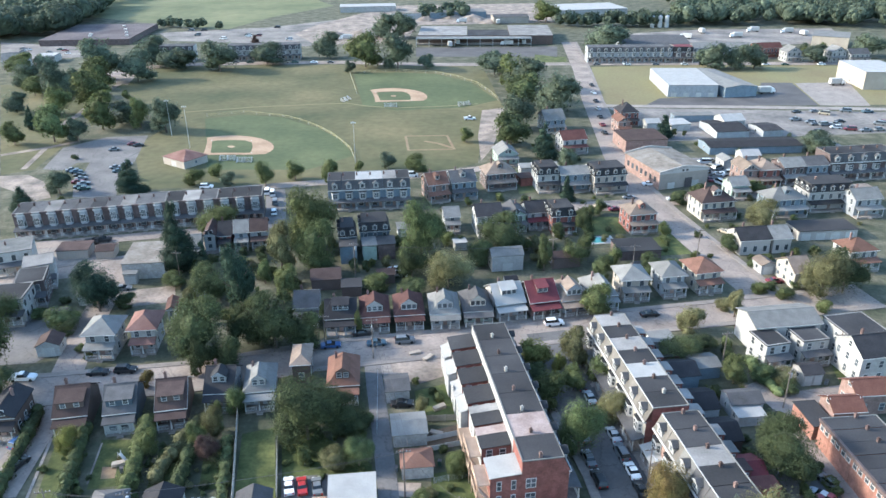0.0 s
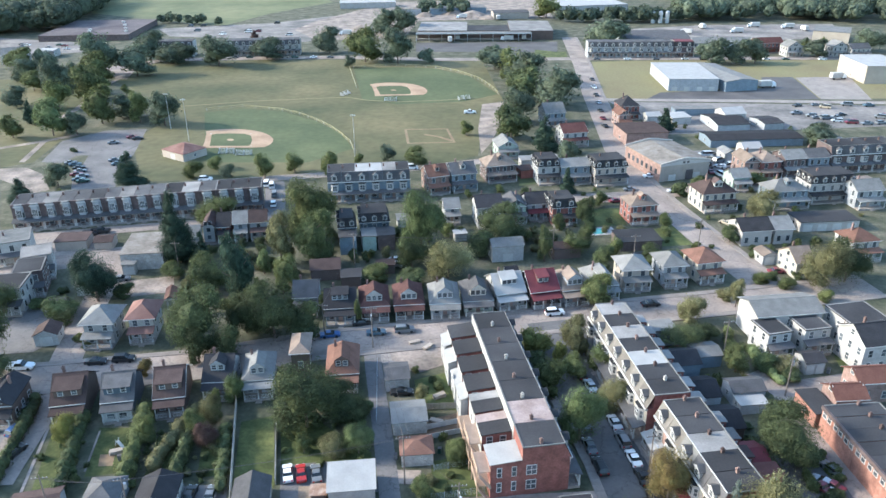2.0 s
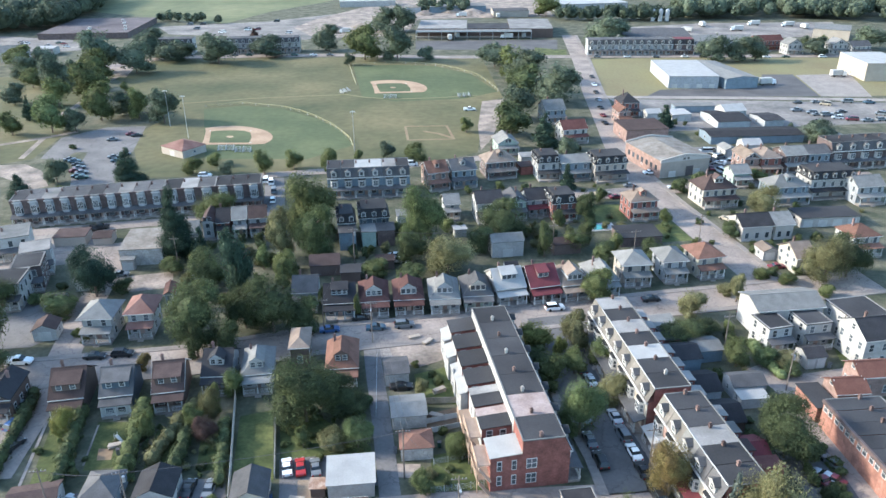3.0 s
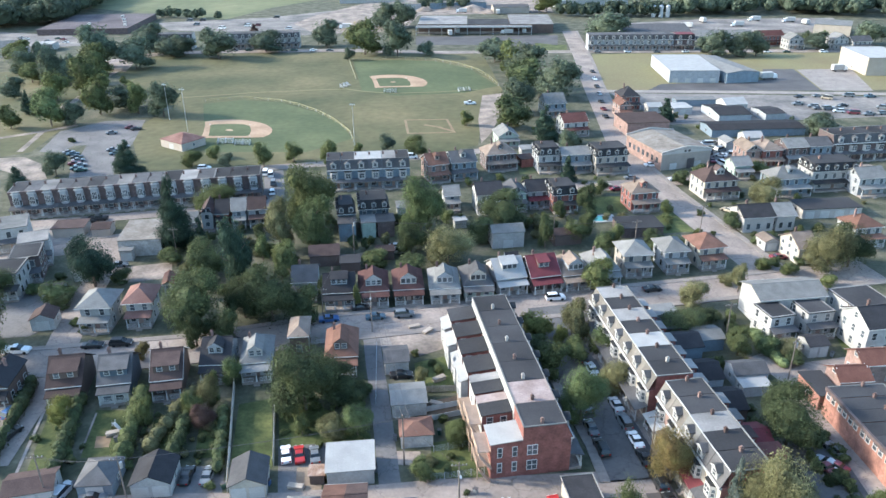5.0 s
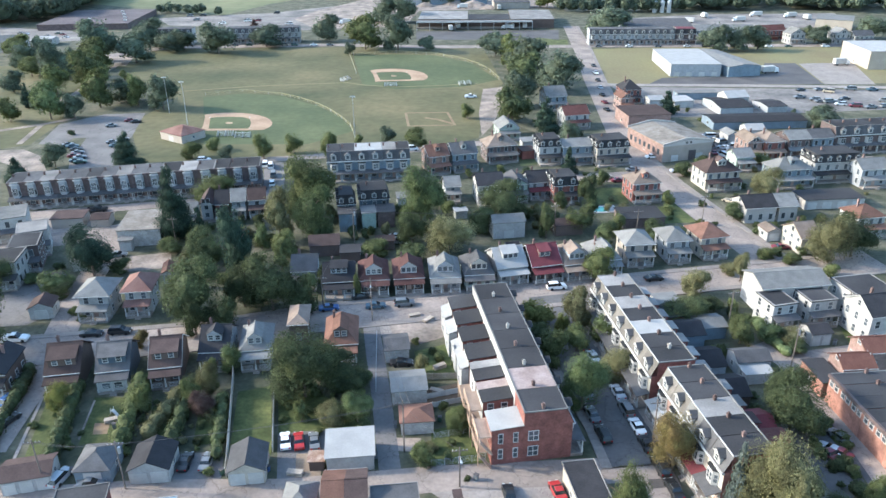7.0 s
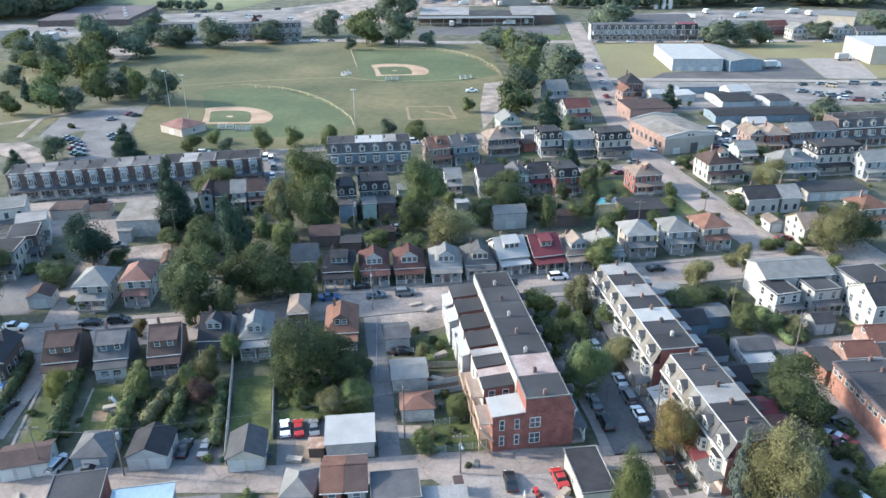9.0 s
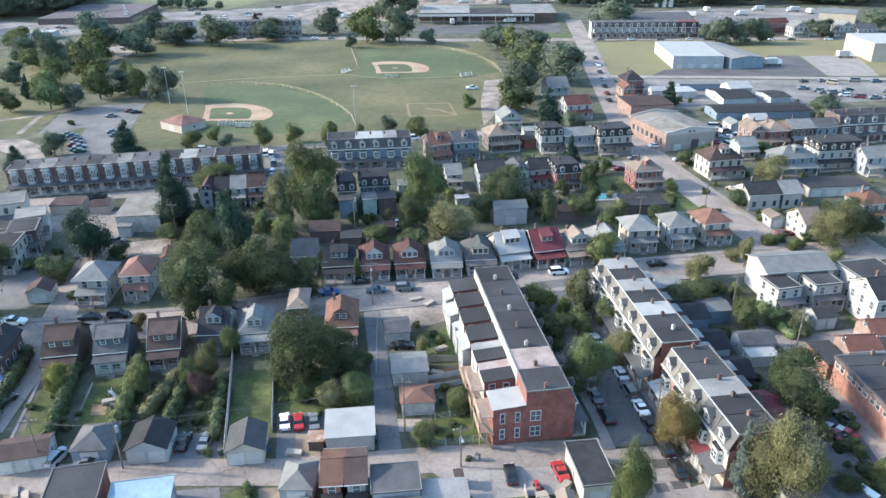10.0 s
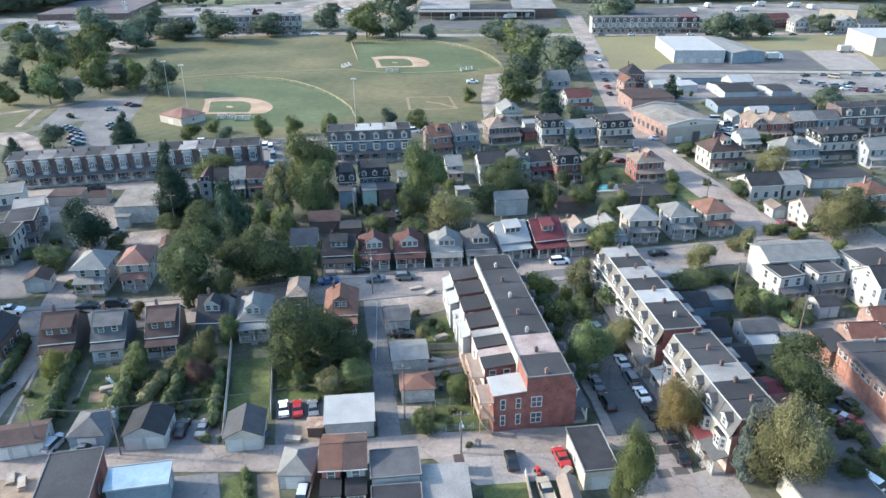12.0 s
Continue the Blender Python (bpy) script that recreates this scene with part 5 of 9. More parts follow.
row_house(30.40, 136.00, -82.4, 4.57, 7.4, 9.3, ell=4.0, ell_h=5.8, wall='brick', front_wall='cream', cheek='white', group='terraced houses across the side street', ends='l', top='silver', slope='beige')
row_house(31.00, 131.47, -82.4, 4.57, 7.4, 9.3, ell=4.0, ell_h=5.8, wall='brick', front_wall='cream', cheek='white', group='terraced houses across the side street', top='tar', slope='beige')
row_house(31.61, 126.94, -82.4, 4.57, 7.4, 9.3, ell=4.0, ell_h=5.8, wall='brick', front_wall='cream', cheek='white', group='terraced houses across the side street', top='silver', slope='beige')
row_house(32.21, 122.41, -82.4, 4.57, 7.4, 9.3, ell=4.0, ell_h=5.8, wall='brick', front_wall='cream', cheek='white', group='terraced houses across the side street', top='tar', slope='beige')
row_house(32.82, 117.88, -82.4, 4.57, 7.4, 9.3, ell=4.0, ell_h=5.8, wall='brick', front_wall='cream', cheek='white', group='terraced houses across the side street', top='white', slope='beige')
row_house(33.42, 113.35, -82.4, 4.57, 7.4, 9.3, ell=4.0, ell_h=5.8, wall='brick', front_wall='cream', cheek='white', group='terraced houses across the side street', top='tar', slope='beige')
row_house(34.02, 108.82, -82.4, 4.57, 7.4, 9.3, ell=4.0, ell_h=5.8, wall='brick', front_wall='cream', cheek='white', group='terraced houses across the side street', ends='r', top='tar', slope='beige', pot='plain')
row_house(35.7, 102.9, -81.6, 4.41, 7.4, 9.3, ell=4.0, ell_h=5.8, wall='brick', front_wall='salmon', cheek='white', group='terraced houses across the side street', ends='l', top='tar', porch_roof='white', slope='beige')
row_house(36.4, 98.5, -81.6, 4.41, 7.4, 9.3, ell=4.0, ell_h=5.8, wall='brick', front_wall='tan', cheek='white', group='terraced houses across the side street', top='tar', slope='beige')
row_house(37.0, 94.1, -81.6, 4.41, 7.4, 9.3, ell=4.0, ell_h=5.8, wall='brick', front_wall='cream', cheek='white', group='terraced houses across the side street', top='silver', ell_top='brown', slope='pale')
row_house(37.6, 89.8, -81.6, 4.41, 7.4, 9.3, ell=6.5, ell_h=5.8, wall='brick', front_wall='cream', cheek='white', group='terraced houses across the side street', top='tar', porch_roof='crimson', ell_top='red', slope='grey')
row_house(38.3, 85.4, -81.6, 4.41, 7.4, 9.3, ell=4.0, ell_h=5.8, wall='brick', front_wall='cream', cheek='white', group='terraced houses across the side street', ends='r', top='tar', porch_roof='grey', slope='grey')
row_house(-123.0, 198.5, 12.1, 4.15, 9, 7.6, ell=0, wall='dbrick', cheek='grey', porch_deep=2, mans=False, group='terraced houses by the park', ends='l', top='tar')
row_house(-118.9, 199.4, 12.1, 4.15, 9, 7.6, ell=0, wall='dbrick', cheek='grey', porch_deep=2, mans=False, group='terraced houses by the park', top='grey')
row_house(-114.9, 200.3, 12.1, 4.15, 9, 7.6, ell=0, wall='dbrick', cheek='grey', porch_deep=2, mans=False, group='terraced houses by the park', top='silver')
row_house(-110.8, 201.2, 12.1, 4.15, 9, 7.6, ell=0, wall='dbrick', cheek='grey', porch_deep=2, mans=False, group='terraced houses by the park', top='grey')
row_house(-106.7, 202.0, 12.1, 4.15, 9, 7.6, ell=0, wall='dbrick', cheek='grey', porch_deep=2, mans=False, group='terraced houses by the park', top='grey')
row_house(-102.7, 202.9, 12.1, 4.15, 9, 7.6, ell=0, wall='dbrick', cheek='grey', porch_deep=2, mans=False, group='terraced houses by the park', top='tar')
row_house(-98.6, 203.8, 12.1, 4.15, 9, 7.6, ell=0, wall='dbrick', cheek='grey', porch_deep=2, mans=False, group='terraced houses by the park', top='grey')
row_house(-94.6, 204.6, 12.1, 4.15, 9, 7.6, ell=0, wall='dbrick', cheek='grey', porch_deep=2, mans=False, group='terraced houses by the park', top='silver')
row_house(-90.5, 205.5, 12.1, 4.15, 9, 7.6, ell=0, wall='dbrick', cheek='grey', porch_deep=2, mans=False, group='terraced houses by the park', top='grey')
row_house(-86.4, 206.4, 12.1, 4.15, 9, 7.6, ell=0, wall='dbrick', cheek='grey', porch_deep=2, mans=False, group='terraced houses by the park', ends='r', top='grey')
row_house(-82.3, 207.3, 10.1, 4.90, 9, 7.6, ell=0, mans=False, wall='dbrick', cheek='grey', group='terraced houses by the park', top='tar', ends='l')
row_house(-77.5, 208.2, 10.1, 4.90, 9, 7.6, ell=0, mans=False, wall='dbrick', cheek='grey', group='terraced houses by the park', top='silver')
row_house(-72.6, 209.0, 10.1, 4.90, 9, 7.6, ell=0, mans=False, wall='dbrick', cheek='grey', group='terraced houses by the park', top='grey', ends='r')
row_house(-67.7, 209.9, 10.0, 4.40, 9, 7.6, ell=0, mans=False, wall='dbrick', cheek='grey', group='terraced houses by the park', ends='l')
row_house(-63.3, 210.7, 10.0, 4.40, 9, 7.6, ell=0, mans=False, wall='dbrick', cheek='grey', group='terraced houses by the park')
row_house(-59.0, 211.5, 10.0, 4.40, 9, 7.6, ell=0, mans=False, wall='dbrick', cheek='grey', group='terraced houses by the park', ends='r')
row_house(-35.8, 219.3, 6.3, 4.26, 9, 9.2, ell=0, wall='blue', cheek='white', dorms=1, slope='grey', group='terraced houses by the park', ends='l', top='tar')
row_house(-31.5, 219.8, 6.3, 4.26, 9, 9.2, ell=0, wall='blue', cheek='white', dorms=1, slope='grey', group='terraced houses by the park', top='tar')
row_house(-27.3, 220.2, 6.3, 4.26, 9, 9.2, ell=0, wall='blue', cheek='white', dorms=1, slope='grey', group='terraced houses by the park', top='white')
row_house(-23.1, 220.7, 6.3, 4.26, 9, 9.2, ell=0, wall='blue', cheek='white', dorms=1, slope='grey', group='terraced houses by the park', top='white')
row_house(-18.8, 221.2, 6.3, 4.26, 9, 9.2, ell=0, wall='blue', cheek='white', dorms=1, slope='grey', group='terraced houses by the park', top='silver')
row_house(-14.6, 221.6, 6.3, 4.26, 9, 9.2, ell=0, wall='blue', cheek='white', dorms=1, slope='grey', group='terraced houses by the park', ends='r', top='tar')

# ---- houses round the centre street ----
house(-34.3, 148.5, 4.7, 6.1, 9.0, 4.4, roof='gx', top='grey', wall='grey', storeys=1, porch_deep=2, pitch=0.5)
house(-26.6, 144.5, 5.5, 7.3, 9.0, 3.8, roof='gx', top='dark', wall='blue', storeys=1, dorm='Ss3', pitch=0.62)
house(-18.9, 145.8, 6.5, 7.0, 10.0, 3.5, roof='hip', top='maroon', wall='brown', dorm='Sb3', dorm_wall='white', pitch=0.8, storeys=1)
house(-11.3, 146.6, 5.6, 7.1, 10.0, 3.5, roof='hip', top='maroon', wall='brown', dorm='Sb3', dorm_wall='white', pitch=0.8, storeys=1)
house(-3.3, 147.0, 4.0, 7.2, 10.0, 3.5, roof='hip', top='pale', wall='grey', dorm='Sb3', pitch=0.8, storeys=1)
house(4.3, 148.1, 5.6, 7.1, 10.0, 3.5, roof='hip', top='grey', wall='green', dorm='Sb3', dorm_wall='cream', pitch=0.8, storeys=1)
house(11.9, 150.1, 13.3, 7.4, 10.0, 4.0, roof='gx', top='white', wall='white', storeys=1, dorm='Ss3', pitch=0.62)
house(19.8, 150.9, 13.3, 7.4, 10.0, 4.0, roof='gx', top='crimson', wall='dbrick', storeys=1, dorm='Ss2', pitch=0.66)
house(27.2, 152.1, 12.0, 6.7, 10.0, 3.8, roof='hip', top='tan', wall='grey', dorm='Sb3', pitch=0.8, storeys=1)
house(34.4, 154.2, 9.3, 6.8, 10.0, 3.8, roof='hip', top='pale', wall='grey', dorm='Sb2', pitch=0.8, storeys=1)
house(42.3, 159.1, 5.9, 7.8, 8.5, 5.4, over=0.7, roof='hip', top='pale', wall='tan', pitch=0.55, stack=0)
house(52.4, 160.9, 7.4, 7.0, 8.5, 5.4, over=0.7, roof='hip', top='pale', wall='grey', pitch=0.55, stack=0)
house(61.3, 162.5, 12.0, 7.7, 8.5, 5.4, over=0.7, roof='hip', top='orange', wall='cream', pitch=0.6, stack=0)
house(-76.6, 135.2, 3.1, 7.5, 8.5, 5.6, over=0.8, roof='hip', top='pale', wall='white', pitch=0.62, stack=0)
house(-67.7, 137.1, 6.1, 6.6, 8.5, 5.6, over=0.8, roof='hip', top='rose', wall='white', pitch=0.65, stack=0)
house(-64.1, 150.7, 13.0, 2.7, 6.0, 3, roof='gy', top='orange', wall='grey', storeys=1, porch_deep=0, stack=0)
house(-70.9, 109.9, 10.0, 6.2, 10.4, 3.7, roof='gx', top='brown', wall='brown', storeys=1, pitch=0.68, faces='S', porch_top='brown', dorm='Sw2')
house(-62.2, 110.8, 10.0, 6.0, 9.8, 3.7, roof='gx', top='grey', wall='navy', storeys=1, pitch=0.68, faces='S', closed='white', porch_top='grey', dorm='Sw2')
house(-53.1, 111.9, 10.0, 5.9, 10.4, 3.7, roof='gx', top='brown', wall='brown', storeys=1, pitch=0.68, faces='S', dorm='Sw2')
house(-45.8, 117.4, 3.0, 5.8, 9.5, 3.5, roof='gx', top='dark', wall='grey', storeys=1, pitch=0.68, dorm='Sg2')
house(-38.3, 117.4, 8.0, 6.2, 9.5, 3.7, roof='hip', top='pale', wall='grey', storeys=1, pitch=0.8, dorm='Sb2', dorm_wall='white')
house(-22.7, 119.2, 5.0, 6.5, 10.4, 3.8, roof='hip', top='orange', wall='brown', storeys=1, pitch=0.95, dorm='Sb2')
house(-30.7, 125.2, 5.3, 4.3, 8.0, 4.6, roof='hip', top='tan', wall='brown', storeys=1, pitch=0.6, porch_deep=0, stack=0)

# ---- garages and sheds ----
garage(-65.5, 84.1, 14.0, 7.4, 5.5, 2.6, roof='gx', top='brown', wall='white', doors=3, pitch=0.35)
garage(-55.7, 86.5, 4.0, 5.7, 6.5, 2.6, roof='hip', top='grey', wall='blue', pitch=0.55)
garage(-47.6, 86.5, 4.5, 6.4, 6.5, 2.6, roof='gy', top='dark', wall='white', pitch=0.5, doors=2)
garage(-32.6, 86.0, 6.8, 5.9, 6.5, 2.6, roof='gy', top='grey', wall='cream', pitch=0.5, doors=2)
garage(-18.3, 88.7, 5.9, 7.7, 6.5, 3.0, roof='shed', top='white', wall='white', pitch=0.08, ribs=True, doors=0)
garage(-21.1, 89.2, 2.1, 2.7, 2.4, 2.0, roof='shed', top='rust', wall='brown', pitch=0.1, doors=0, windows=False, name='shed', category='shed')
garage(-7.4, 97.5, 5.9, 5.8, 5.0, 2.6, roof='hip', top='orange', wall='stone', pitch=0.4, doors=0)
garage(-9.3, 105.6, 7.0, 6.5, 6.5, 2.8, roof='gx', top='pale', wall='stone', pitch=0.25, doors=0)
garage(-11.4, 118.6, 8.0, 5.0, 6.0, 2.8, roof='gx', top='grey', wall='stone', pitch=0.3, doors=0)
garage(-52.7, 70.4, 12.0, 7.2, 11.0, 4.2, roof='flat', top='tar', wall='brick', doors=0, rim='silver')
garage(-45.3, 74.8, 10.0, 8.4, 4.4, 3.2, roof='shed', top='blue', wall='blue', pitch=0.08, doors=0, rim='white')
garage(-23.2, 78.4, 0.0, 4.9, 6.0, 2.6, roof='hip', top='pale', wall='grey', pitch=0.6, front='S')
house(-17.0, 76.3, 3.6, 3.2, 7.5, 5.2, roof='gx', top='orange', wall='brick', storeys=2, porch_deep=2.4, pitch=0.4, porch_top='dark', faces='S', closed='white', stack=0)
house(-13.7, 76.5, 5.4, 3.2, 7.5, 5.2, roof='gx', top='brown', wall='grey', storeys=2, porch_deep=2.4, pitch=0.4, porch_top='dark', faces='S', closed='grey', stack=0)
garage(-10.0, 75.0, 6.7, 6.8, 5.7, 5.0, roof='flat', top='grey', wall='grey', doors=0, rim='silver')
garage(-9.4, 69.5, 6.1, 6.6, 5.1, 4.2, roof='flat', top='dark', wall='grey', doors=0, rim='silver')
garage(1.2, 81.0, 8.1, 1.4, 2.2, 2.0, roof='flat', top='brown', wall='brown', doors=0, windows=False, name='shed', category='shed')
garage(-3.1, 72.4, 4.5, 6.4, 6.5, 3.6, roof='shed', top='silver', wall='grey', ribs=True, pitch=0.06, doors=0)
garage(18.5, 77.8, 7.6, 5.0, 9.4, 3.5, roof='flat', top='dark', wall='cream', doors=1, label='low cream walled garage with a dark flat roof', rim='silver')
garage(15.1, 73.4, 4.0, 2.7, 5.0, 2.2, roof='gy', top='tan', wall='brown', doors=0, pitch=0.5, name='shed', category='shed')

# ---- trees ----
tree(-51.4, 134.6, 15.2, 13.6, 'dark', 'round', 'near', 0.05)
tree(-50.0, 129.2, 8.8, 4.2, 'dark', 'tall', 'near', 0.03)
tree(-44.0, 130.6, 8.7, 5.4, 'dark', 'tall', 'near', 0.04)
tree(-36.5, 138.9, 13.5, 12.2, 'dark', 'round', 'near', 0.05)
tree(-30.2, 138.9, 9.1, 8.4, 'dark', 'round', 'near', 0.05)
tree(-43.0, 141.0, 10.5, 9.0, 'dark', 'round', 'near', 0.05)
tree(-47.0, 153.3, 19.0, 7.4, 'pine', 'tall', 'near', 0.03)
tree(-61.7, 173.2, 10.9, 5.0, 'pine', 'cone', 'near', 0.03)
tree(-42.1, 175.5, 14.6, 7.6, 'olive', 'tall', 'near', 0.1)
tree(-32.8, 175.3, 15.5, 11.2, 'light', 'tall', 'near', 0.05)
tree(-36.7, 191.3, 18.6, 16.4, 'oak', 'round', 'near', 0.05)
tree(-45.3, 169.4, 6.9, 3.6, 'light', 'round', 'near', 0.06)
tree(-38.5, 163.8, 8.2, 6.6, 'oak', 'tall', 'near', 0.05)
tree(-56.1, 159.6, 10.6, 9.6, 'dark', 'round', 'near', 0.05)
tree(-5.8, 180.8, 19.0, 12.6, 'light', 'tall', 'near', 0.05)
tree(1.1, 166.6, 10.8, 12.6, 'olive', 'round', 'near', 0.06)
tree(16.5, 187.4, 11.4, 13.6, 'dark', 'round', 'near', 0.05)
tree(-81.6, 155.6, 13.2, 11.0, 'pine', 'round', 'near', 0.04)
tree(-24.6, 108.5, 13.7, 13.8, 'dark', 'round', 'near', 0.07)
tree(-14.7, 101.4, 6.2, 6.0, 'light', 'round', 'near', 0.07)
tree(-65.8, 201.8, 8.8, 12.7, 'oak', 'round', 'near', 0.07)
tree(-39.3, 116.2, 6.3, 4.3, 'light', 'round', 'near', 0.07)
tree(18.9, 131.6, 6.2, 7.5, 'gold', 'round', 'near', 0.07)
tree(20.0, 118.4, 7.7, 6.9, 'oak', 'round', 'near', 0.07)
tree(26.8, 130.8, 9.7, 6.3, 'olive', 'round', 'near', 0.07)
tree(31.6, 125.9, 6.4, 6.9, 'light', 'round', 'near', 0.07)
tree(31.1, 113.3, 6.8, 6.3, 'olive', 'round', 'near', 0.07)
tree(23.3, 104.1, 11.9, 8.3, 'light', 'round', 'near', 0.07)
tree(18.5, 125.0, 4.5, 5.7, 'dark', 'round', 'near', 0.07)
tree(-18.2, 110.6, 7.0, 10.0, 'dark', 'round', 'near', 0.07)
tree(25.4, 122.7, 5.9, 5.1, 'oak', 'round', 'near', 0.07)
tree(34.7, 89.4, 10.8, 7.5, 'rust', 'round', 'near', 0.07)
tree(43.6, 80.2, 13.3, 7.4, 'olive', 'round', 'near', 0.07)
tree(46.6, 77.7, 15.4, 8.8, 'olive', 'round', 'near', 0.07)
tree(23.4, 72.9, 16.2, 5.4, 'oak', 'round', 'near', 0.07)
tree(56.2, 98.0, 11.1, 11.3, 'dark', 'round', 'near', 0.07)
tree(35.4, 152.2, 8.3, 7.7, 'oak', 'round', 'near', 0.07)
tree(54.9, 144.7, 6.7, 6.5, 'olive', 'round', 'near', 0.07)
tree(57.8, 124.9, 6.3, 5.7, 'oak', 'round', 'near', 0.07)
tree(91.6, 160.4, 12.8, 12.0, 'olive', 'round', 'near', 0.1)
tree(98.4, 163.4, 11.5, 11.0, 'dark', 'round', 'near', 0.06)
tree(-68.9, 176.5, 21.0, 10.8, 'pine', 'cone', 'near', 0.03)
tree(-103.5, 234.1, 12.8, 10.8, 'pine', 'cone', 'near', 0.03)

# ---- park and far grounds ----
lawn([(-189.6, 432.2), (-177.5, 447.9), (-57.7, 450.7), (22.9, 451.4), (28.5, 346.4), (15.7, 300.2), (12.9, 265.0), (-8.6, 250.4), (-58.8, 243.2), (-101.9, 239.0), (-122.9, 287.6), (-118.1, 325.3), (-175.2, 399.9)], FIELD, 'broad dry-green park lawn with worn patches')
lawn([(86.3, 439.3), (138.0, 442.5), (235.4, 439.3), (253.0, 430.6), (208.0, 347.0), (74.2, 350.5)], DRY, 'dry yellow-green grass lot by the works')
lawn([(-298.2, 662.1), (-327.0, 783.3), (-122.7, 772.1), (-100.3, 727.3), (-143.1, 654.8), (-163.9, 588.7), (-214.2, 610.8)], MEADOW, 'distant green meadow')
# fields, lots and paths
lawn([(-236.3, 401.7), (-178.2, 400.0), (-163.6, 326.4), (-151.2, 288.2), (-175.4, 287.3)], FIELD, 'rough park grass under scattered trees')
lawn([(-175.4, 287.3), (-151.2, 288.2), (-148.8, 260.5), (-157.9, 254.5)], FIELD, 'rough park grass beside a path')
lawn([(-106.4, 329.7), (-90.7, 336.2), (-71.7, 330.8), (-53.9, 313.7), (-42.1, 296.7), (-34.0, 274.8), (-48.7, 258.5), (-85.7, 259.3)], MOWN, 'mown green ball field')
lawn([(-49.9, 424.7), (-26.2, 427.1), (-3.8, 421.8), (14.5, 401.1), (26.8, 360.7), (10.0, 346.9), (-21.6, 342.5), (-38.3, 353.5)], MOWN, 'mown green ball field')
lawn([(18.2, 341.5), (29.0, 346.4), (24.7, 312.7), (19.3, 283.0), (14.1, 266.9), (14.5, 300.2)], GRAVEL, 'pinkish bare gravel lot beside the park')
lawn([(-122.8, 303.8), (-138.9, 301.7), (-150.5, 287.1), (-146.1, 260.8), (-138.2, 259.4), (-136.5, 268.0), (-132.0, 268.5), (-125.5, 240.0), (-122.2, 231.7), (-107.7, 231.4), (-116.5, 257.1), (-115.4, 268.7)], DARK_ASPHALT, 'park car lot of worn bluish asphalt')
lawn([(-175.0, 250.5), (-157.7, 253.6), (-148.2, 254.6), (-139.0, 247.3), (-129.3, 231.8), (-134.1, 228.0), (-142.0, 236.0), (-152.7, 243.1), (-175.0, 240.5)], GRAVEL, 'pale worn road into the park')
street('path', [(-166.9, 317.3), (-166.6, 336.1), (-172.9, 386.7), (-172.9, 413.8)], 3, z=0.04, material=GRAVEL, label='pale gravel path through the park')
street('path', [(-170.3, 277.7), (-157.3, 286.9), (-147.8, 295.9)], 3, z=0.042, material=GRAVEL, label='pale gravel path through the park')
street('path', [(-153.0, 260.6), (-157.3, 286.9)], 2.2, z=0.044, material=GRAVEL, label='pale gravel path through the park')
lawn([(-184.1, 407.0), (-185.1, 429.0), (-172.6, 425.6), (-167.6, 399.7)], GRAVEL, 'bare gravel patch at the park entrance')
ball_field(-90.1, 278.8, (16.2, -0.3), (-3.8, 16.6))
ball_field(-30.5, 361.1, (15.6, 0.7), (-3.4, 17.9))
street('base_path', [(-15.3, 300.1), (1.7, 300.5), (4.4, 281.8), (-13.4, 280.8), (-15.3, 300.1)], 1.0, z=0.05, material=WORN, label='worn clay outline of an old ball field')
street('base_path', [(-7.5, 292.7), (-1.8, 289.5), (3.8, 283.3)], 1.6, z=0.054, material=WORN, label='worn clay line across an old ball field')
street('path', [(-124.7, 339.6), (-86.1, 350.7), (-59.8, 354.5), (-45.9, 356.4), (-36.0, 350.5), (-22.0, 346.7), (-0.9, 349.0), (16.5, 353.3)], 1.3, z=0.046, material=DRY, label='faint worn track across the park grass')
fence([(-106.5, 333.6), (-91.4, 339.2), (-71.9, 331.7), (-63.0, 324.8), (-54.0, 314.6), (-46.4, 303.3), (-40.4, 291.9), (-35.8, 281.3), (-33.3, 270.0)], 1.2, 'rail')
fence([(-49.9, 424.7), (-26.3, 430.2), (-3.8, 423.3), (8.6, 411.1), (18.7, 394.2), (23.7, 377.4), (26.8, 360.7)], 1.4, 'rail')
fence([(-52.1, 424.8), (-43.4, 376.8)], 1.2, 'rail')
light_mast(-112.7, 303.2, 15)
light_mast(-99.8, 285.6, 17)
light_mast(-32.3, 264.6, 16)
bleachers(-46.0, 361.5, 60)
bleachers(-24.5, 347.8, 0)
bleachers(-81.0, 268.9, 0)
bleachers(-74.1, 266.8, 0)
bleachers(10.6, 350.1, 20)
garage(-104.0, 266.4, -35.0, 12.6, 11.0, 2.9, roof='hip', top='rose', wall='tan', pitch=0.38, doors=1, name='pavilion', category='pavilion', label='tan walled park pavilion with a low reddish-tan hipped roof')
street('lane', [(-56.6, 238.0), (-53.2, 223.0), (-50.3, 205.0)], 6.4, z=0.028, material=DARK_ASPHALT, label='short asphalt lane past the end of a terrace')
street('road', [(-100.4, 233.1), (-80.9, 235.7), (-58.1, 241.4), (-28.4, 247.2), (-5.4, 252.0), (14.9, 258.6)], 5.5, z=0.03, label='narrow pale road along the park edge')
street('road', [(-193.5, 400.4), (-186.7, 429.0), (-162.9, 454.2), (-61.9, 457.7), (-7.3, 449.0), (72.8, 448.0), (172.4, 446.4), (260.0, 443.5)], 9, z=0.032, label='straight street along the far side of the park')
street('road', [(72.5, 348.4), (136.2, 344.6), (203.6, 338.7)], 5, z=0.035, material=CONCRETE, label='pale concrete service road by the works')
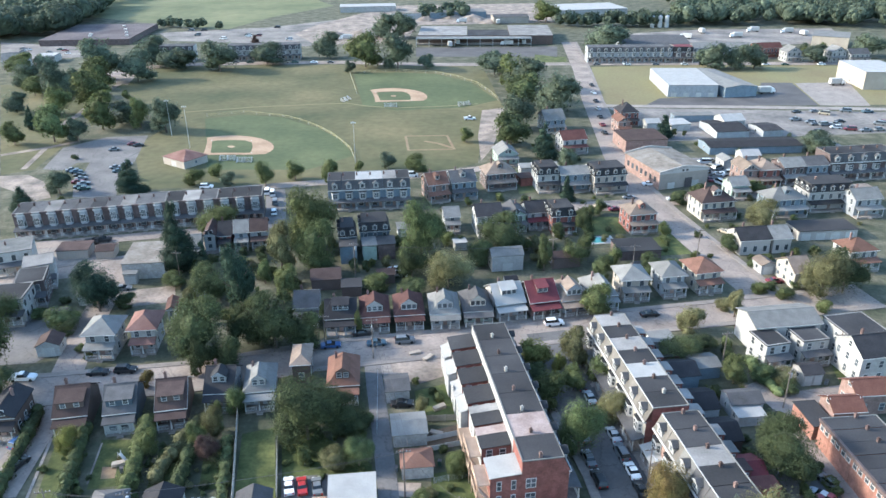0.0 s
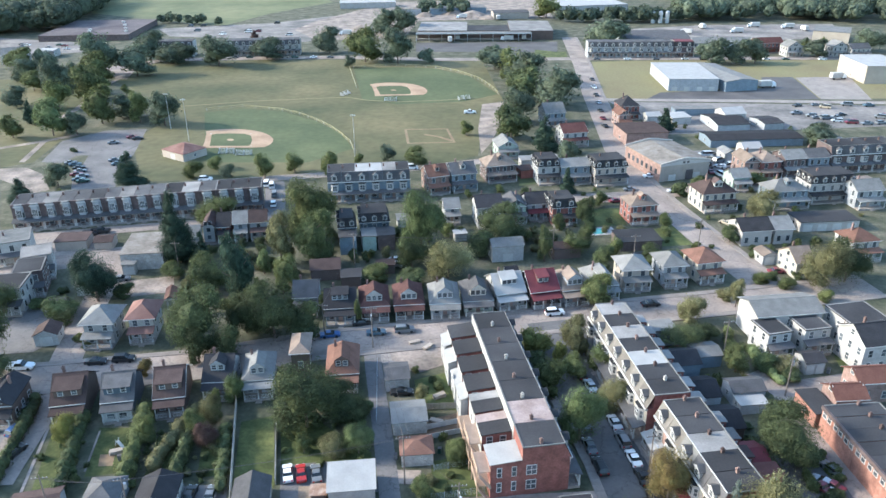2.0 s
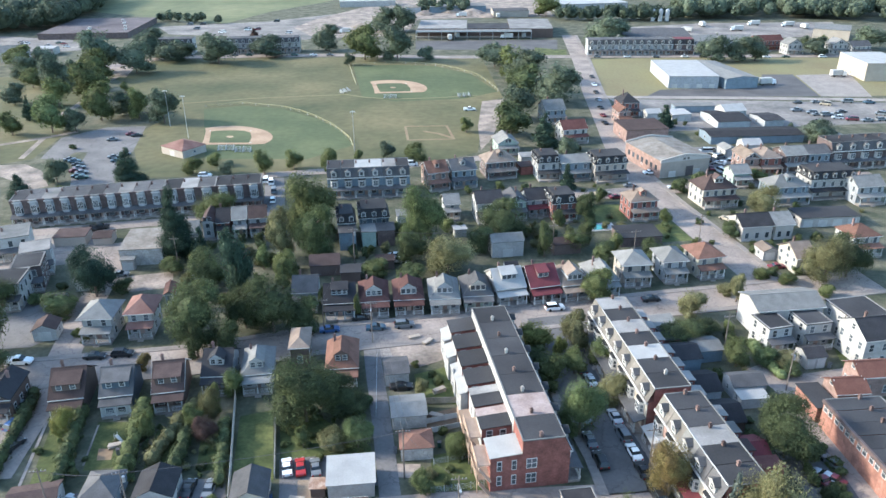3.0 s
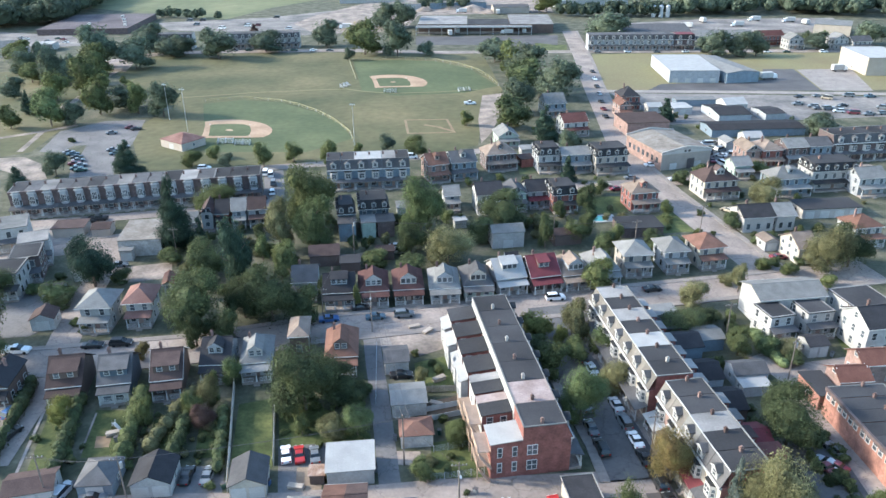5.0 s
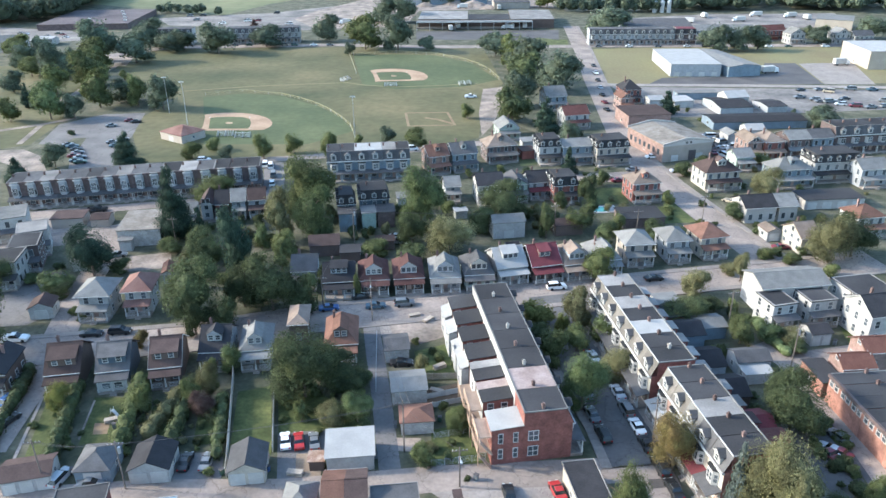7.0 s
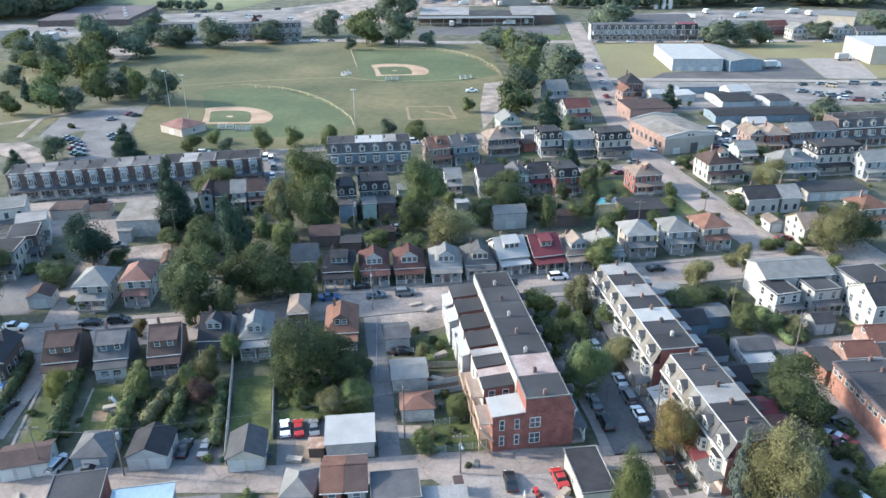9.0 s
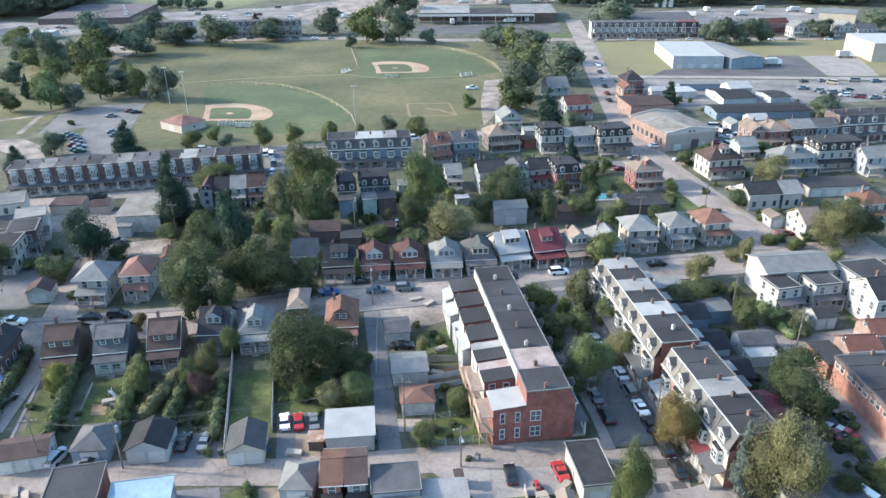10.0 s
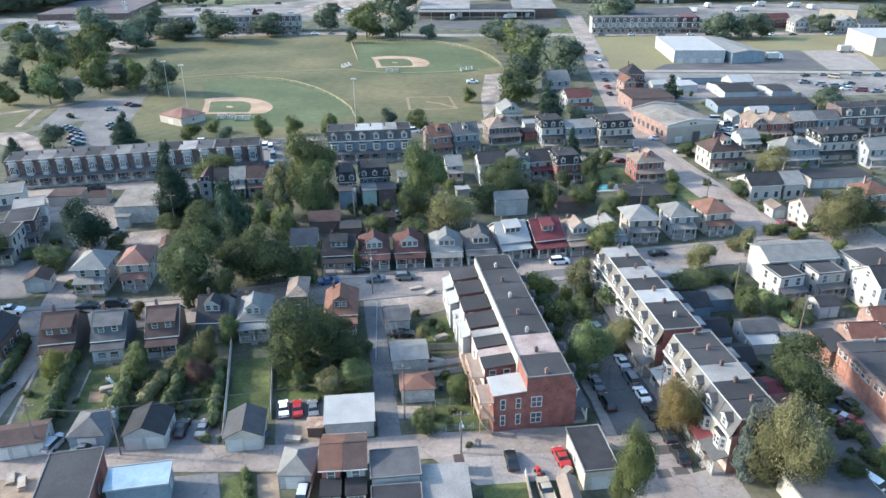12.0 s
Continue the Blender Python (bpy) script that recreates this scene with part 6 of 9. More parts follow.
lawn([(105.5, 362.0), (157.8, 369.9), (167.6, 395.1), (183.7, 394.6), (176.2, 346.8), (94.9, 347.8)], NEW_ASPHALT, 'dark asphalt yard in front of the sheds')
lawn([(184.6, 393.3), (213.7, 395.1), (199.6, 345.1), (176.7, 346.7)], CONCRETE, 'pale concrete yard')
lawn([(-210.7, 574.5), (-131.6, 598.5), (-92.6, 632.9), (-62.0, 651.0), (-57.9, 558.0), (-91.3, 512.8), (-132.6, 527.6), (-190.6, 539.0)], YARD, 'pale gravel works yard')
lawn([(-17.4, 505.8), (76.0, 506.6), (71.0, 471.1), (-16.4, 474.1)], NEW_ASPHALT, 'loading yard of dark asphalt')
lawn([(-308.1, 536.6), (-249.0, 518.7), (-221.7, 481.3), (-269.8, 464.7)], YARD, 'pale car lot')
lawn([(77.1, 345.1), (200.9, 333.7), (183.0, 300.4), (89.9, 290.5)], YARD, 'pale gravel storage yard')
lawn([(69.3, 471.1), (76.3, 470.9), (74.3, 453.1), (54.7, 450.3), (58.0, 479.1)], LAWN, 'far green verge')

# ---- works and far buildings ----
garage(109.9, 364.6, -1.9, 24.5, 41.0, 6, roof='flat', top='white', wall='grey', doors=4, label='long works shed with white flat roof and four doors', name='works_building', category='building', windows=False)
garage(137.0, 362.1, 10.6, 17.4, 42.2, 5, roof='gy', top='pale', wall='blue', pitch=0.12, label='grey works shed with a low pale gabled roof', doors=0, name='works_building', category='building', windows=False)
garage(212.0, 377.3, -1.8, 21.7, 31.1, 9, roof='flat', top='white', wall='yellow', label='buff block works building with a white flat roof', windows=True, doors=0, name='works_building', category='building')
garage(-272.9, 519.4, 4.0, 60.0, 72.0, 4, roof='flat', top='mauve', wall='dbrick', label='wide low factory with a faded pinkish flat roof', doors=0, name='works_building', category='building', windows=False)
garage(-16.5, 518.4, -2.3, 33.0, 40.0, 6, roof='flat', top='silver', wall='brown', label='long loading warehouse with flat roof and white fascia', doors=0, name='works_building', category='building', windows=False)
garage(17.0, 520.2, -2.2, 28.1, 24.4, 5.5, roof='flat', top='tar', wall='brown', label='long loading warehouse with flat roof and white fascia', doors=0, name='works_building', category='building', windows=False)
garage(45.2, 515.9, -2.4, 29.0, 45.3, 6, roof='flat', top='silver', wall='brown', label='long loading warehouse with flat roof and white fascia', doors=0, name='works_building', category='building', windows=False)
loading_canopy(-17.4, 509.7, -0.6, 76.6, 7.5, 5.2)
garage(94.2, 638.9, 10.5, 61.3, 40.0, 6, roof='flat', top='white', wall='white', label='far factory with a wide white roof', doors=0, name='works_building', category='building', windows=False)
garage(240.5, 500.5, -28.0, 22.0, 26.0, 7, roof='flat', top='pale', wall='yellow', label='buff works building with a flat roof', windows=True, doors=0, name='works_building', category='building')
garage(-9.8, 638.0, 5.7, 46.6, 20.0, 5, roof='flat', top='pale', wall='blue', label='far low works sheds with pale roofs', doors=0, name='works_building', category='building', windows=False)
garage(-88.6, 678.0, 6.1, 48.9, 20.0, 5, roof='flat', top='white', wall='white', label='far low works sheds with pale roofs', doors=0, name='works_building', category='building', windows=False)
silo(159.0, 586.0)
silo(164.5, 585.8)
silo(169.6, 585.6)
truck(5.0, 509.2, 5)
truck(10.1, 517.7, 5)
truck(42.8, 512.1, 80)
truck(54.5, 516.0, 0)
truck(168.3, 534.3, 60)
truck(225.6, 561.7, 90)
truck(247.8, 555.6, 90)
truck(204.7, 388.7, -80)
truck(161.1, 371.0, -80)
truck(187.5, 558.1, 0)
row_house(-130.0, 463.3, 5.2, 3.94, 9, 9, wall='white', top='grey', porch_deep=2, dorms=1, stack=False, group='far terraced houses', slope='grey', ends='l')
row_house(-126.1, 463.7, 5.2, 3.94, 9, 9, wall='white', top='grey', porch_deep=2, dorms=1, stack=False, group='far terraced houses', slope='grey')
row_house(-122.2, 464.0, 5.2, 3.94, 9, 9, wall='white', top='grey', porch_deep=2, dorms=1, stack=False, group='far terraced houses', slope='grey')
row_house(-118.2, 464.4, 5.2, 3.94, 9, 9, wall='white', top='grey', porch_deep=2, dorms=1, stack=False, group='far terraced houses', slope='grey')
row_house(-114.3, 464.7, 5.2, 3.94, 9, 9, wall='white', top='grey', porch_deep=2, dorms=1, stack=False, group='far terraced houses', slope='grey')
row_house(-110.4, 465.1, 5.2, 3.94, 9, 9, wall='white', top='grey', porch_deep=2, dorms=1, stack=False, group='far terraced houses', slope='grey')
row_house(-106.5, 465.4, 5.2, 3.94, 9, 9, wall='white', top='grey', porch_deep=2, dorms=1, stack=False, group='far terraced houses', slope='grey')
row_house(-102.5, 465.8, 5.2, 3.94, 9, 9, wall='white', top='grey', porch_deep=2, dorms=1, stack=False, group='far terraced houses', slope='grey')
row_house(-98.6, 466.1, 5.2, 3.94, 9, 9, wall='white', top='grey', porch_deep=2, dorms=1, stack=False, group='far terraced houses', slope='grey')
row_house(-94.7, 466.5, 5.2, 3.94, 9, 9, wall='white', top='grey', porch_deep=2, dorms=1, stack=False, group='far terraced houses', slope='grey')
row_house(-90.7, 466.9, 5.2, 3.94, 9, 9, wall='white', top='grey', porch_deep=2, dorms=1, stack=False, group='far terraced houses', slope='grey', ends='r')
row_house(-173.9, 463.0, 2.5, 3.80, 9, 9, wall='white', top='grey', porch_deep=2, stack=False, group='far terraced houses', slope='grey', ends='l')
row_house(-170.1, 463.2, 2.5, 3.80, 9, 9, wall='white', top='grey', porch_deep=2, stack=False, group='far terraced houses', slope='grey')
row_house(-166.3, 463.3, 2.5, 3.80, 9, 9, wall='white', top='grey', porch_deep=2, stack=False, group='far terraced houses', slope='grey')
row_house(-162.5, 463.5, 2.5, 3.80, 9, 9, wall='white', top='grey', porch_deep=2, stack=False, group='far terraced houses', slope='grey')
row_house(-158.7, 463.7, 2.5, 3.80, 9, 9, wall='white', top='grey', porch_deep=2, stack=False, group='far terraced houses', slope='grey')
row_house(-154.9, 463.8, 2.5, 3.80, 9, 9, wall='white', top='grey', porch_deep=2, stack=False, group='far terraced houses', slope='grey', ends='r')
row_house(86.0, 450.7, 0.0, 4.18, 9, 9, wall='grey', top='grey', porch_deep=2, stack=False, group='far terraced houses', slope='grey', ends='l')
row_house(90.2, 450.7, 0.0, 4.18, 9, 9, wall='grey', top='grey', porch_deep=2, stack=False, group='far terraced houses', slope='grey')
row_house(94.4, 450.7, 0.0, 4.18, 9, 9, wall='grey', top='grey', porch_deep=2, stack=False, group='far terraced houses', slope='grey')
row_house(98.5, 450.7, 0.0, 4.18, 9, 9, wall='grey', top='grey', porch_deep=2, stack=False, group='far terraced houses', slope='grey')
row_house(102.7, 450.7, 0.0, 4.18, 9, 9, wall='grey', top='grey', porch_deep=2, stack=False, group='far terraced houses', slope='grey')
row_house(106.9, 450.7, 0.0, 4.18, 9, 9, wall='grey', top='grey', porch_deep=2, stack=False, group='far terraced houses', slope='grey')
row_house(111.1, 450.7, 0.0, 4.18, 9, 9, wall='grey', top='grey', porch_deep=2, stack=False, group='far terraced houses', slope='grey')
row_house(115.3, 450.7, 0.0, 4.18, 9, 9, wall='grey', top='grey', porch_deep=2, stack=False, group='far terraced houses', slope='grey')
row_house(119.5, 450.7, 0.0, 4.18, 9, 9, wall='grey', top='grey', porch_deep=2, stack=False, group='far terraced houses', slope='grey')
row_house(123.6, 450.7, 0.0, 4.18, 9, 9, wall='grey', top='grey', porch_deep=2, stack=False, group='far terraced houses', slope='grey')
row_house(127.8, 450.7, 0.0, 4.18, 9, 9, wall='grey', top='grey', porch_deep=2, stack=False, group='far terraced houses', slope='grey')
row_house(132.0, 450.7, 0.0, 4.18, 9, 9, wall='grey', top='grey', porch_deep=2, stack=False, group='far terraced houses', slope='grey', ends='r')
row_house(136.8, 450.7, -2.0, 5.65, 9, 9, wall='dbrick', top='crimson', porch_deep=2, stack=False, group='far terraced houses', ends='l')
row_house(142.5, 450.5, -2.0, 5.65, 9, 9, wall='dbrick', top='crimson', porch_deep=2, stack=False, group='far terraced houses', ends='r')
house(151.7, 463.2, 0.9, 36.2, 9.0, 6, roof='gx', top='pale', wall='grey', porch_deep=1.8, stack=0, rail=False)
house(188.1, 460.0, 9.6, 18.7, 9.0, 6, roof='gx', top='red', wall='brick', porch_deep=1.8, stack=0, rail=False)
house(202.7, 448.3, 8.6, 10.0, 9.0, 6, roof='gy', top='pale', wall='white', porch_deep=1.8, stack=0, rail=False)
house(228.8, 447.4, 8.0, 10.1, 9.0, 6, roof='gy', top='pale', wall='white', porch_deep=1.8, stack=0, rail=False)
house(238.9, 445.3, 6.5, 12.4, 9.0, 5, roof='gx', top='grey', wall='white', porch_deep=1.8, stack=0, rail=False)
house(-256.3, 441.7, 18.2, 14.7, 12.0, 5, roof='gx', top='pale', wall='white', porch_deep=1.8, stack=0, rail=False)
house(-246.9, 460.6, 6.7, 12.1, 12.0, 4, roof='flat', top='white', wall='white', porch_deep=1.8, stack=0, rail=False)

# ---- houses beyond the centre street ----
house(-4.8, 224.7, 18.2, 7.4, 9.0, 5.8, roof='gx', top='orange', wall='salmon', dorm='Sh1', stack=1)
house(2.7, 227.0, 14.7, 8.7, 9.0, 5.8, roof='gx', top='grey', wall='blue', dorm='Sg1', dorm_wall='white', stack=1)
house(14.2, 235.5, 13.5, 10.8, 9.0, 5.6, roof='hip', top='tan', wall='dbrick', dorm='Sg1', stack=1, pitch=0.7)
house(30.9, 233.8, 8.0, 7.9, 9.0, 6, roof='mans', top='slate', wall='white', stack=1)
house(38.7, 233.6, 8.9, 10.3, 9.0, 6, roof='gx', top='pale', wall='blue', pitch=0.35, stack=1)
house(49.4, 232.0, 11.3, 11.7, 9.0, 6, roof='mans', top='slate', wall='tan', stack=1)
garage(71.6, 234.9, 16.6, 19.0, 23.5, 6, roof='gy', top='felt', wall='tan', pitch=0.13, doors=2, west='salmon', windows=True, label='old brick garage hall with a low grey roof', name='works_building', category='building')
house(53.6, 199.6, 10.2, 8.8, 8.5, 5.6, roof='hip', top='tan', wall='brick', stack=1, dorm='Sg1')
garage(47.0, 181.1, 5.6, 11.8, 8.6, 2.8, roof='flat', top='tar', wall='dbrick', doors=0)
garage(28.6, 176.3, 10.3, 7.8, 5.0, 3, roof='gx', top='brown', wall='brown', doors=0)
garage(12.4, 174.9, 8.7, 8.8, 6.0, 4.4, roof='gx', top='pale', wall='white', doors=1, pitch=0.45)
house(9.4, 197.9, 9.2, 8.1, 8.5, 6, roof='gx', top='dark', wall='white', stack=1)
house(17.8, 200.4, 7.9, 6.6, 8.0, 5.4, roof='gy', top='grey', wall='green', stack=1)
house(24.4, 203.0, 10.4, 7.2, 8.0, 5.0, roof='gx', top='dark', wall='grey', porch_top='crimson', stack=1)
house(31.1, 198.9, 9.8, 7.6, 8.5, 5.5, roof='mans', top='slate', wall='brick', stack=1)
house(0.2, 201.2, 8.3, 5.0, 7.0, 4.6, roof='gx', top='pale', wall='white', stack=0)
house(-28.4, 184.5, 8.9, 5.2, 9.0, 6, roof='mans', top='slate', wall='navy', stack=1)
house(-23.0, 187.9, 8.0, 8.6, 9.0, 6, roof='mans', top='slate', wall='navy', stack=1)
garage(-21.7, 181.9, 9.9, 4.1, 6.0, 4.6, roof='flat', top='pale', wall='green', doors=0)
garage(-17.7, 182.6, 8.0, 5.0, 6.0, 4.6, roof='flat', top='grey', wall='dbrick', doors=0)
garage(-27.6, 180.0, 8.1, 4.9, 6.0, 5.2, roof='flat', top='grey', wall='blue', doors=0)
garage(-33.0, 164.9, 7.5, 7.7, 7.0, 3, roof='gx', top='brown', wall='brown', doors=0)
garage(-25.1, 161.6, 5.5, 5.2, 5.0, 2.8, roof='flat', top='tar', wall='brown', doors=0)
house(-70.6, 183.0, 8.0, 5.4, 6.4, 4.4, roof='gx', top='pale', wall='white', storeys=1, stack=0)
house(-66.4, 188.6, 7.4, 3.8, 9.0, 4.7, roof='gy', top='brown', wall='white', pitch=0.95, stack=0, porch_deep=0)
house(-62.5, 189.2, 7.4, 4.0, 9.0, 4.4, roof='gx', top='dark', wall='brick', stack=1)
house(-58.2, 189.9, 9.8, 4.3, 8.0, 5, roof='gx', top='pale', wall='grey', stack=0)
house(-53.8, 190.7, 9.8, 5.2, 8.0, 5, roof='gx', top='brown', wall='grey', stack=1)
garage(-82.4, 171.6, 6.8, 11.0, 13.8, 4.6, roof='flat', top='felt', wall='stone', windows=True, label='low concrete block workshop with a flat grey roof', doors=0, name='works_building', category='building')
garage(-105.0, 183.6, 7.0, 8.6, 6.5, 2.8, roof='flat', top='brown', wall='tan', doors=0, windows=False, name='shed', category='shed', label='low tan walled shed with a brown flat roof')
garage(-94.6, 183.9, 7.0, 5.2, 5.5, 2.4, roof='gx', top='brown', wall='tan', doors=0, pitch=0.3, windows=False, name='shed', category='shed', label='low tan walled shed with a brown gabled roof')
garage(-81.2, 169.0, 6.8, 3.6, 2.6, 3.0, roof='flat', top='pale', wall='stone', doors=1, windows=False, name='shed', category='shed', label='small grey annex shed with a flat roof')
house(-102.2, 157.3, 17.4, 7.3, 9.0, 6.2, roof='flat', top='tar', wall='dbrick', stack=0)
house(-104.3, 165.9, 24.2, 7.6, 8.0, 6.2, roof='flat', top='silver', wall='white', stack=0)
house(-116.0, 173.9, 23.1, 9.7, 10.0, 6.2, roof='flat', top='pale', wall='white', stack=1)
house(-105.1, 148.9, 8.7, 9.3, 9.0, 6.2, roof='flat', top='tar', wall='white', stack=0)
house(-82.7, 108.8, 6.0, 5.7, 9.0, 4.4, roof='gy', top='dark', wall='brown', storeys=1)
garage(-86.9, 135.4, 10.0, 5.2, 5.0, 2.7, roof='gy', top='brown', wall='white', pitch=0.5)
garage(-87.9, 157.9, 12.4, 4.2, 5.0, 2.7, roof='gx', top='pale', wall='white')
# blocks to the east
house(65.3, 135.3, 7.0, 15.2, 9.0, 6.4, roof='gx', top='pale', wall='white', pitch=0.35, porch_deep=0, faces='S', stack=0, label='long white sided double house with a pale gabled roof')
house(65.3, 129.2, 13.3, 6.1, 6.8, 5.6, roof='flat', top='tar', wall='white', porch_deep=1.6, stack=0)
house(73.4, 130.8, 10.5, 6.6, 6.9, 5.6, roof='flat', top='tar', wall='white', porch_deep=1.6, stack=0)
house(83.2, 130.3, 11.1, 9.9, 10.4, 6.4, roof='flat', top='tar', wall='white', porch_deep=0, stack=0)
house(81.6, 123.4, 9.7, 9.5, 9.0, 6.4, roof='gx', top='dark', wall='white', porch_deep=0)
garage(70.9, 123.4, 8.1, 4.6, 4.6, 2.7, roof='gx', top='dark', wall='white', doors=2)
house(69.6, 109.2, 3.8, 6.4, 5.6, 4.4, roof='gx', top='russet', wall='salmon', porch_deep=0, storeys=1, stack=0, sides=False, label='one-storey salmon brick outbuilding with a russet gabled roof')
house(76.0, 113.9, 4.7, 8.0, 6.0, 4.6, roof='gx', top='russet', wall='salmon', porch_deep=0, storeys=1, stack=0, sides=False, label='one-storey salmon brick outbuilding with a russet gabled roof')
garage(65.2, 106.9, 4.7, 4.4, 7.6, 3.3, roof='flat', top='tar', wall='coral', doors=0)
row_house(65.8, 106.3, -85.3, 3.26, 10, 5.6, mans=False, bay=False, porch_deep=0, ground=False, wall='coral', top='tar', stack=True, group='brick terrace on the alley', ends='l')
row_house(66.1, 103.0, -85.3, 3.26, 10, 5.6, mans=False, bay=False, porch_deep=0, ground=False, wall='coral', top='tar', stack=True, group='brick terrace on the alley')
row_house(66.3, 99.8, -85.3, 3.26, 10, 5.6, mans=False, bay=False, porch_deep=0, ground=False, wall='coral', top='tar', stack=True, group='brick terrace on the alley')
row_house(66.6, 96.5, -85.3, 3.26, 10, 5.6, mans=False, bay=False, porch_deep=0, ground=False, wall='coral', top='tar', stack=True, group='brick terrace on the alley')
row_house(66.9, 93.3, -85.3, 3.26, 10, 5.6, mans=False, bay=False, porch_deep=0, ground=False, wall='coral', top='tar', stack=True, group='brick terrace on the alley')
row_house(67.1, 90.0, -85.3, 3.26, 10, 5.6, mans=False, bay=False, porch_deep=0, ground=False, wall='coral', top='tar', stack=True, group='brick terrace on the alley', ends='r')
garage(53.5, 110.8, 6.1, 5.6, 4.0, 2.3, roof='shed', top='white', wall='white', doors=0, pitch=0.05, name='carport', category='carport')
garage(53.1, 113.7, 6.0, 6.7, 5.0, 2.9, roof='gx', top='grey', wall='grey', doors=0)
garage(44.2, 135.5, 10.7, 5.4, 4.0, 3, roof='shed', top='pale', wall='white', doors=0, pitch=0.08)
garage(44.9, 129.9, 9.6, 5.4, 5.0, 3, roof='flat', top='tar', wall='brick', doors=0)
garage(44.2, 122.3, 8.9, 6.5, 6.5, 3, roof='gx', top='dark', wall='blue', doors=0)
garage(50.1, 125.7, 8.8, 5.9, 5.5, 2.8, roof='gx', top='pale', wall='blue', doors=0, pitch=.28)
garage(44.8, 111.8, 7.5, 6.2, 7.0, 3, roof='gx', top='dark', wall='grey', doors=0)
garage(47.9, 93.0, 6.1, 4.7, 7.0, 3, roof='gx', top='crimson', wall='dbrick', doors=0)
garage(46.6, 103.0, 6.3, 5.4, 7.0, 3, roof='gx', top='dark', wall='brown', doors=0)
garage(45.9, 70.1, 9.0, 10.8, 8.2, 3.6, roof='flat', top='grey', wall='cream', doors=0, rim='silver')
house(80.0, 183.8, 6.8, 9.3, 9.0, 4.4, roof='gx', top='dark', wall='plain', porch_deep=0, storeys=1, pitch=0.5)
house(89.3, 184.9, 6.8, 5.9, 9.0, 4.4, roof='gx', top='pale', wall='plain', porch_deep=0, storeys=1, pitch=0.5)
garage(100.1, 193.3, 4.8, 17.8, 8.0, 3.0, roof='flat', top='tar', wall='plain', doors=4)
house(104.7, 174.2, 9.7, 8.3, 8.0, 5.4, roof='hip', top='orange', wall='white')
house(86.2, 164.2, 9.0, 5.4, 9.0, 4.4, roof='gx', top='tan', wall='cream', porch_deep=0)
garage(81.4, 172.2, 9.5, 4.3, 5.0, 2.7, roof='gy', top='tan', wall='white')
house(77.2, 208.6, 10.3, 11.4, 9.5, 5.6, roof='hip', top='brown', wall='cream', dorm='Sg2', dorm_wall='white', pitch=0.75)
house(92.6, 226.4, 9.8, 6.5, 7.0, 4.4, roof='gx', top='pale', wall='green', storeys=1)
house(98.5, 210.3, 8.9, 12.2, 8.5, 5.6, roof='hip', top='pale', wall='blue', dorm='Sh1', pitch=0.65)
house(112.1, 215.4, 7.2, 15.2, 9.0, 6.2, roof='mans', top='slate', wall='white')
house(124.0, 210.4, 8.6, 9.4, 8.0, 5.6, roof='gx', top='pale', wall='grey')
house(99.9, 237.2, 6.0, 5.7, 10.0, 6, roof='gy', top='tan', wall='salmon', pitch=0.7)
house(105.5, 237.1, 8.2, 7.7, 10.0, 6, roof='hip', top='tan', wall='brick')
house(114.4, 239.5, 8.2, 8.4, 9.0, 6.2, roof='gx', top='pale', wall='dbrick', pitch=0.45)
house(122.8, 240.7, 7.6, 8.3, 9.0, 6.2, roof='gx', top='grey', wall='blue', pitch=0.45)
row_house(131.7, 243.6, 8.1, 4.97, 9, 9, wall='dbrick', top='tar', porch_roof='grey', slope='grey', group='terraced houses to the east', ends='l')
row_house(136.6, 244.3, 8.1, 4.97, 9, 9, wall='dbrick', top='tar', porch_roof='grey', slope='grey', group='terraced houses to the east')
row_house(141.5, 245.0, 8.1, 4.97, 9, 9, wall='dbrick', top='tar', porch_roof='grey', slope='grey', group='terraced houses to the east')
row_house(146.4, 245.7, 8.1, 4.97, 9, 9, wall='dbrick', top='tar', porch_roof='grey', slope='grey', group='terraced houses to the east')
row_house(151.4, 246.4, 8.1, 4.97, 9, 9, wall='dbrick', top='tar', porch_roof='grey', slope='grey', group='terraced houses to the east', ends='r')
house(75.1, 312.2, 5.3, 8.6, 10.0, 6, roof='hip', top='dark', wall='brick', pitch=0.8)
house(71.9, 300.4, 8.1, 5.7, 9.0, 5.4, roof='gy', top='orange', wall='salmon')
garage(69.4, 275.2, 7.1, 17.0, 15.3, 5, roof='flat', top='brown', wall='salmon', doors=0)
garage(85.2, 306.5, 7.0, 6.5, 6.0, 3, roof='gx', top='white', wall='white')
garage(95.0, 304.2, 10.9, 9.0, 8.0, 3, roof='shed', top='white', wall='white', pitch=0.05)
garage(100.2, 318.6, 1.6, 18.2, 6.0, 3, roof='flat', top='pale', wall='blue', doors=0)
garage(117.0, 305.1, 10.4, 10.0, 9.0, 4, roof='gx', top='white', wall='white')
garage(110.2, 293.0, 5.8, 14.0, 17.8, 3, roof='gx', top='dark', wall='grey', doors=0, pitch=0.12, label='long low storage units with dark roof and white doors')
garage(129.4, 294.3, 10.2, 9.0, 11.8, 3, roof='gx', top='dark', wall='grey', doors=0, pitch=0.12, label='long low storage units with dark roof and white doors')
garage(100.2, 255.8, 6.8, 5.0, 7.0, 3, roof='gy', top='pale', wall='white')
garage(109.1, 261.6, 4.0, 7.2, 7.0, 3, roof='gx', top='white', wall='white')
garage(144.9, 268.6, 8.3, 4.9, 8.0, 4, roof='flat', top='pale', wall='yellow', doors=0)
house(42.2, 302.5, 11.4, 9.1, 11.0, 5.6, roof='gx', top='pale', wall='blue')
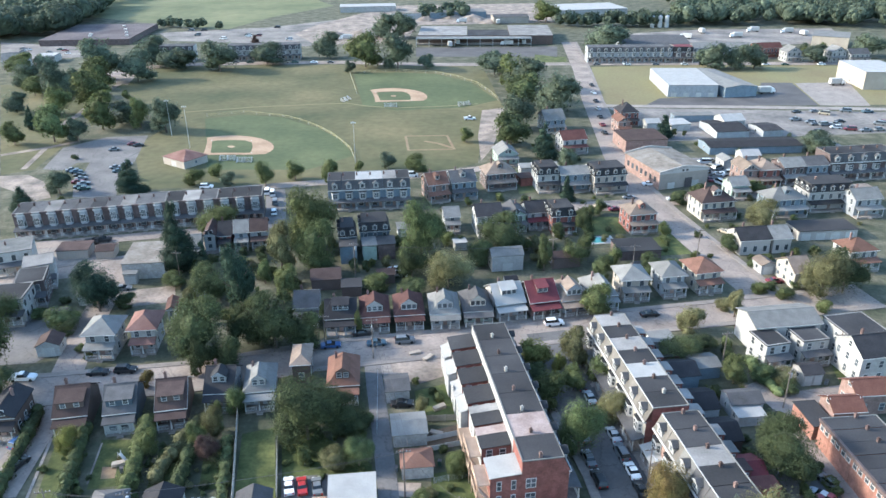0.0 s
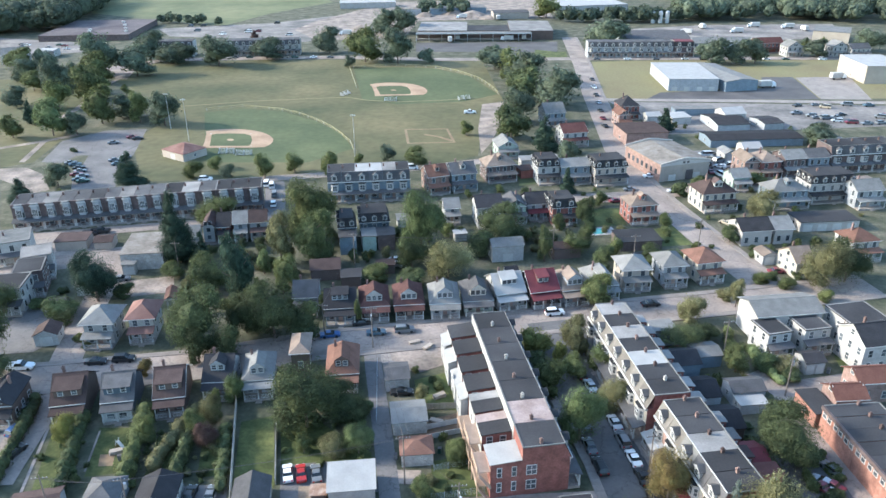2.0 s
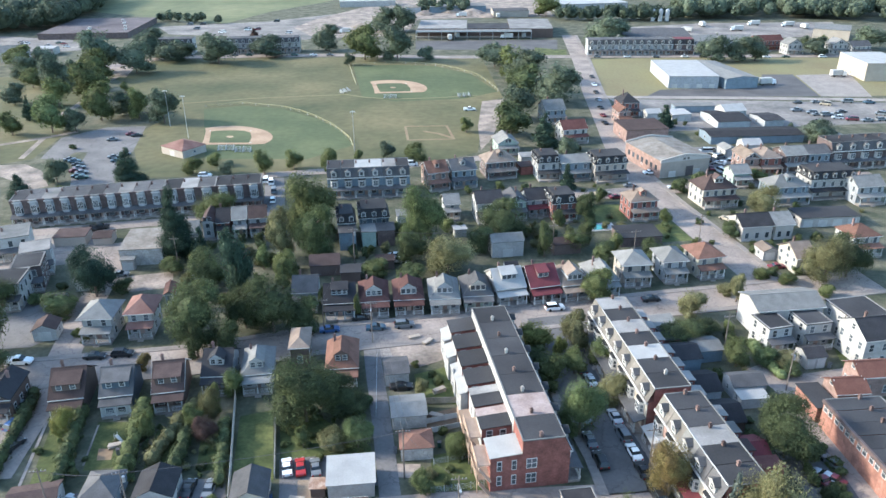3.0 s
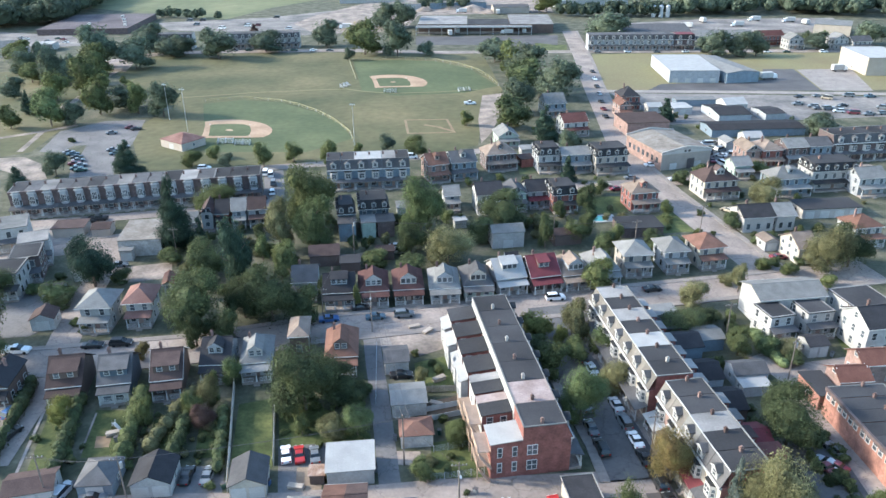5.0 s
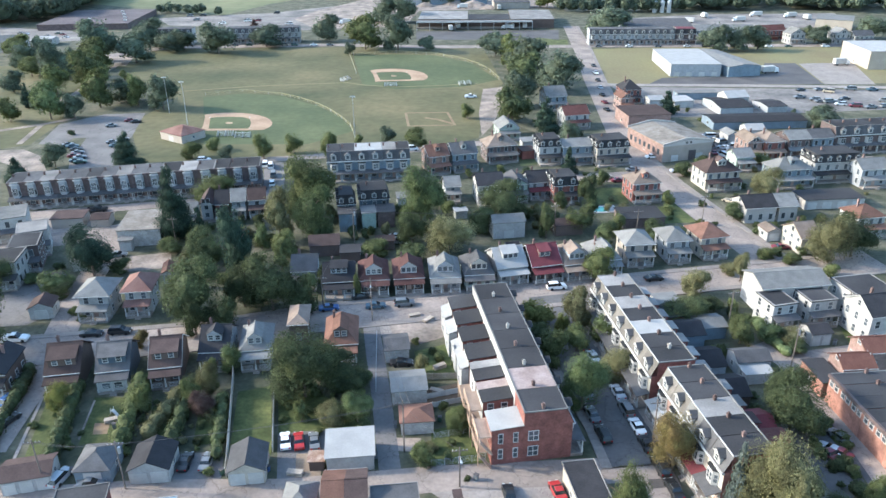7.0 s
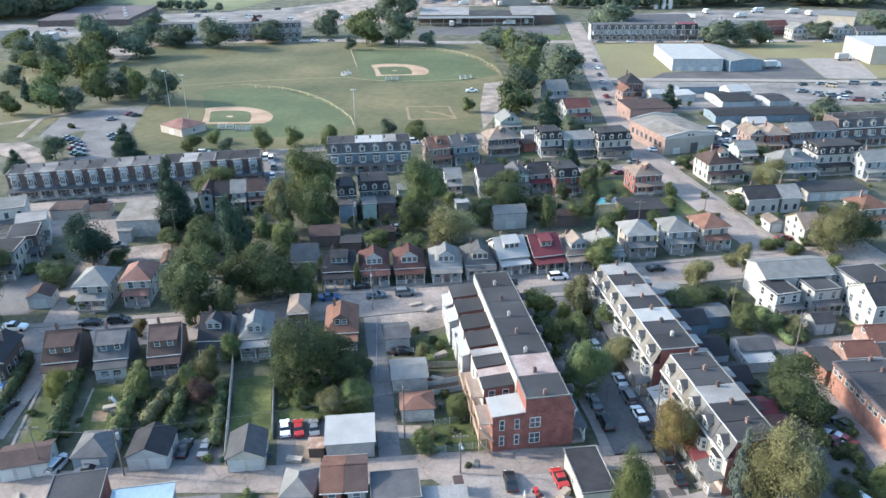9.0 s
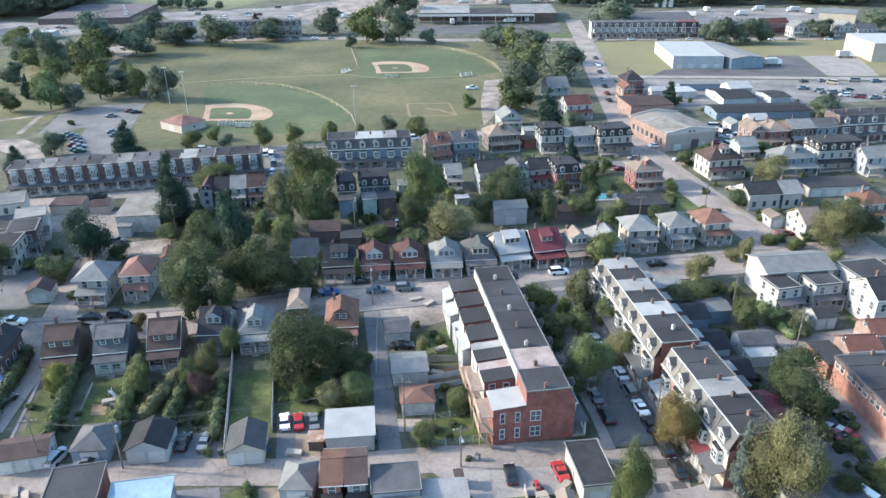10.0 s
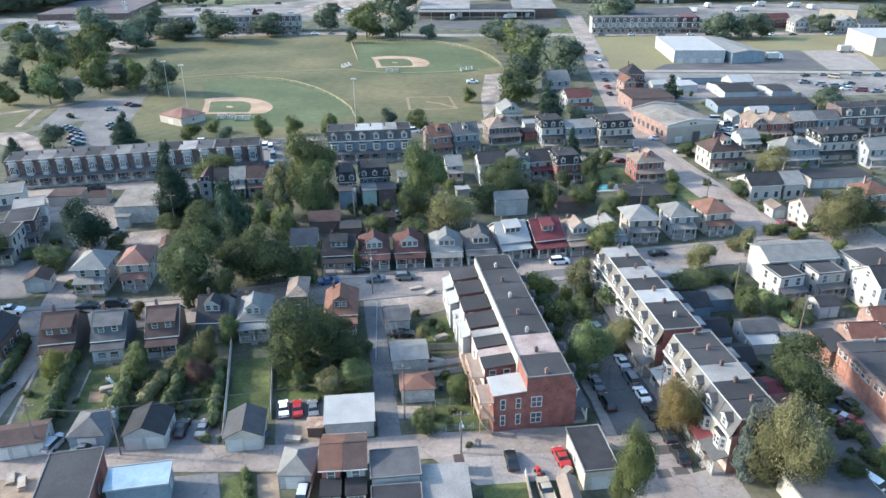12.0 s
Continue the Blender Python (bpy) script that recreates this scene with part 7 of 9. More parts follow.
house(45.3, 274.3, 13.0, 10.3, 9.0, 5.4, roof='gx', top='red', wall='white')
house(19.8, 261.1, 9.3, 8.0, 10.0, 4.2, roof='gy', top='pale', wall='green', storeys=1)
garage(27.1, 249.8, 6.8, 14.3, 5.0, 3, roof='shed', top='pale', wall='white', doors=0, pitch=0.05)
garage(26.1, 239.0, 13.2, 5.2, 6.0, 3, roof='flat', top='brown', wall='brick', doors=0)

# ---- parked cars ----
car(26.9, 123.9, 8.7, 'black', 'sedan')
car(28.1, 119.7, 8.7, 'silver', 'sedan')
car(30.4, 108.5, 8.7, 'silver', 'sedan')
car(30.8, 103.7, 8.7, 'grey', 'suv')
car(31.6, 99.0, 8.7, 'white', 'sedan')
car(32.0, 94.6, 8.7, 'black', 'sedan')
car(32.9, 89.3, 8.7, 'black', 'suv')
car(33.6, 84.6, 8.7, 'black', 'sedan')
car(24.8, 102.2, 8.7, 'grey', 'sedan')
car(25.6, 97.0, 8.7, 'black', 'suv')
car(25.0, 108.5, 8.7, 'grey', 'sedan')
car(25.1, 148.0, -81, 'white', 'suv')
car(9.3, 83.7, 5, 'black', 'sedan')
car(16.5, 84.3, 12, 'red', 'sedan')
car(38.3, 91.8, 95, 'black', 'van')
car(-25.8, 96.0, 13, 'white', 'sedan')
car(-23.6, 96.0, 13, 'red', 'sedan')
car(-21.1, 95.9, 13, 'grey', 'sedan')
car(-85.6, 127.5, -86, 'white', 'pickup')
car(-71.1, 129.3, -86, 'black', 'sedan')
car(-65.7, 130.1, -86, 'black', 'suv')
car(-24.6, 139.1, -81, 'blue', 'sedan')
car(-14.7, 139.9, -81, 'teal', 'sedan')
car(-8.6, 140.9, -81, 'grey', 'suv')
car(-77.7, 113.6, -20, 'grey', 'sedan')
car(-75.9, 107.5, -20, 'blue', 'suv')
car(-73.5, 101.6, -20, 'black', 'sedan')
car(-58.3, 87.8, -12, 'silver', 'suv')
car(-53.0, 86.5, -84, 'grey', 'sedan')
car(-40.4, 91.2, 0, 'black', 'sedan')
car(-37.1, 91.2, 0, 'grey', 'sedan')
car(-19.5, 77.7, 0, 'silver', 'suv')
car(-8.1, 118.2, -85, 'black', 'sedan')
car(-9.6, 123.1, -85, 'grey', 'sedan')
car(63.4, 96.2, 20, 'grey', 'sedan')
car(59.8, 92.4, 20, 'maroon', 'sedan')
car(-104.2, 192.7, -80, 'black', 'pickup', near=False)
car(-99.9, 194.3, -80, 'black', 'suv', near=False)
car(-100.3, 168.8, -80, 'silver', 'sedan')
car(-80.3, 166.4, -80, 'grey', 'sedan')
car(56.8, 119.4, 80, 'grey', 'sedan')
car(57.4, 79.1, 30, 'white', 'van')
car(-18.2, 144.2, -81, 'black', 'sedan')
car(47.8, 151.8, -81, 'black', 'sedan')
car(67.6, 145.2, -81, 'grey', 'sedan')
car(-80.2, 239.9, -85, 'white', 'suv', near=False)
car(-58.4, 234.4, 5, 'white', 'van', near=False)
car(-11.2, 250.1, -85, 'white', 'van', near=False)
car(95.2, 193.7, 30, 'grey', 'sedan', near=False)
car(83.6, 168.3, -85, 'maroon', 'sedan')
car(-11.4, 173.2, 80, 'white', 'suv', near=False)
car(-12.8, 176.2, 80, 'silver', 'sedan', near=False)
car(50.1, 219.8, -80, 'tan', 'pickup', near=False)
car(53.6, 217.4, -80, 'maroon', 'sedan', near=False)
car(-97.6, 196.0, -78, 'black', 'pickup', near=False)
car(-52.6, 216.4, 12, 'white', 'suv', near=False)
car(-53.9, 224.6, 12, 'grey', 'van', near=False)
car(-56.4, 232.6, 12, 'white', 'van', near=False)
car(12.0, 325.3, -85, 'white', 'pickup', near=False)
car(60.3, 227.5, -85, 'grey', 'sedan', near=False)
car(74.0, 225.5, -85, 'silver', 'sedan', near=False)
car(69.6, 239.5, -85, 'white', 'sedan', near=False)
car(81.7, 199.4, 40, 'tan', 'sedan', near=False)
car(98.4, 255.8, -60, 'grey', 'van', near=False)
car(94.0, 241.0, 20, 'silver', 'van', near=False)
car(102.2, 252.8, -60, 'grey', 'suv', near=False)
car(91.7, 248.4, -60, 'grey', 'van', near=False)
car(95.8, 262.8, 90, 'silver', 'van', near=False)
car(96.8, 249.7, 45, 'silver', 'sedan', near=False)
car(100.3, 250.0, 90, 'silver', 'van', near=False)
car(92.8, 252.7, 20, 'black', 'suv', near=False)
car(98.8, 264.5, -60, 'tan', 'sedan', near=False)
car(95.8, 257.8, 45, 'tan', 'suv', near=False)
car(91.6, 244.3, 0, 'maroon', 'sedan', near=False)
car(170.8, 330.2, 60, 'tan', 'van', near=False)
car(167.3, 312.3, 60, 'grey', 'pickup', near=False)
car(153.6, 320.3, 95, 'grey', 'pickup', near=False)
car(181.8, 303.9, -80, 'grey', 'suv', near=False)
car(191.6, 332.9, -80, 'teal', 'pickup', near=False)
car(182.5, 334.4, 80, 'grey', 'van', near=False)
car(168.3, 334.5, -80, 'grey', 'sedan', near=False)
car(186.3, 312.6, 60, 'grey', 'van', near=False)
car(188.9, 315.0, 80, 'maroon', 'suv', near=False)
car(158.3, 316.0, 80, 'grey', 'suv', near=False)
car(175.3, 302.7, 95, 'grey', 'pickup', near=False)
car(170.0, 304.7, 80, 'maroon', 'van', near=False)
car(159.0, 313.1, -80, 'grey', 'sedan', near=False)
car(165.3, 307.6, 80, 'silver', 'suv', near=False)
car(159.7, 333.5, 110, 'black', 'sedan', near=False)
car(171.6, 317.2, 95, 'black', 'sedan', near=False)
car(162.6, 312.0, -80, 'grey', 'van', near=False)
car(154.2, 301.0, 110, 'black', 'suv', near=False)
car(-160.6, 458.8, -87.13582871189595, 'grey', 'sedan', near=False)
car(-151.3, 458.5, -89.82815377791897, 'grey', 'suv', near=False)
car(-141.7, 458.1, -89.82624263695101, 'grey', 'sedan', near=False)
car(-133.5, 457.9, -88.01539359211792, 'green', 'suv', near=False)
car(-124.1, 457.5, -87.22350715344271, 'grey', 'sedan', near=False)
car(-115.5, 457.2, -87.85665046363799, 'green', 'sedan', near=False)
car(-104.0, 456.9, -89.1022361688061, 'grey', 'sedan', near=False)
car(-94.2, 456.5, -88.50305721256699, 'tan', 'suv', near=False)
car(-88.3, 456.3, -87.23777845134896, 'green', 'suv', near=False)
car(-76.9, 455.9, -87.06505929474861, 'white', 'sedan', near=False)
car(-67.1, 455.6, -87.13367196902927, 'grey', 'sedan', near=False)
car(90.3, 444.4, -90, 'grey', 'sedan', near=False)
car(108.0, 443.8, -90, 'white', 'sedan', near=False)
car(124.6, 443.2, -90, 'grey', 'sedan', near=False)
car(141.4, 442.7, -90, 'white', 'sedan', near=False)
car(151.9, 442.3, -90, 'black', 'suv', near=False)
car(172.8, 441.6, -90, 'silver', 'suv', near=False)
car(188.2, 441.1, -90, 'white', 'sedan', near=False)
car(199.2, 440.7, -90, 'green', 'sedan', near=False)
car(220.1, 440.0, -90, 'white', 'suv', near=False)
car(235.2, 439.5, -90, 'grey', 'sedan', near=False)
car(-134.2, 258.5, -70, 'grey', 'sedan', near=False)
car(-131.8, 256.6, -70, 'teal', 'sedan', near=False)
car(-128.7, 252.8, -70, 'black', 'sedan', near=False)
car(-126.7, 249.2, -70, 'grey', 'sedan', near=False)
car(-126.4, 245.7, -70, 'maroon', 'sedan', near=False)
car(-123.6, 243.9, -70, 'grey', 'sedan', near=False)
car(-123.4, 240.6, -70, 'teal', 'sedan', near=False)
car(-121.3, 238.9, -70, 'green', 'sedan', near=False)
car(-116.9, 264.7, -70, 'grey', 'sedan', near=False)
car(-116.6, 256.9, -70, 'teal', 'sedan', near=False)
car(-121.0, 288.5, -70, 'black', 'sedan', near=False)
car(-128.5, 283.0, -70, 'grey', 'sedan', near=False)
car(-124.0, 290.5, -70, 'maroon', 'sedan', near=False)
car(-119.4, 261.2, -70, 'grey', 'sedan', near=False)
car(77.5, 389.7, 187, 'black', 'sedan', near=False)
car(75.4, 372.1, 187, 'white', 'sedan', near=False)
car(73.4, 355.8, 187, 'black', 'sedan', near=False)
car(71.6, 340.8, 7, 'silver', 'sedan', near=False)
car(69.9, 326.9, 7, 'black', 'sedan', near=False)
car(68.4, 313.9, 8, 'maroon', 'sedan', near=False)
car(66.9, 301.9, 8, 'black', 'sedan', near=False)
car(-273.8, 499.3, 90, 'grey', 'sedan', near=False)
car(-251.9, 504.8, 90, 'green', 'sedan', near=False)
car(-254.7, 495.6, 80, 'grey', 'sedan', near=False)
car(-242.9, 481.7, 90, 'silver', 'sedan', near=False)
car(-240.5, 490.1, 80, 'silver', 'sedan', near=False)
car(-247.3, 501.8, 80, 'maroon', 'sedan', near=False)
car(-272.8, 504.3, 80, 'silver', 'sedan', near=False)
car(-278.6, 508.6, 80, 'grey', 'sedan', near=False)
car(-270.8, 487.1, 80, 'black', 'sedan', near=False)
car(-154.8, 543.8, 80, 'white', 'van', near=False)
car(-139.2, 554.1, 90, 'white', 'van', near=False)
car(-189.0, 582.2, 90, 'grey', 'van', near=False)
car(-177.8, 561.3, 90, 'grey', 'van', near=False)
car(-179.3, 582.7, 90, 'black', 'van', near=False)
car(-126.5, 594.8, 90, 'black', 'van', near=False)
car(-132.3, 555.9, 90, 'maroon', 'van', near=False)
car(-140.5, 558.6, 90, 'black', 'van', near=False)
car(-107.1, 539.0, 80, 'silver', 'van', near=False)
# trees and shrubs of the park and the far streets
tree(-60.4, 241.4, 9.1, 6.7, 'oak', 'round', 'near', 0.07)
tree(-51.4, 247.6, 7.3, 6.7, 'oak', 'round', 'near', 0.07)
tree(-38.8, 244.0, 9.2, 6.2, 'oak', 'round', 'near', 0.07)
tree(-30.0, 255.8, 4.5, 3.5, 'oak', 'round', 'near', 0.07)
tree(-19.7, 258.0, 6.9, 6.3, 'hazed', 'round', 'near', 0.07)
tree(-9.7, 253.9, 7.0, 9.1, 'oak', 'round', 'near', 0.07)
tree(9.6, 290.9, 6.5, 5.8, 'oak', 'round', 'far', 0.07)
tree(-80.2, 251.7, 5.0, 5.7, 'oak', 'round', 'near', 0.07)
tree(-73.6, 242.8, 5.0, 5.6, 'hazed', 'round', 'near', 0.07)
tree(-85.1, 243.1, 6.2, 7.6, 'oak', 'round', 'near', 0.07)
tree(-127.8, 235.2, 8.9, 8.5, 'hazed', 'round', 'near', 0.07)
tree(92.3, 200.6, 9.8, 10.8, 'olive', 'round', 'near', 0.07)
tree(82.2, 226.6, 5.2, 5.7, 'dark', 'round', 'near', 0.07)
tree(63.3, 197.0, 4.7, 4.0, 'oak', 'round', 'near', 0.07)
tree(67.2, 151.0, 7.4, 3.8, 'olive', 'tall', 'near', 0.1)
tree(53.8, 174.7, 5.4, 6.7, 'dark', 'round', 'near', 0.07)
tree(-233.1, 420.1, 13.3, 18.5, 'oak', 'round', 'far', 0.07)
tree(-192.8, 371.9, 17.1, 13.6, 'hazed', 'round', 'far', 0.07)
tree(-185.3, 372.7, 14.6, 13.0, 'hazed', 'round', 'far', 0.07)
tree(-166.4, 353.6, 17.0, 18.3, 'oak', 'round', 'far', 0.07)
tree(-183.4, 408.3, 23.8, 20.9, 'hazed', 'round', 'far', 0.07)
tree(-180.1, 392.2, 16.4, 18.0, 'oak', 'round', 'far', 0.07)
tree(-165.0, 408.1, 16.9, 21.5, 'hazed', 'round', 'far', 0.07)
tree(-172.5, 451.1, 17.6, 20.1, 'hazed', 'round', 'far', 0.07)
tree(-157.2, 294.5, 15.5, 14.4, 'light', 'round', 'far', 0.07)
tree(-147.9, 295.3, 10.7, 9.1, 'hazed', 'round', 'far', 0.07)
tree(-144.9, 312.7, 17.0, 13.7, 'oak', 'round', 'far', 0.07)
tree(-135.4, 321.1, 11.2, 16.6, 'hazed', 'round', 'far', 0.07)
tree(-116.6, 308.3, 15.4, 14.0, 'hazed', 'round', 'far', 0.07)
tree(-197.0, 342.6, 10.3, 12.1, 'hazed', 'round', 'far', 0.07)
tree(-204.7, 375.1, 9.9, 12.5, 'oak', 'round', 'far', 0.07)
tree(-156.8, 441.8, 12.3, 20.0, 'hazed', 'round', 'far', 0.07)
tree(-127.3, 433.5, 17.8, 23.8, 'hazed', 'round', 'far', 0.07)
tree(-71.2, 472.9, 16.5, 18.4, 'hazed', 'round', 'far', 0.07)
tree(-25.5, 436.0, 21.5, 19.0, 'hazed', 'round', 'far', 0.05)
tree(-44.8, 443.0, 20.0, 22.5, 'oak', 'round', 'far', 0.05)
tree(-40.5, 545.0, 17.5, 20.0, 'hazed', 'round', 'far', 0.05)
tree(-27.0, 544.0, 18.7, 20.0, 'hazed', 'round', 'far', 0.05)
tree(-51.9, 426.6, 7.5, 7.0, 'hazed', 'round', 'far', 0.07)
tree(-9.4, 439.5, 8.4, 10.3, 'hazed', 'round', 'far', 0.07)
tree(28.8, 418.5, 13.0, 20.7, 'hazed', 'round', 'far', 0.07)
tree(41.5, 381.8, 17.0, 23.6, 'hazed', 'round', 'far', 0.07)
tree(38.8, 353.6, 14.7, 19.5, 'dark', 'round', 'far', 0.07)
tree(51.9, 336.5, 18.2, 22.7, 'hazed', 'round', 'far', 0.07)
tree(31.0, 308.3, 16.0, 16.0, 'hazed', 'round', 'far', 0.07)
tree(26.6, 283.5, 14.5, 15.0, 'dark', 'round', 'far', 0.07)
tree(43.9, 253.8, 9.6, 8.0, 'hazed', 'round', 'near', 0.07)
tree(103.8, 485.0, 18.0, 29.4, 'hazed', 'round', 'far', 0.07)
tree(153.5, 431.6, 15.0, 19.3, 'hazed', 'round', 'far', 0.07)
tree(167.4, 431.3, 14.4, 16.9, 'hazed', 'round', 'far', 0.07)
tree(177.4, 431.0, 13.8, 14.5, 'hazed', 'round', 'far', 0.07)
tree(141.8, 272.2, 8.2, 11.4, 'hazed', 'round', 'far', 0.07)
tree(219.4, 447.9, 10.5, 15.7, 'hazed', 'round', 'far', 0.07)
tree(257.8, 462.8, 14.5, 22.7, 'hazed', 'round', 'far', 0.07)
tree(120.3, 505.8, 7.2, 11.7, 'hazed', 'round', 'far', 0.07)
tree(82.2, 614.8, 17.1, 24.4, 'oak', 'round', 'far', 0.07)
tree(-176.0, 313.7, 10.9, 6.1, 'pine', 'cone', 'far', 0.03)
tree(37.5, 268.7, 14.5, 10.6, 'pine', 'cone', 'far', 0.03)
tree(89.6, 296.0, 10.1, 8.2, 'pine', 'cone', 'far', 0.03)
tree(-125.8, 516.5, 7.8, 8.0, 'plum', 'cone', 'far', 0.03)
tree(-131.1, 218.2, 9.3, 8.7, 'pine', 'cone', 'near', 0.03)
tree(-87.0, 148.5, 5.0, 8.1, 'light', 'round', 'near', 0.07)
tree(-66.3, 105.2, 5.9, 4.4, 'gold', 'round', 'near', 0.07)
tree(-41.9, 109.8, 6.7, 4.3, 'olive', 'round', 'near', 0.07)
tree(-51.6, 104.5, 6.1, 3.7, 'oak', 'round', 'near', 0.07)
tree(-44.0, 106.5, 5.6, 3.8, 'oak', 'round', 'near', 0.07)
tree(-41.1, 103.0, 5.3, 4.3, 'plum', 'round', 'near', 0.07)
tree(-18.8, 100.2, 4.9, 4.8, 'olive', 'round', 'near', 0.07)
tree(-24.0, 101.4, 4.4, 2.9, 'oak', 'round', 'near', 0.07)
tree(63.6, 125.6, 4.2, 5.0, 'light', 'round', 'near', 0.07)
tree(67.6, 124.4, 3.8, 5.2, 'olive', 'round', 'near', 0.07)
tree(67.5, 121.7, 2.7, 4.1, 'dark', 'round', 'near', 0.07)
tree(48.8, 132.5, 6.1, 9.5, 'dark', 'round', 'near', 0.07)
tree(23.1, 127.8, 5.9, 3.1, 'gold', 'round', 'near', 0.07)
tree(-4.3, 115.9, 4.2, 2.7, 'olive', 'round', 'near', 0.07)
tree(-3.6, 90.9, 4.0, 3.6, 'oak', 'round', 'near', 0.07)
tree(2.0, 99.2, 4.4, 4.3, 'oak', 'round', 'near', 0.07)
tree(34.5, 179.6, 6.0, 7.7, 'oak', 'round', 'near', 0.07)
tree(27.9, 183.0, 6.5, 5.4, 'dark', 'round', 'near', 0.07)
tree(52.4, 170.2, 4.2, 5.8, 'dark', 'round', 'near', 0.07)
tree(-27.4, 148.5, 6.4, 2.0, 'dark', 'round', 'near', 0.07)
tree(-19.0, 144.3, 6.3, 1.9, 'oak', 'round', 'near', 0.07)
tree(66.2, 154.9, 2.9, 4.7, 'olive', 'round', 'near', 0.07)
tree(-59.0, 148.0, 4.0, 3.9, 'oak', 'round', 'near', 0.07)
tree(-76.3, 158.2, 3.6, 5.4, 'dark', 'round', 'near', 0.07)
tree(-16.8, 165.8, 4.4, 7.2, 'oak', 'round', 'near', 0.07)
tree(-7.8, 161.3, 5.2, 8.4, 'dark', 'round', 'near', 0.07)
tree(-84.8, 146.1, 3.6, 5.4, 'dark', 'round', 'near', 0.07)
tree(55.6, 137.2, 3.9, 6.1, 'dark', 'round', 'near', 0.07)
tree(60.4, 79.5, 7.8, 3.7, 'oak', 'round', 'near', 0.07)
tree(53.9, 77.8, 6.2, 4.8, 'dark', 'round', 'near', 0.07)
shrub(-2.8, 90.7, 2.3, 3.2, 'dark')
tree(77.8, 163.0, 3.0, 4.9, 'oak', 'round', 'near', 0.07)
tree(82.6, 160.0, 3.0, 4.9, 'oak', 'round', 'near', 0.07)
tree(42.4, 210.4, 4.2, 6.1, 'dark', 'round', 'near', 0.07)
tree(40.6, 171.5, 6.9, 5.6, 'dark', 'round', 'near', 0.07)
tree(-63.0, 174.5, 6.0, 4.4, 'dark', 'round', 'near', 0.07)
tree(-67.8, 168.0, 4.0, 6.5, 'oak', 'round', 'near', 0.07)
tree(-48.3, 156.8, 5.5, 6.2, 'dark', 'round', 'near', 0.07)
tree(-8.1, 172.2, 9.1, 8.9, 'dark', 'round', 'near', 0.07)
tree(9.7, 179.5, 7.8, 7.7, 'dark', 'round', 'near', 0.07)
tree(59.9, 174.5, 3.7, 6.0, 'oak', 'round', 'near', 0.07)
tree(21.6, 161.8, 3.7, 2.8, 'dark', 'round', 'near', 0.07)

# ---- gardens of the alley plots ----
lawn([(-69.9, 107.8), (-65.3, 108.6), (-60.9, 92.3), (-66.3, 92.3)])
lawn([(-61.9, 108.6), (-55.2, 108.5), (-52.9, 97.0), (-59.2, 95.9)])
lawn([(-50.6, 105.9), (-47.6, 108.4), (-45.1, 99.5), (-49.2, 94.4)])
lawn([(-42.1, 103.4), (-38.0, 108.3), (-35.4, 96.4), (-40.6, 95.5)])
lawn([(-36.9, 110.0), (-31.3, 111.8), (-27.5, 93.1), (-34.3, 93.6)])
lawn([(-29.7, 110.0), (-22.8, 109.9), (-12.5, 101.5), (-12.1, 95.8), (-27.4, 98.3)])
lawn([(-58.9, 101.4), (-56.3, 101.4), (-55.7, 98.6), (-58.0, 98.4)], WORN, 'bare trodden garden earth')
lawn([(-27.5, 98.3), (-19.7, 99.4), (-19.0, 90.1), (-22.6, 86.9), (-25.5, 87.5)], DARK_ASPHALT, 'dark parking plot behind a garden')
lawn([(-23.6, 93.4), (-19.3, 93.6), (-19.0, 88.2), (-22.8, 87.6)], DIRT, 'bare tan earth round a rusty shed')
lawn([(-43.2, 93.6), (-35.2, 94.0), (-33.9, 87.0), (-41.8, 87.0)], DARK_ASPHALT, 'gravel parking plot beside a garage')
lawn([(-15.1, 139.0), (-0.8, 141.4), (-0.4, 127.9), (-13.6, 128.7)], CONCRETE, 'pale paved corner lot')
lawn([(-5.9, 122.8), (0.3, 125.3), (2.3, 112.9), (-5.1, 114.8)])
lawn([(-8.8, 97.2), (-4.0, 97.0), (-3.9, 93.6), (-8.6, 94.0)], GRAVEL, 'sunlit patch of pale rubble beside a small garage')
lawn([(-2.3, 99.1), (5.2, 101.0), (5.8, 90.9), (-2.2, 90.7)])
lawn([(-4.9, 109.7), (2.6, 112.3), (3.1, 107.0), (-4.3, 104.9)], SOIL, 'vegetable beds of dark soil')
lawn([(59.5, 195.7), (65.9, 199.3), (67.9, 185.3), (58.5, 184.2)])
lawn([(44.4, 211.6), (53.4, 212.3), (53.0, 199.0), (42.3, 198.4)])
lawn([(80.2, 130.5), (87.1, 135.2), (86.9, 124.2), (78.8, 123.3)])
lawn([(-31.3, 80.4), (-27.4, 82.3), (-25.2, 75.0), (-30.1, 75.1)])
lawn([(-26.8, 81.5), (-23.9, 81.7), (-22.1, 75.0), (-25.1, 75.0)], DIRT, 'bare reddish earth drive')
lawn([(4.8, 79.9), (11.0, 80.5), (10.9, 74.8), (5.2, 74.8)])
lawn([(-3.8, 86.1), (17.6, 88.1), (17.4, 80.3), (4.2, 79.1)], CONCRETE, 'cracked concrete yard behind the alley')
lawn([(37.4, 79.9), (40.0, 81.3), (40.0, 77.5), (37.7, 76.7)])
lawn([(34.4, 81.3), (40.3, 83.1), (41.2, 74.1), (33.9, 74.1)], CONCRETE, 'worn tan paved forecourt')
lawn([(-63.3, 81.8), (-57.9, 82.3), (-54.5, 75.2), (-59.8, 75.3)], DIRT, 'sandy bare yard')
lawn([(25.9, 256.2), (32.1, 258.1), (30.7, 234.3), (25.0, 232.0)], MOWN)
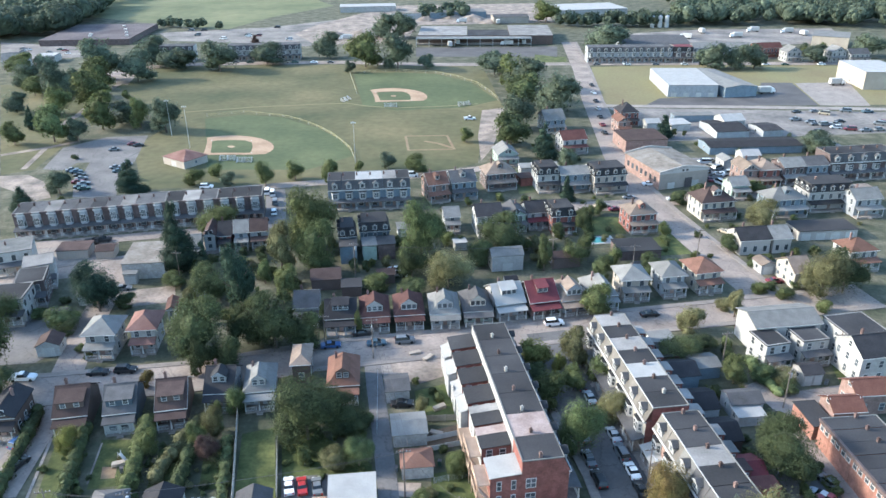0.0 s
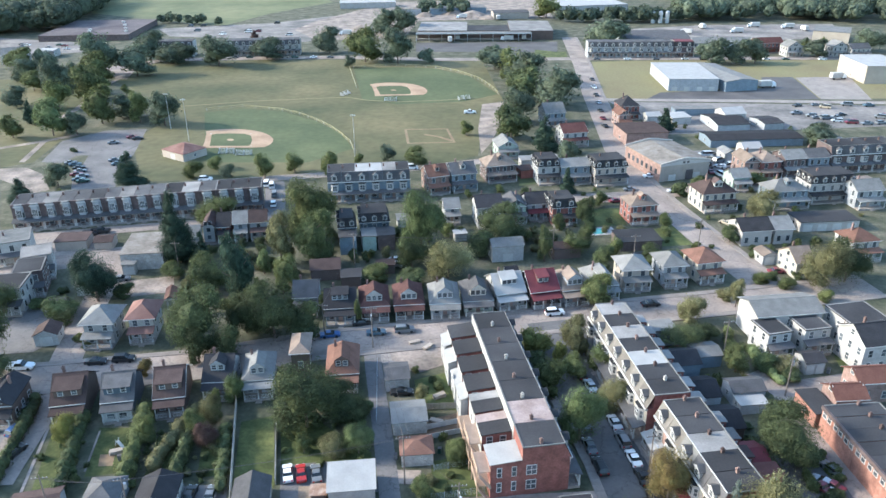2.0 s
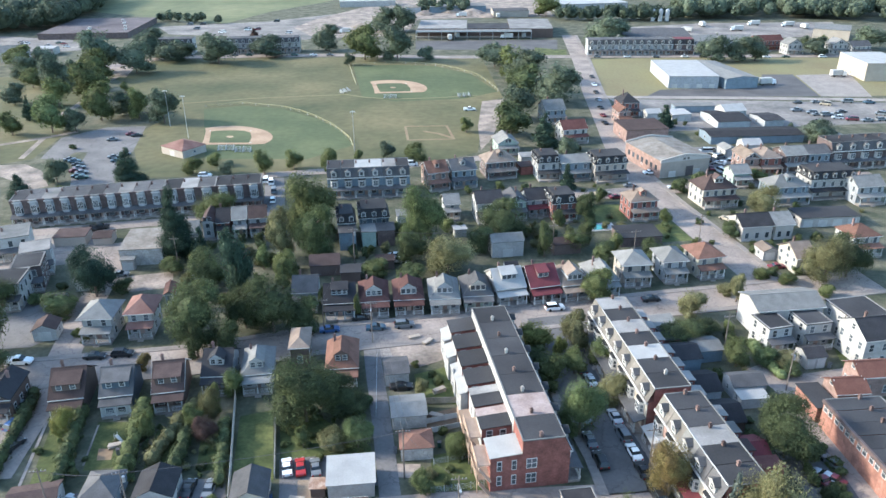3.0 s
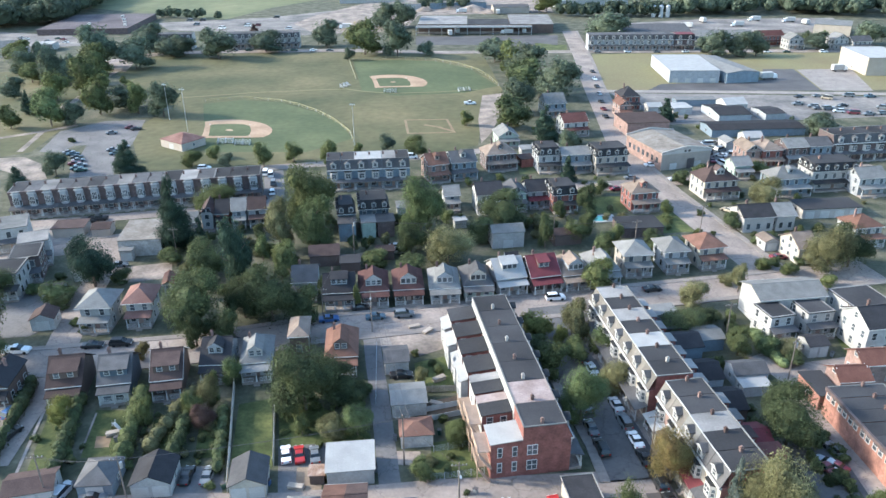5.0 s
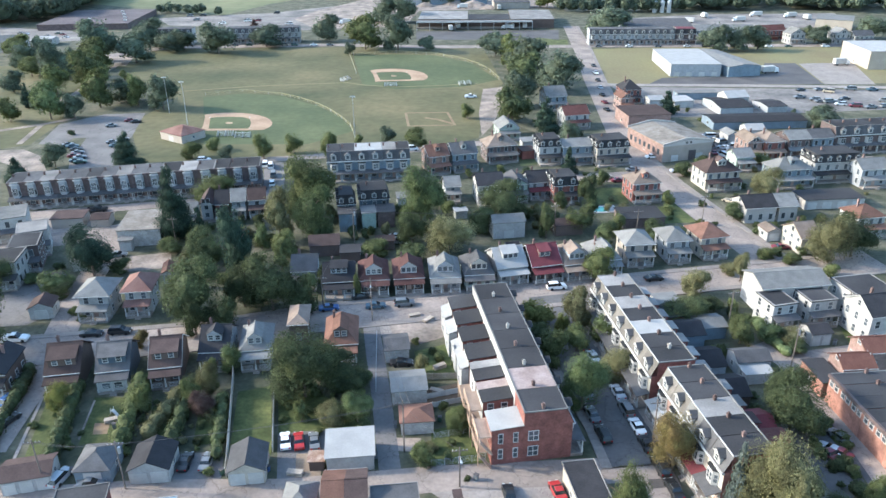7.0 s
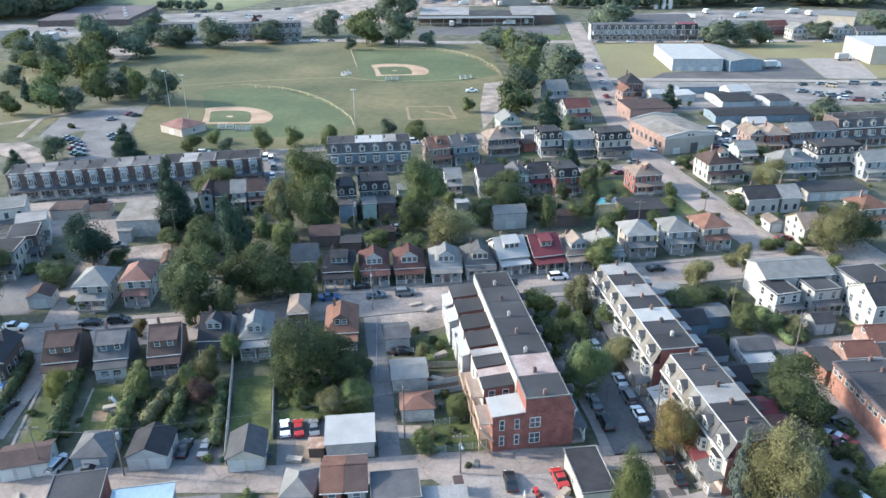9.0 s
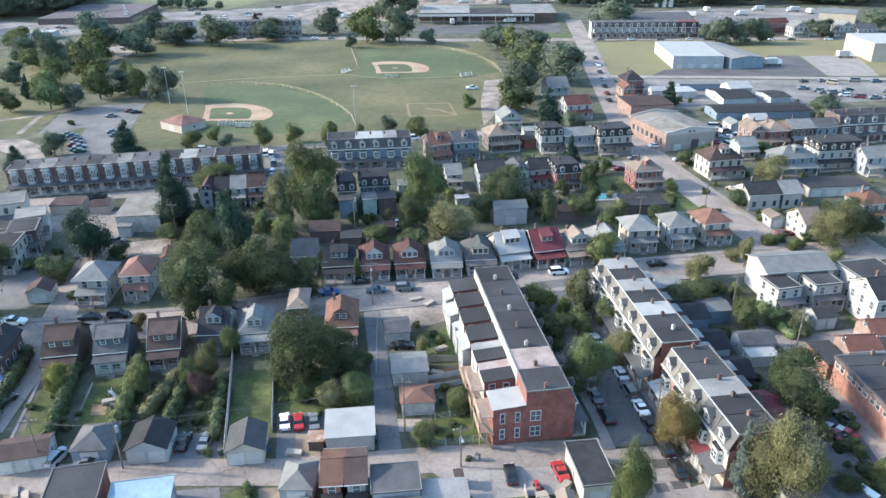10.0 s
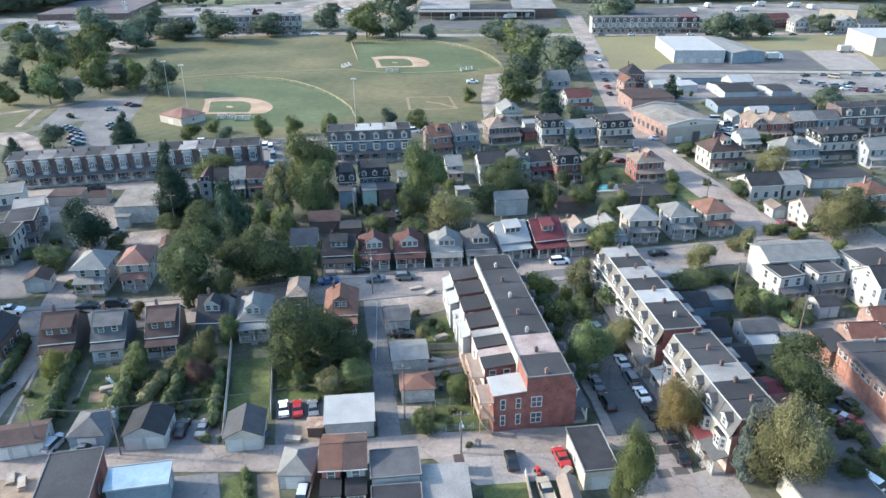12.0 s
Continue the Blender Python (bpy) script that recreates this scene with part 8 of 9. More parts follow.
lawn([(-81.4, 165.4), (-68.0, 168.6), (-65.2, 160.3), (-76.1, 157.3)], GRAVEL, 'bare gravel yard')
lawn([(-122.9, 192.8), (-92.6, 195.3), (-88.4, 181.1), (-114.2, 176.6)], CONCRETE, 'paved yard in front of the terrace')
hedge(-76.5, 115.6, -72.7, 92.7, 2.4, 2.0, 'dark')
hedge(-65.3, 110.1, -61.4, 91.0, 2.6, 2.1, 'dark')
hedge(-54.6, 111.5, -51.9, 94.1, 3.0, 2.8, 'oak')
hedge(-45.7, 112.4, -48.3, 97.4, 2.6, 2.4, 'olive')
hedge(-44.6, 106.0, -44.0, 93.5, 2.6, 2.2, 'dark')
hedge(-38.7, 106.6, -35.8, 92.6, 2.2, 2.0, 'dark')
hedge(-28.5, 81.6, -26.9, 75.6, 1.4, 1.3, 'oak')
hedge(63.2, 131.7, 65.0, 120.7, 2.0, 2.2, 'light')
street('path', [(-71.2, 109.0), (-67.8, 92.1)], 0.5, z=0.02, material=CONCRETE, label='narrow concrete garden path')
street('path', [(-61.5, 107.7), (-59.7, 97.1)], 0.35, z=0.021, material=GRAVEL, label='narrow concrete garden path')
fence([(-38.9, 115.2), (-33.3, 88.1)], 1.9, 'white')
fence([(-30.4, 110.0), (-27.4, 93.9)], 1.4, 'white')
fence([(-2.2, 90.2), (6.2, 91.6)], 1.3, 'wire')
fence([(-4.6, 104.3), (2.7, 106.5)], 1.2, 'white')
fence([(-4.4, 107.1), (2.5, 109.3)], 1.2, 'white')
fence([(-13.6, 128.7), (-12.3, 109.8)], 1.2, 'wire')
fence([(-1.8, 96.8), (5.3, 98.6)], 1.3, 'wire')
fence([(-4.5, 113.3), (2.3, 113.6)], 1.4, 'board')
fence([(11.0, 80.1), (11.2, 74.8)], 1.5, 'board')
shrub(-27.9, 105.7, 1.4, 1.6, 'light')
shrub(-27.4, 101.6, 1.2, 1.5, 'oak')
shrub(-23.3, 101.6, 1.2, 1.6, 'dark')
shrub(-40.7, 100.2, 1.5, 1.8, 'dark')
shrub(-38.8, 101.7, 1.5, 2, 'dark')
shrub(-50.7, 93.7, 1.4, 2.2, 'light')
shrub(-36.1, 88.9, 1.4, 2, 'oak')
shrub(-75.7, 135.4, 1.6, 2.2, 'dark')
shrub(-78.5, 137.9, 2.0, 2.4, 'oak')
tree(-59.3, 124.9, 4.3, 3.1, 'rust', 'round', 'near', 0.07)
shrub(-27.1, 77.7, 1.6, 2, 'dark')
shrub(0.9, 95.4, 1.2, 1.8, 'oak')
shrub(4.2, 101.3, 1.4, 2, 'dark')
shrub(54.3, 168.4, 1.3, 1.8, 'oak')
shrub(3.3, 87.3, 0.9, 1.2, 'dark')
shrub(-45.9, 79.4, 1.4, 2, 'oak')
shrub(62.6, 193.7, 2.2, 3, 'oak')
pool(43.6, 194.6)
flat("road_patch", [(30.4, 87.1), (32.9, 87.3), (33.0, 85.4), (30.5, 85.1)], .102, PATCH, "dark square asphalt patch in the street")
flat("road_patch", [(29.5, 82.0), (31.3, 82.2), (31.5, 80.5), (29.5, 80.2)], .102, PATCH, "dark square asphalt patch in the street")
flat("road_patch", [(31.9, 82.5), (33.9, 82.7), (34.2, 81.1), (32.1, 80.9)], .102, PATCH, "dark square asphalt patch in the street")
street('alley', [(65.8, 78.6), (66.4, 98.4), (65.3, 109.0), (64.2, 117.9), (61.0, 124.5)], 4.2, z=0.027, label='narrow pale back alley between terraces')
street('alley', [(62.9, 118.7), (73.2, 120.6), (87.7, 123.8)], 4.2, z=0.029, label='narrow pale back alley between terraces')

# ---- poles and wires ----
utility_pole(-60.0, 86.3, 9, 10)
utility_pole(-47.7, 85.8, 9, 10, box=True)
utility_pole(-6.5, 93.7, 10, 5)
utility_pole(2.1, 85.8, 7.5, 5, lamp=True)
utility_pole(33.5, 96.2, 8, 8, lamp=True)
utility_pole(57.2, 130.1, 9, 10)
utility_pole(64.4, 116.7, 9, 40, box=True)
utility_pole(-22.4, 170.3, 11, 5, box=True)
utility_pole(67.3, 179.9, 10, 10)
utility_pole(28.4, 176.8, 9, 10)
utility_pole(47.8, 170.2, 10, 5)
utility_pole(-15.0, 134.6, 10, 5, lamp=True)
utility_pole(-67.8, 172.2, 8, 0)
utility_pole(81.0, 131.0, 8, 0)
utility_pole(-25.9, 139.7, 8, 0)
wire((-60.0, 86.3, 8.5), (-47.7, 85.8, 8.5), 0.7, (-1, 0, 1))
wire((-15.0, 134.6, 9.4), (-6.5, 93.7, 9.4), 0.7, (-1, 0, 1))
wire((-6.5, 93.7, 9.4), (2.1, 85.8, 7), 0.7, (0,))
wire((-22.4, 170.3, 10), (47.8, 170.2, 9.4), 0.7, (-1, 0, 1))
wire((57.2, 130.1, 8.5), (64.4, 116.7, 8.5), 0.7, (-1, 0, 1))
wire((-22.4, 170.3, 10), (-25.9, 139.7, 7.5), 0.7, (0,))

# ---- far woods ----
# haze over the woods is carried by their leaf colour
woods("far_wood", [(-332.3, 537.5), (-278.6, 566.9), (-295.1, 690.3), (-451.6, 745.5)], 170, 1, (14, 22), 'hazed')
woods("far_wood", [(-439.4, 724.3), (-290.7, 679.2), (-353.8, 954.1), (-648.8, 1089.4)], 150, 2, (14, 22), 'hazed')
woods("far_wood", [(87.6, 586.0), (180.5, 587.0), (186.0, 600.0), (90.0, 600.0)], 46, 3, (8, 11), 'hazed')
woods("far_wood", [(180.5, 590.7), (284.5, 591.9), (318.6, 667.6), (198.2, 652.3)], 90, 4, (10, 16), 'hazed')
woods("far_wood", [(282.0, 586.3), (356.1, 566.7), (423.2, 680.9), (321.9, 674.8)], 80, 5, (10, 16), 'hazed')
woods("far_wood", [(194.5, 673.7), (429.7, 692.0), (548.7, 894.7), (243.7, 853.6)], 120, 6, (10, 16), 'hazed')
woods("far_wood", [(-220.2, 602.3), (-196.2, 595.6), (-153.9, 582.8), (-217.1, 619.9)], 12, 7, (4, 7), 'hazed')
woods("far_wood", [(-19.1, 635.9), (22.6, 640.5), (23.8, 674.8), (-20.0, 669.8)], 26, 8, (6, 10), 'hazed')

# ---- shrubs and small trees in the back yards ----
tree(-52.9, 175.6, 4.7, 3.6, 'dark', 'round', 'far', 0.08)
tree(-61.9, 171.6, 3.5, 3.1, 'oak', 'round', 'far', 0.08)
tree(-50.5, 164.8, 3.2, 2.9, 'oak', 'round', 'far', 0.08)
shrub(-47.0, 172.9, 2.8, 4.2, 'dark')
shrub(-48.5, 184.6, 1.3, 1.2, 'dark')
shrub(-49.0, 182.9, 2.3, 3.2, 'dark')
shrub(-51.1, 178.4, 3.0, 4.3, 'olive')
tree(-45.0, 173.8, 3.2, 3.0, 'oak', 'round', 'far', 0.08)
shrub(-42.7, 171.9, 1.9, 2.2, 'oak')
shrub(-46.4, 165.1, 1.4, 1.6, 'oak')
shrub(-36.5, 188.8, 1.0, 1.1, 'oak')
shrub(-54.9, 186.6, 2.6, 2.5, 'dark')
shrub(-40.0, 171.4, 1.3, 1.6, 'olive')
shrub(-39.9, 167.2, 2.0, 1.9, 'oak')
tree(-52.0, 173.9, 3.7, 2.5, 'dark', 'round', 'far', 0.08)
shrub(-35.2, 187.0, 2.7, 3.2, 'olive')
shrub(-51.8, 166.4, 2.1, 3.5, 'dark')
tree(-34.1, 182.6, 3.3, 2.0, 'dark', 'round', 'far', 0.08)
tree(-59.1, 165.5, 4.1, 2.9, 'dark', 'round', 'far', 0.08)
shrub(-52.0, 162.5, 1.8, 2.6, 'oak')
shrub(-46.6, 172.3, 2.8, 4.7, 'olive')
shrub(-37.6, 168.4, 2.5, 3.6, 'dark')
shrub(-38.1, 187.4, 2.0, 2.1, 'dark')
shrub(-43.8, 173.6, 2.9, 2.8, 'oak')
tree(-61.1, 159.0, 4.9, 3.3, 'olive', 'round', 'far', 0.08)
tree(-61.6, 180.2, 3.4, 2.4, 'dark', 'round', 'far', 0.08)
shrub(-38.1, 192.0, 1.5, 1.9, 'oak')
shrub(-61.4, 182.8, 1.8, 1.7, 'dark')
shrub(-52.3, 167.3, 1.2, 1.3, 'dark')
shrub(-62.2, 161.4, 2.8, 3.3, 'dark')
shrub(-50.2, 186.6, 2.9, 3.4, 'dark')
shrub(-52.9, 180.3, 2.3, 3.9, 'oak')
shrub(28.4, 192.7, 3.0, 3.0, 'oak')
shrub(49.9, 193.2, 2.9, 3.7, 'olive')
shrub(16.8, 188.2, 1.5, 2.0, 'dark')
shrub(38.0, 198.5, 1.2, 1.9, 'olive')
shrub(13.2, 181.8, 2.8, 2.9, 'olive')
shrub(45.6, 194.2, 2.5, 2.4, 'olive')
shrub(25.8, 190.7, 2.4, 2.9, 'oak')
tree(38.4, 184.2, 8.0, 5.4, 'dark', 'round', 'near', 0.06)
tree(26.2, 175.6, 9.4, 4.2, 'dark', 'tall', 'near', 0.06)
tree(40.8, 198.6, 9.6, 6.0, 'dark', 'round', 'near', 0.06)
tree(44.4, 176.2, 7.0, 4.3, 'oak', 'round', 'near', 0.07)
tree(39.7, 225.5, 9.2, 5.6, 'pine', 'cone', 'near', 0.03)
tree(-41.6, 110.8, 6.7, 3.0, 'oak', 'tall', 'near', 0.06)
tree(23.2, 188.2, 3.4, 2.6, 'oak', 'round', 'far', 0.08)
shrub(24.9, 196.4, 1.0, 0.9, 'olive')
tree(25.5, 185.8, 3.3, 2.1, 'olive', 'round', 'far', 0.08)
shrub(26.1, 188.5, 2.8, 4.1, 'olive')
shrub(26.3, 181.8, 1.8, 2.3, 'dark')
shrub(18.9, 197.6, 2.3, 3.1, 'oak')
tree(16.2, 191.7, 3.7, 2.2, 'dark', 'round', 'far', 0.08)
shrub(48.3, 201.3, 1.5, 2.2, 'olive')
tree(9.6, 187.4, 3.9, 3.8, 'olive', 'round', 'far', 0.08)
tree(15.0, 195.2, 3.6, 3.0, 'dark', 'round', 'far', 0.08)
shrub(33.7, 183.5, 2.5, 3.2, 'olive')
shrub(23.2, 192.1, 2.3, 3.4, 'dark')
shrub(21.0, 195.7, 1.8, 2.9, 'olive')
tree(34.7, 189.0, 3.4, 2.9, 'olive', 'round', 'far', 0.08)
tree(18.9, 191.0, 3.1, 2.0, 'dark', 'round', 'far', 0.08)
shrub(24.8, 182.3, 2.2, 3.8, 'olive')
tree(32.8, 195.2, 3.8, 2.6, 'oak', 'round', 'far', 0.08)
tree(25.7, 190.5, 3.7, 3.2, 'olive', 'round', 'far', 0.08)
shrub(2.7, 178.8, 1.7, 1.8, 'dark')
shrub(-6.0, 177.8, 1.2, 1.8, 'dark')
tree(-31.3, 190.8, 4.1, 2.8, 'olive', 'round', 'far', 0.08)
tree(-1.7, 198.7, 3.8, 2.6, 'dark', 'round', 'far', 0.08)
shrub(-13.2, 192.0, 2.9, 3.6, 'dark')
tree(4.7, 191.2, 3.3, 2.3, 'dark', 'round', 'far', 0.08)
tree(-4.0, 187.8, 3.6, 2.3, 'olive', 'round', 'far', 0.08)
shrub(-10.5, 180.1, 1.5, 1.8, 'dark')
shrub(-22.9, 176.0, 2.2, 2.1, 'olive')
tree(-30.8, 173.7, 3.8, 3.4, 'dark', 'round', 'far', 0.08)
shrub(4.7, 195.6, 1.6, 2.6, 'dark')
tree(-11.6, 189.6, 4.1, 3.5, 'dark', 'round', 'far', 0.08)
tree(-2.6, 178.9, 3.1, 2.5, 'oak', 'round', 'far', 0.08)
tree(-20.3, 175.5, 3.4, 2.1, 'dark', 'round', 'far', 0.08)
tree(1.1, 192.3, 4.4, 3.9, 'oak', 'round', 'far', 0.08)
shrub(-10.7, 175.6, 2.0, 2.5, 'dark')
tree(-9.7, 191.0, 4.3, 3.3, 'oak', 'round', 'far', 0.08)
shrub(-33.1, 178.5, 2.7, 4.5, 'olive')
tree(-23.5, 176.3, 3.8, 2.8, 'dark', 'round', 'far', 0.08)
tree(-1.9, 180.2, 3.4, 3.0, 'dark', 'round', 'far', 0.08)
tree(-15.1, 178.0, 3.7, 3.0, 'olive', 'round', 'far', 0.08)
shrub(-24.7, 179.9, 1.0, 1.3, 'oak')
shrub(-5.5, 181.0, 2.5, 4.3, 'olive')
shrub(-19.1, 179.0, 2.5, 2.5, 'oak')
shrub(-30.2, 191.7, 1.7, 1.9, 'olive')
shrub(-21.0, 180.3, 1.3, 1.6, 'olive')
shrub(72.0, 183.1, 1.3, 2.0, 'dark')
shrub(67.8, 179.3, 1.3, 2.1, 'dark')
shrub(68.2, 183.7, 2.0, 2.6, 'oak')
shrub(61.3, 187.2, 1.2, 1.7, 'oak')
shrub(62.7, 176.4, 1.4, 2.2, 'dark')
shrub(62.6, 191.2, 2.1, 2.0, 'dark')
shrub(50.8, 174.5, 2.4, 3.1, 'oak')
shrub(61.0, 138.2, 2.7, 2.8, 'oak')
shrub(51.4, 122.0, 1.5, 1.7, 'oak')
shrub(60.0, 133.9, 1.7, 2.0, 'dark')
shrub(59.2, 127.1, 1.4, 1.8, 'dark')
shrub(52.8, 120.6, 2.9, 2.8, 'oak')
shrub(56.8, 119.5, 0.8, 1.1, 'oak')
shrub(59.5, 136.3, 1.1, 1.0, 'dark')
shrub(59.8, 133.3, 2.2, 2.9, 'oak')
shrub(51.4, 117.4, 1.7, 2.1, 'oak')
shrub(56.5, 119.6, 1.5, 1.5, 'olive')
shrub(58.7, 122.0, 1.5, 1.4, 'oak')
shrub(60.3, 135.0, 2.1, 2.7, 'dark')
shrub(111.0, 216.3, 2.9, 3.3, 'olive')
shrub(128.6, 234.3, 2.8, 2.5, 'oak')
shrub(130.2, 225.3, 1.0, 1.2, 'olive')
tree(130.7, 235.4, 3.3, 2.4, 'hazed', 'round', 'far', 0.08)
shrub(127.4, 234.1, 1.8, 1.7, 'oak')
shrub(133.3, 229.4, 2.5, 2.7, 'oak')
shrub(117.5, 231.0, 0.9, 1.5, 'olive')
shrub(107.6, 203.9, 1.3, 1.5, 'dark')
shrub(123.4, 204.9, 1.0, 1.5, 'olive')
tree(128.9, 224.9, 3.4, 2.3, 'oak', 'round', 'far', 0.08)
tree(103.8, 204.5, 3.5, 3.0, 'oak', 'round', 'far', 0.08)
shrub(137.6, 228.8, 1.4, 1.9, 'dark')
shrub(104.7, 221.5, 1.6, 1.8, 'oak')
shrub(93.5, 207.3, 2.1, 2.0, 'dark')
shrub(98.6, 225.2, 2.2, 2.5, 'olive')
shrub(114.0, 229.2, 1.3, 1.8, 'dark')
tree(108.6, 231.2, 3.6, 2.7, 'oak', 'round', 'far', 0.08)
shrub(100.9, 184.9, 2.9, 3.3, 'dark')
shrub(78.3, 162.7, 1.6, 2.5, 'dark')
shrub(112.5, 185.5, 2.2, 3.2, 'dark')
shrub(84.9, 177.1, 1.1, 1.7, 'oak')
shrub(87.0, 181.3, 2.0, 3.4, 'oak')
shrub(101.8, 175.5, 1.9, 2.2, 'dark')
shrub(87.3, 164.9, 2.5, 2.9, 'dark')
shrub(95.4, 183.7, 2.7, 3.0, 'oak')
shrub(91.9, 183.7, 1.2, 1.7, 'oak')
shrub(81.1, 164.9, 2.1, 3.2, 'dark')
shrub(82.6, 182.2, 1.6, 2.0, 'dark')
shrub(90.7, 165.6, 1.2, 1.4, 'dark')
shrub(81.0, 177.0, 2.3, 2.8, 'dark')
shrub(-62.3, 98.9, 0.9, 1.0, 'olive')
shrub(-50.2, 106.7, 0.9, 1.4, 'dark')
shrub(-59.9, 98.5, 0.9, 1.3, 'dark')
shrub(-39.6, 94.5, 0.8, 0.9, 'light')
shrub(-51.9, 106.3, 1.3, 2.0, 'olive')
shrub(-63.1, 104.4, 0.6, 1.0, 'dark')
shrub(-44.6, 103.2, 0.9, 1.3, 'light')
shrub(-42.2, 100.1, 0.9, 0.9, 'olive')
shrub(-50.8, 101.6, 1.1, 1.7, 'dark')
shrub(-62.1, 99.1, 1.4, 1.4, 'olive')
shrub(-48.8, 95.1, 0.8, 0.9, 'light')
shrub(-42.3, 96.3, 1.3, 1.6, 'olive')
shrub(-66.1, 106.6, 0.7, 1.0, 'light')
shrub(-60.3, 95.1, 1.2, 1.9, 'oak')
shrub(-38.7, 107.9, 1.3, 2.1, 'olive')
shrub(-56.6, 103.0, 1.0, 1.0, 'olive')
shrub(-47.8, 103.9, 0.9, 1.4, 'light')
shrub(-40.0, 102.9, 1.3, 2.1, 'olive')
shrub(-66.1, 106.4, 1.3, 1.9, 'olive')
shrub(-68.5, 100.4, 1.4, 1.9, 'oak')
shrub(-43.3, 97.4, 1.0, 1.3, 'olive')
shrub(-39.9, 96.3, 1.4, 2.2, 'dark')
shrub(-62.0, 97.0, 1.6, 2.3, 'light')
shrub(-51.8, 97.2, 0.7, 0.8, 'dark')
shrub(-37.7, 101.4, 1.5, 1.7, 'oak')
shrub(-63.4, 100.3, 1.6, 1.7, 'light')
shrub(-66.3, 103.2, 1.0, 0.9, 'light')
shrub(-38.2, 98.2, 1.0, 1.2, 'olive')
shrub(-43.2, 93.7, 0.6, 1.0, 'oak')
shrub(-51.3, 103.1, 0.7, 0.8, 'light')
shrub(-17.5, 100.3, 1.2, 1.6, 'light')
shrub(-23.1, 103.9, 1.3, 1.8, 'oak')
shrub(-24.8, 106.3, 0.9, 0.9, 'light')
shrub(-15.0, 109.5, 1.3, 2.2, 'oak')
shrub(-26.9, 105.0, 1.6, 1.6, 'oak')
shrub(-22.7, 108.8, 1.5, 2.2, 'light')
shrub(-20.8, 98.4, 1.3, 1.7, 'oak')
shrub(-15.5, 98.0, 0.9, 1.2, 'olive')
shrub(-27.5, 107.7, 0.8, 0.8, 'light')
shrub(-26.6, 102.3, 0.6, 0.8, 'light')
shrub(-19.2, 103.6, 1.6, 2.1, 'light')
shrub(-14.0, 98.8, 1.7, 1.8, 'oak')
shrub(-21.3, 104.6, 1.4, 2.0, 'oak')
shrub(-21.2, 104.6, 1.0, 1.0, 'light')
shrub(-23.5, 102.2, 0.7, 0.7, 'olive')
shrub(-13.4, 104.4, 1.2, 1.5, 'light')
shrub(4.4, 103.7, 1.5, 2.4, 'dark')
shrub(2.4, 97.5, 0.6, 0.7, 'oak')
shrub(-1.3, 120.2, 1.3, 1.9, 'dark')
shrub(-0.3, 105.0, 1.5, 2.0, 'oak')
shrub(-3.3, 118.3, 0.8, 0.7, 'dark')
shrub(1.8, 117.7, 1.4, 1.4, 'oak')
shrub(3.6, 107.6, 0.6, 0.9, 'olive')
shrub(-2.5, 122.2, 1.3, 1.9, 'dark')
shrub(4.7, 95.2, 0.9, 1.3, 'oak')
shrub(-2.2, 94.0, 1.6, 2.4, 'olive')
shrub(-1.0, 119.4, 1.7, 1.6, 'oak')
shrub(0.5, 92.1, 1.6, 1.6, 'dark')
shrub(-4.4, 103.5, 0.9, 1.4, 'dark')
shrub(0.9, 100.4, 0.6, 0.8, 'oak')
shrub(4.6, 108.3, 0.5, 0.7, 'oak')
shrub(-4.4, 117.5, 0.6, 0.9, 'dark')
shrub(2.2, 99.7, 0.8, 1.0, 'olive')
shrub(-5.8, 125.6, 1.4, 1.8, 'oak')
shrub(4.5, 96.9, 1.0, 1.0, 'oak')
shrub(-3.3, 119.9, 0.8, 0.9, 'olive')
shrub(-1.6, 122.3, 0.6, 0.8, 'oak')
shrub(-2.6, 104.4, 1.0, 1.6, 'dark')
shrub(-2.4, 104.9, 0.7, 1.0, 'oak')
shrub(-94.5, 152.7, 2.5, 3.9, 'light')
shrub(-105.1, 160.1, 1.7, 1.8, 'oak')
shrub(-91.7, 159.9, 1.8, 3.0, 'dark')
shrub(-91.6, 150.9, 1.5, 2.0, 'oak')
shrub(-90.4, 151.9, 2.6, 2.4, 'oak')
shrub(-94.3, 154.5, 1.9, 2.0, 'oak')
shrub(-35.9, 154.3, 1.6, 2.7, 'dark')
tree(-43.8, 157.2, 4.6, 4.0, 'dark', 'round', 'far', 0.08)
shrub(-57.5, 157.4, 2.6, 3.6, 'oak')
tree(-42.5, 152.4, 4.6, 3.7, 'oak', 'round', 'far', 0.08)
shrub(-50.4, 151.9, 1.9, 2.5, 'dark')
shrub(-43.7, 156.3, 2.4, 4.0, 'oak')
tree(-38.4, 158.7, 4.8, 3.8, 'oak', 'round', 'far', 0.08)
shrub(-40.3, 157.1, 2.1, 2.0, 'dark')
shrub(-50.7, 152.4, 2.5, 4.0, 'oak')
shrub(-45.3, 158.3, 2.6, 3.1, 'dark')
tree(-54.8, 154.6, 3.4, 2.6, 'oak', 'round', 'far', 0.08)
shrub(-61.7, 157.3, 2.7, 3.4, 'oak')
tree(-54.9, 149.5, 3.1, 2.1, 'dark', 'round', 'far', 0.08)
shrub(58.4, 91.9, 2.6, 2.5, 'oak')
shrub(56.2, 105.9, 1.1, 1.1, 'oak')
shrub(62.3, 113.5, 1.8, 1.6, 'oak')
shrub(57.1, 102.0, 2.0, 3.4, 'oak')
shrub(59.1, 101.7, 2.7, 3.1, 'oak')
shrub(58.7, 101.7, 1.2, 1.5, 'oak')
shrub(52.5, 102.7, 2.4, 3.2, 'dark')
shrub(59.9, 101.3, 1.4, 1.9, 'dark')
shrub(53.8, 107.4, 1.4, 2.1, 'dark')
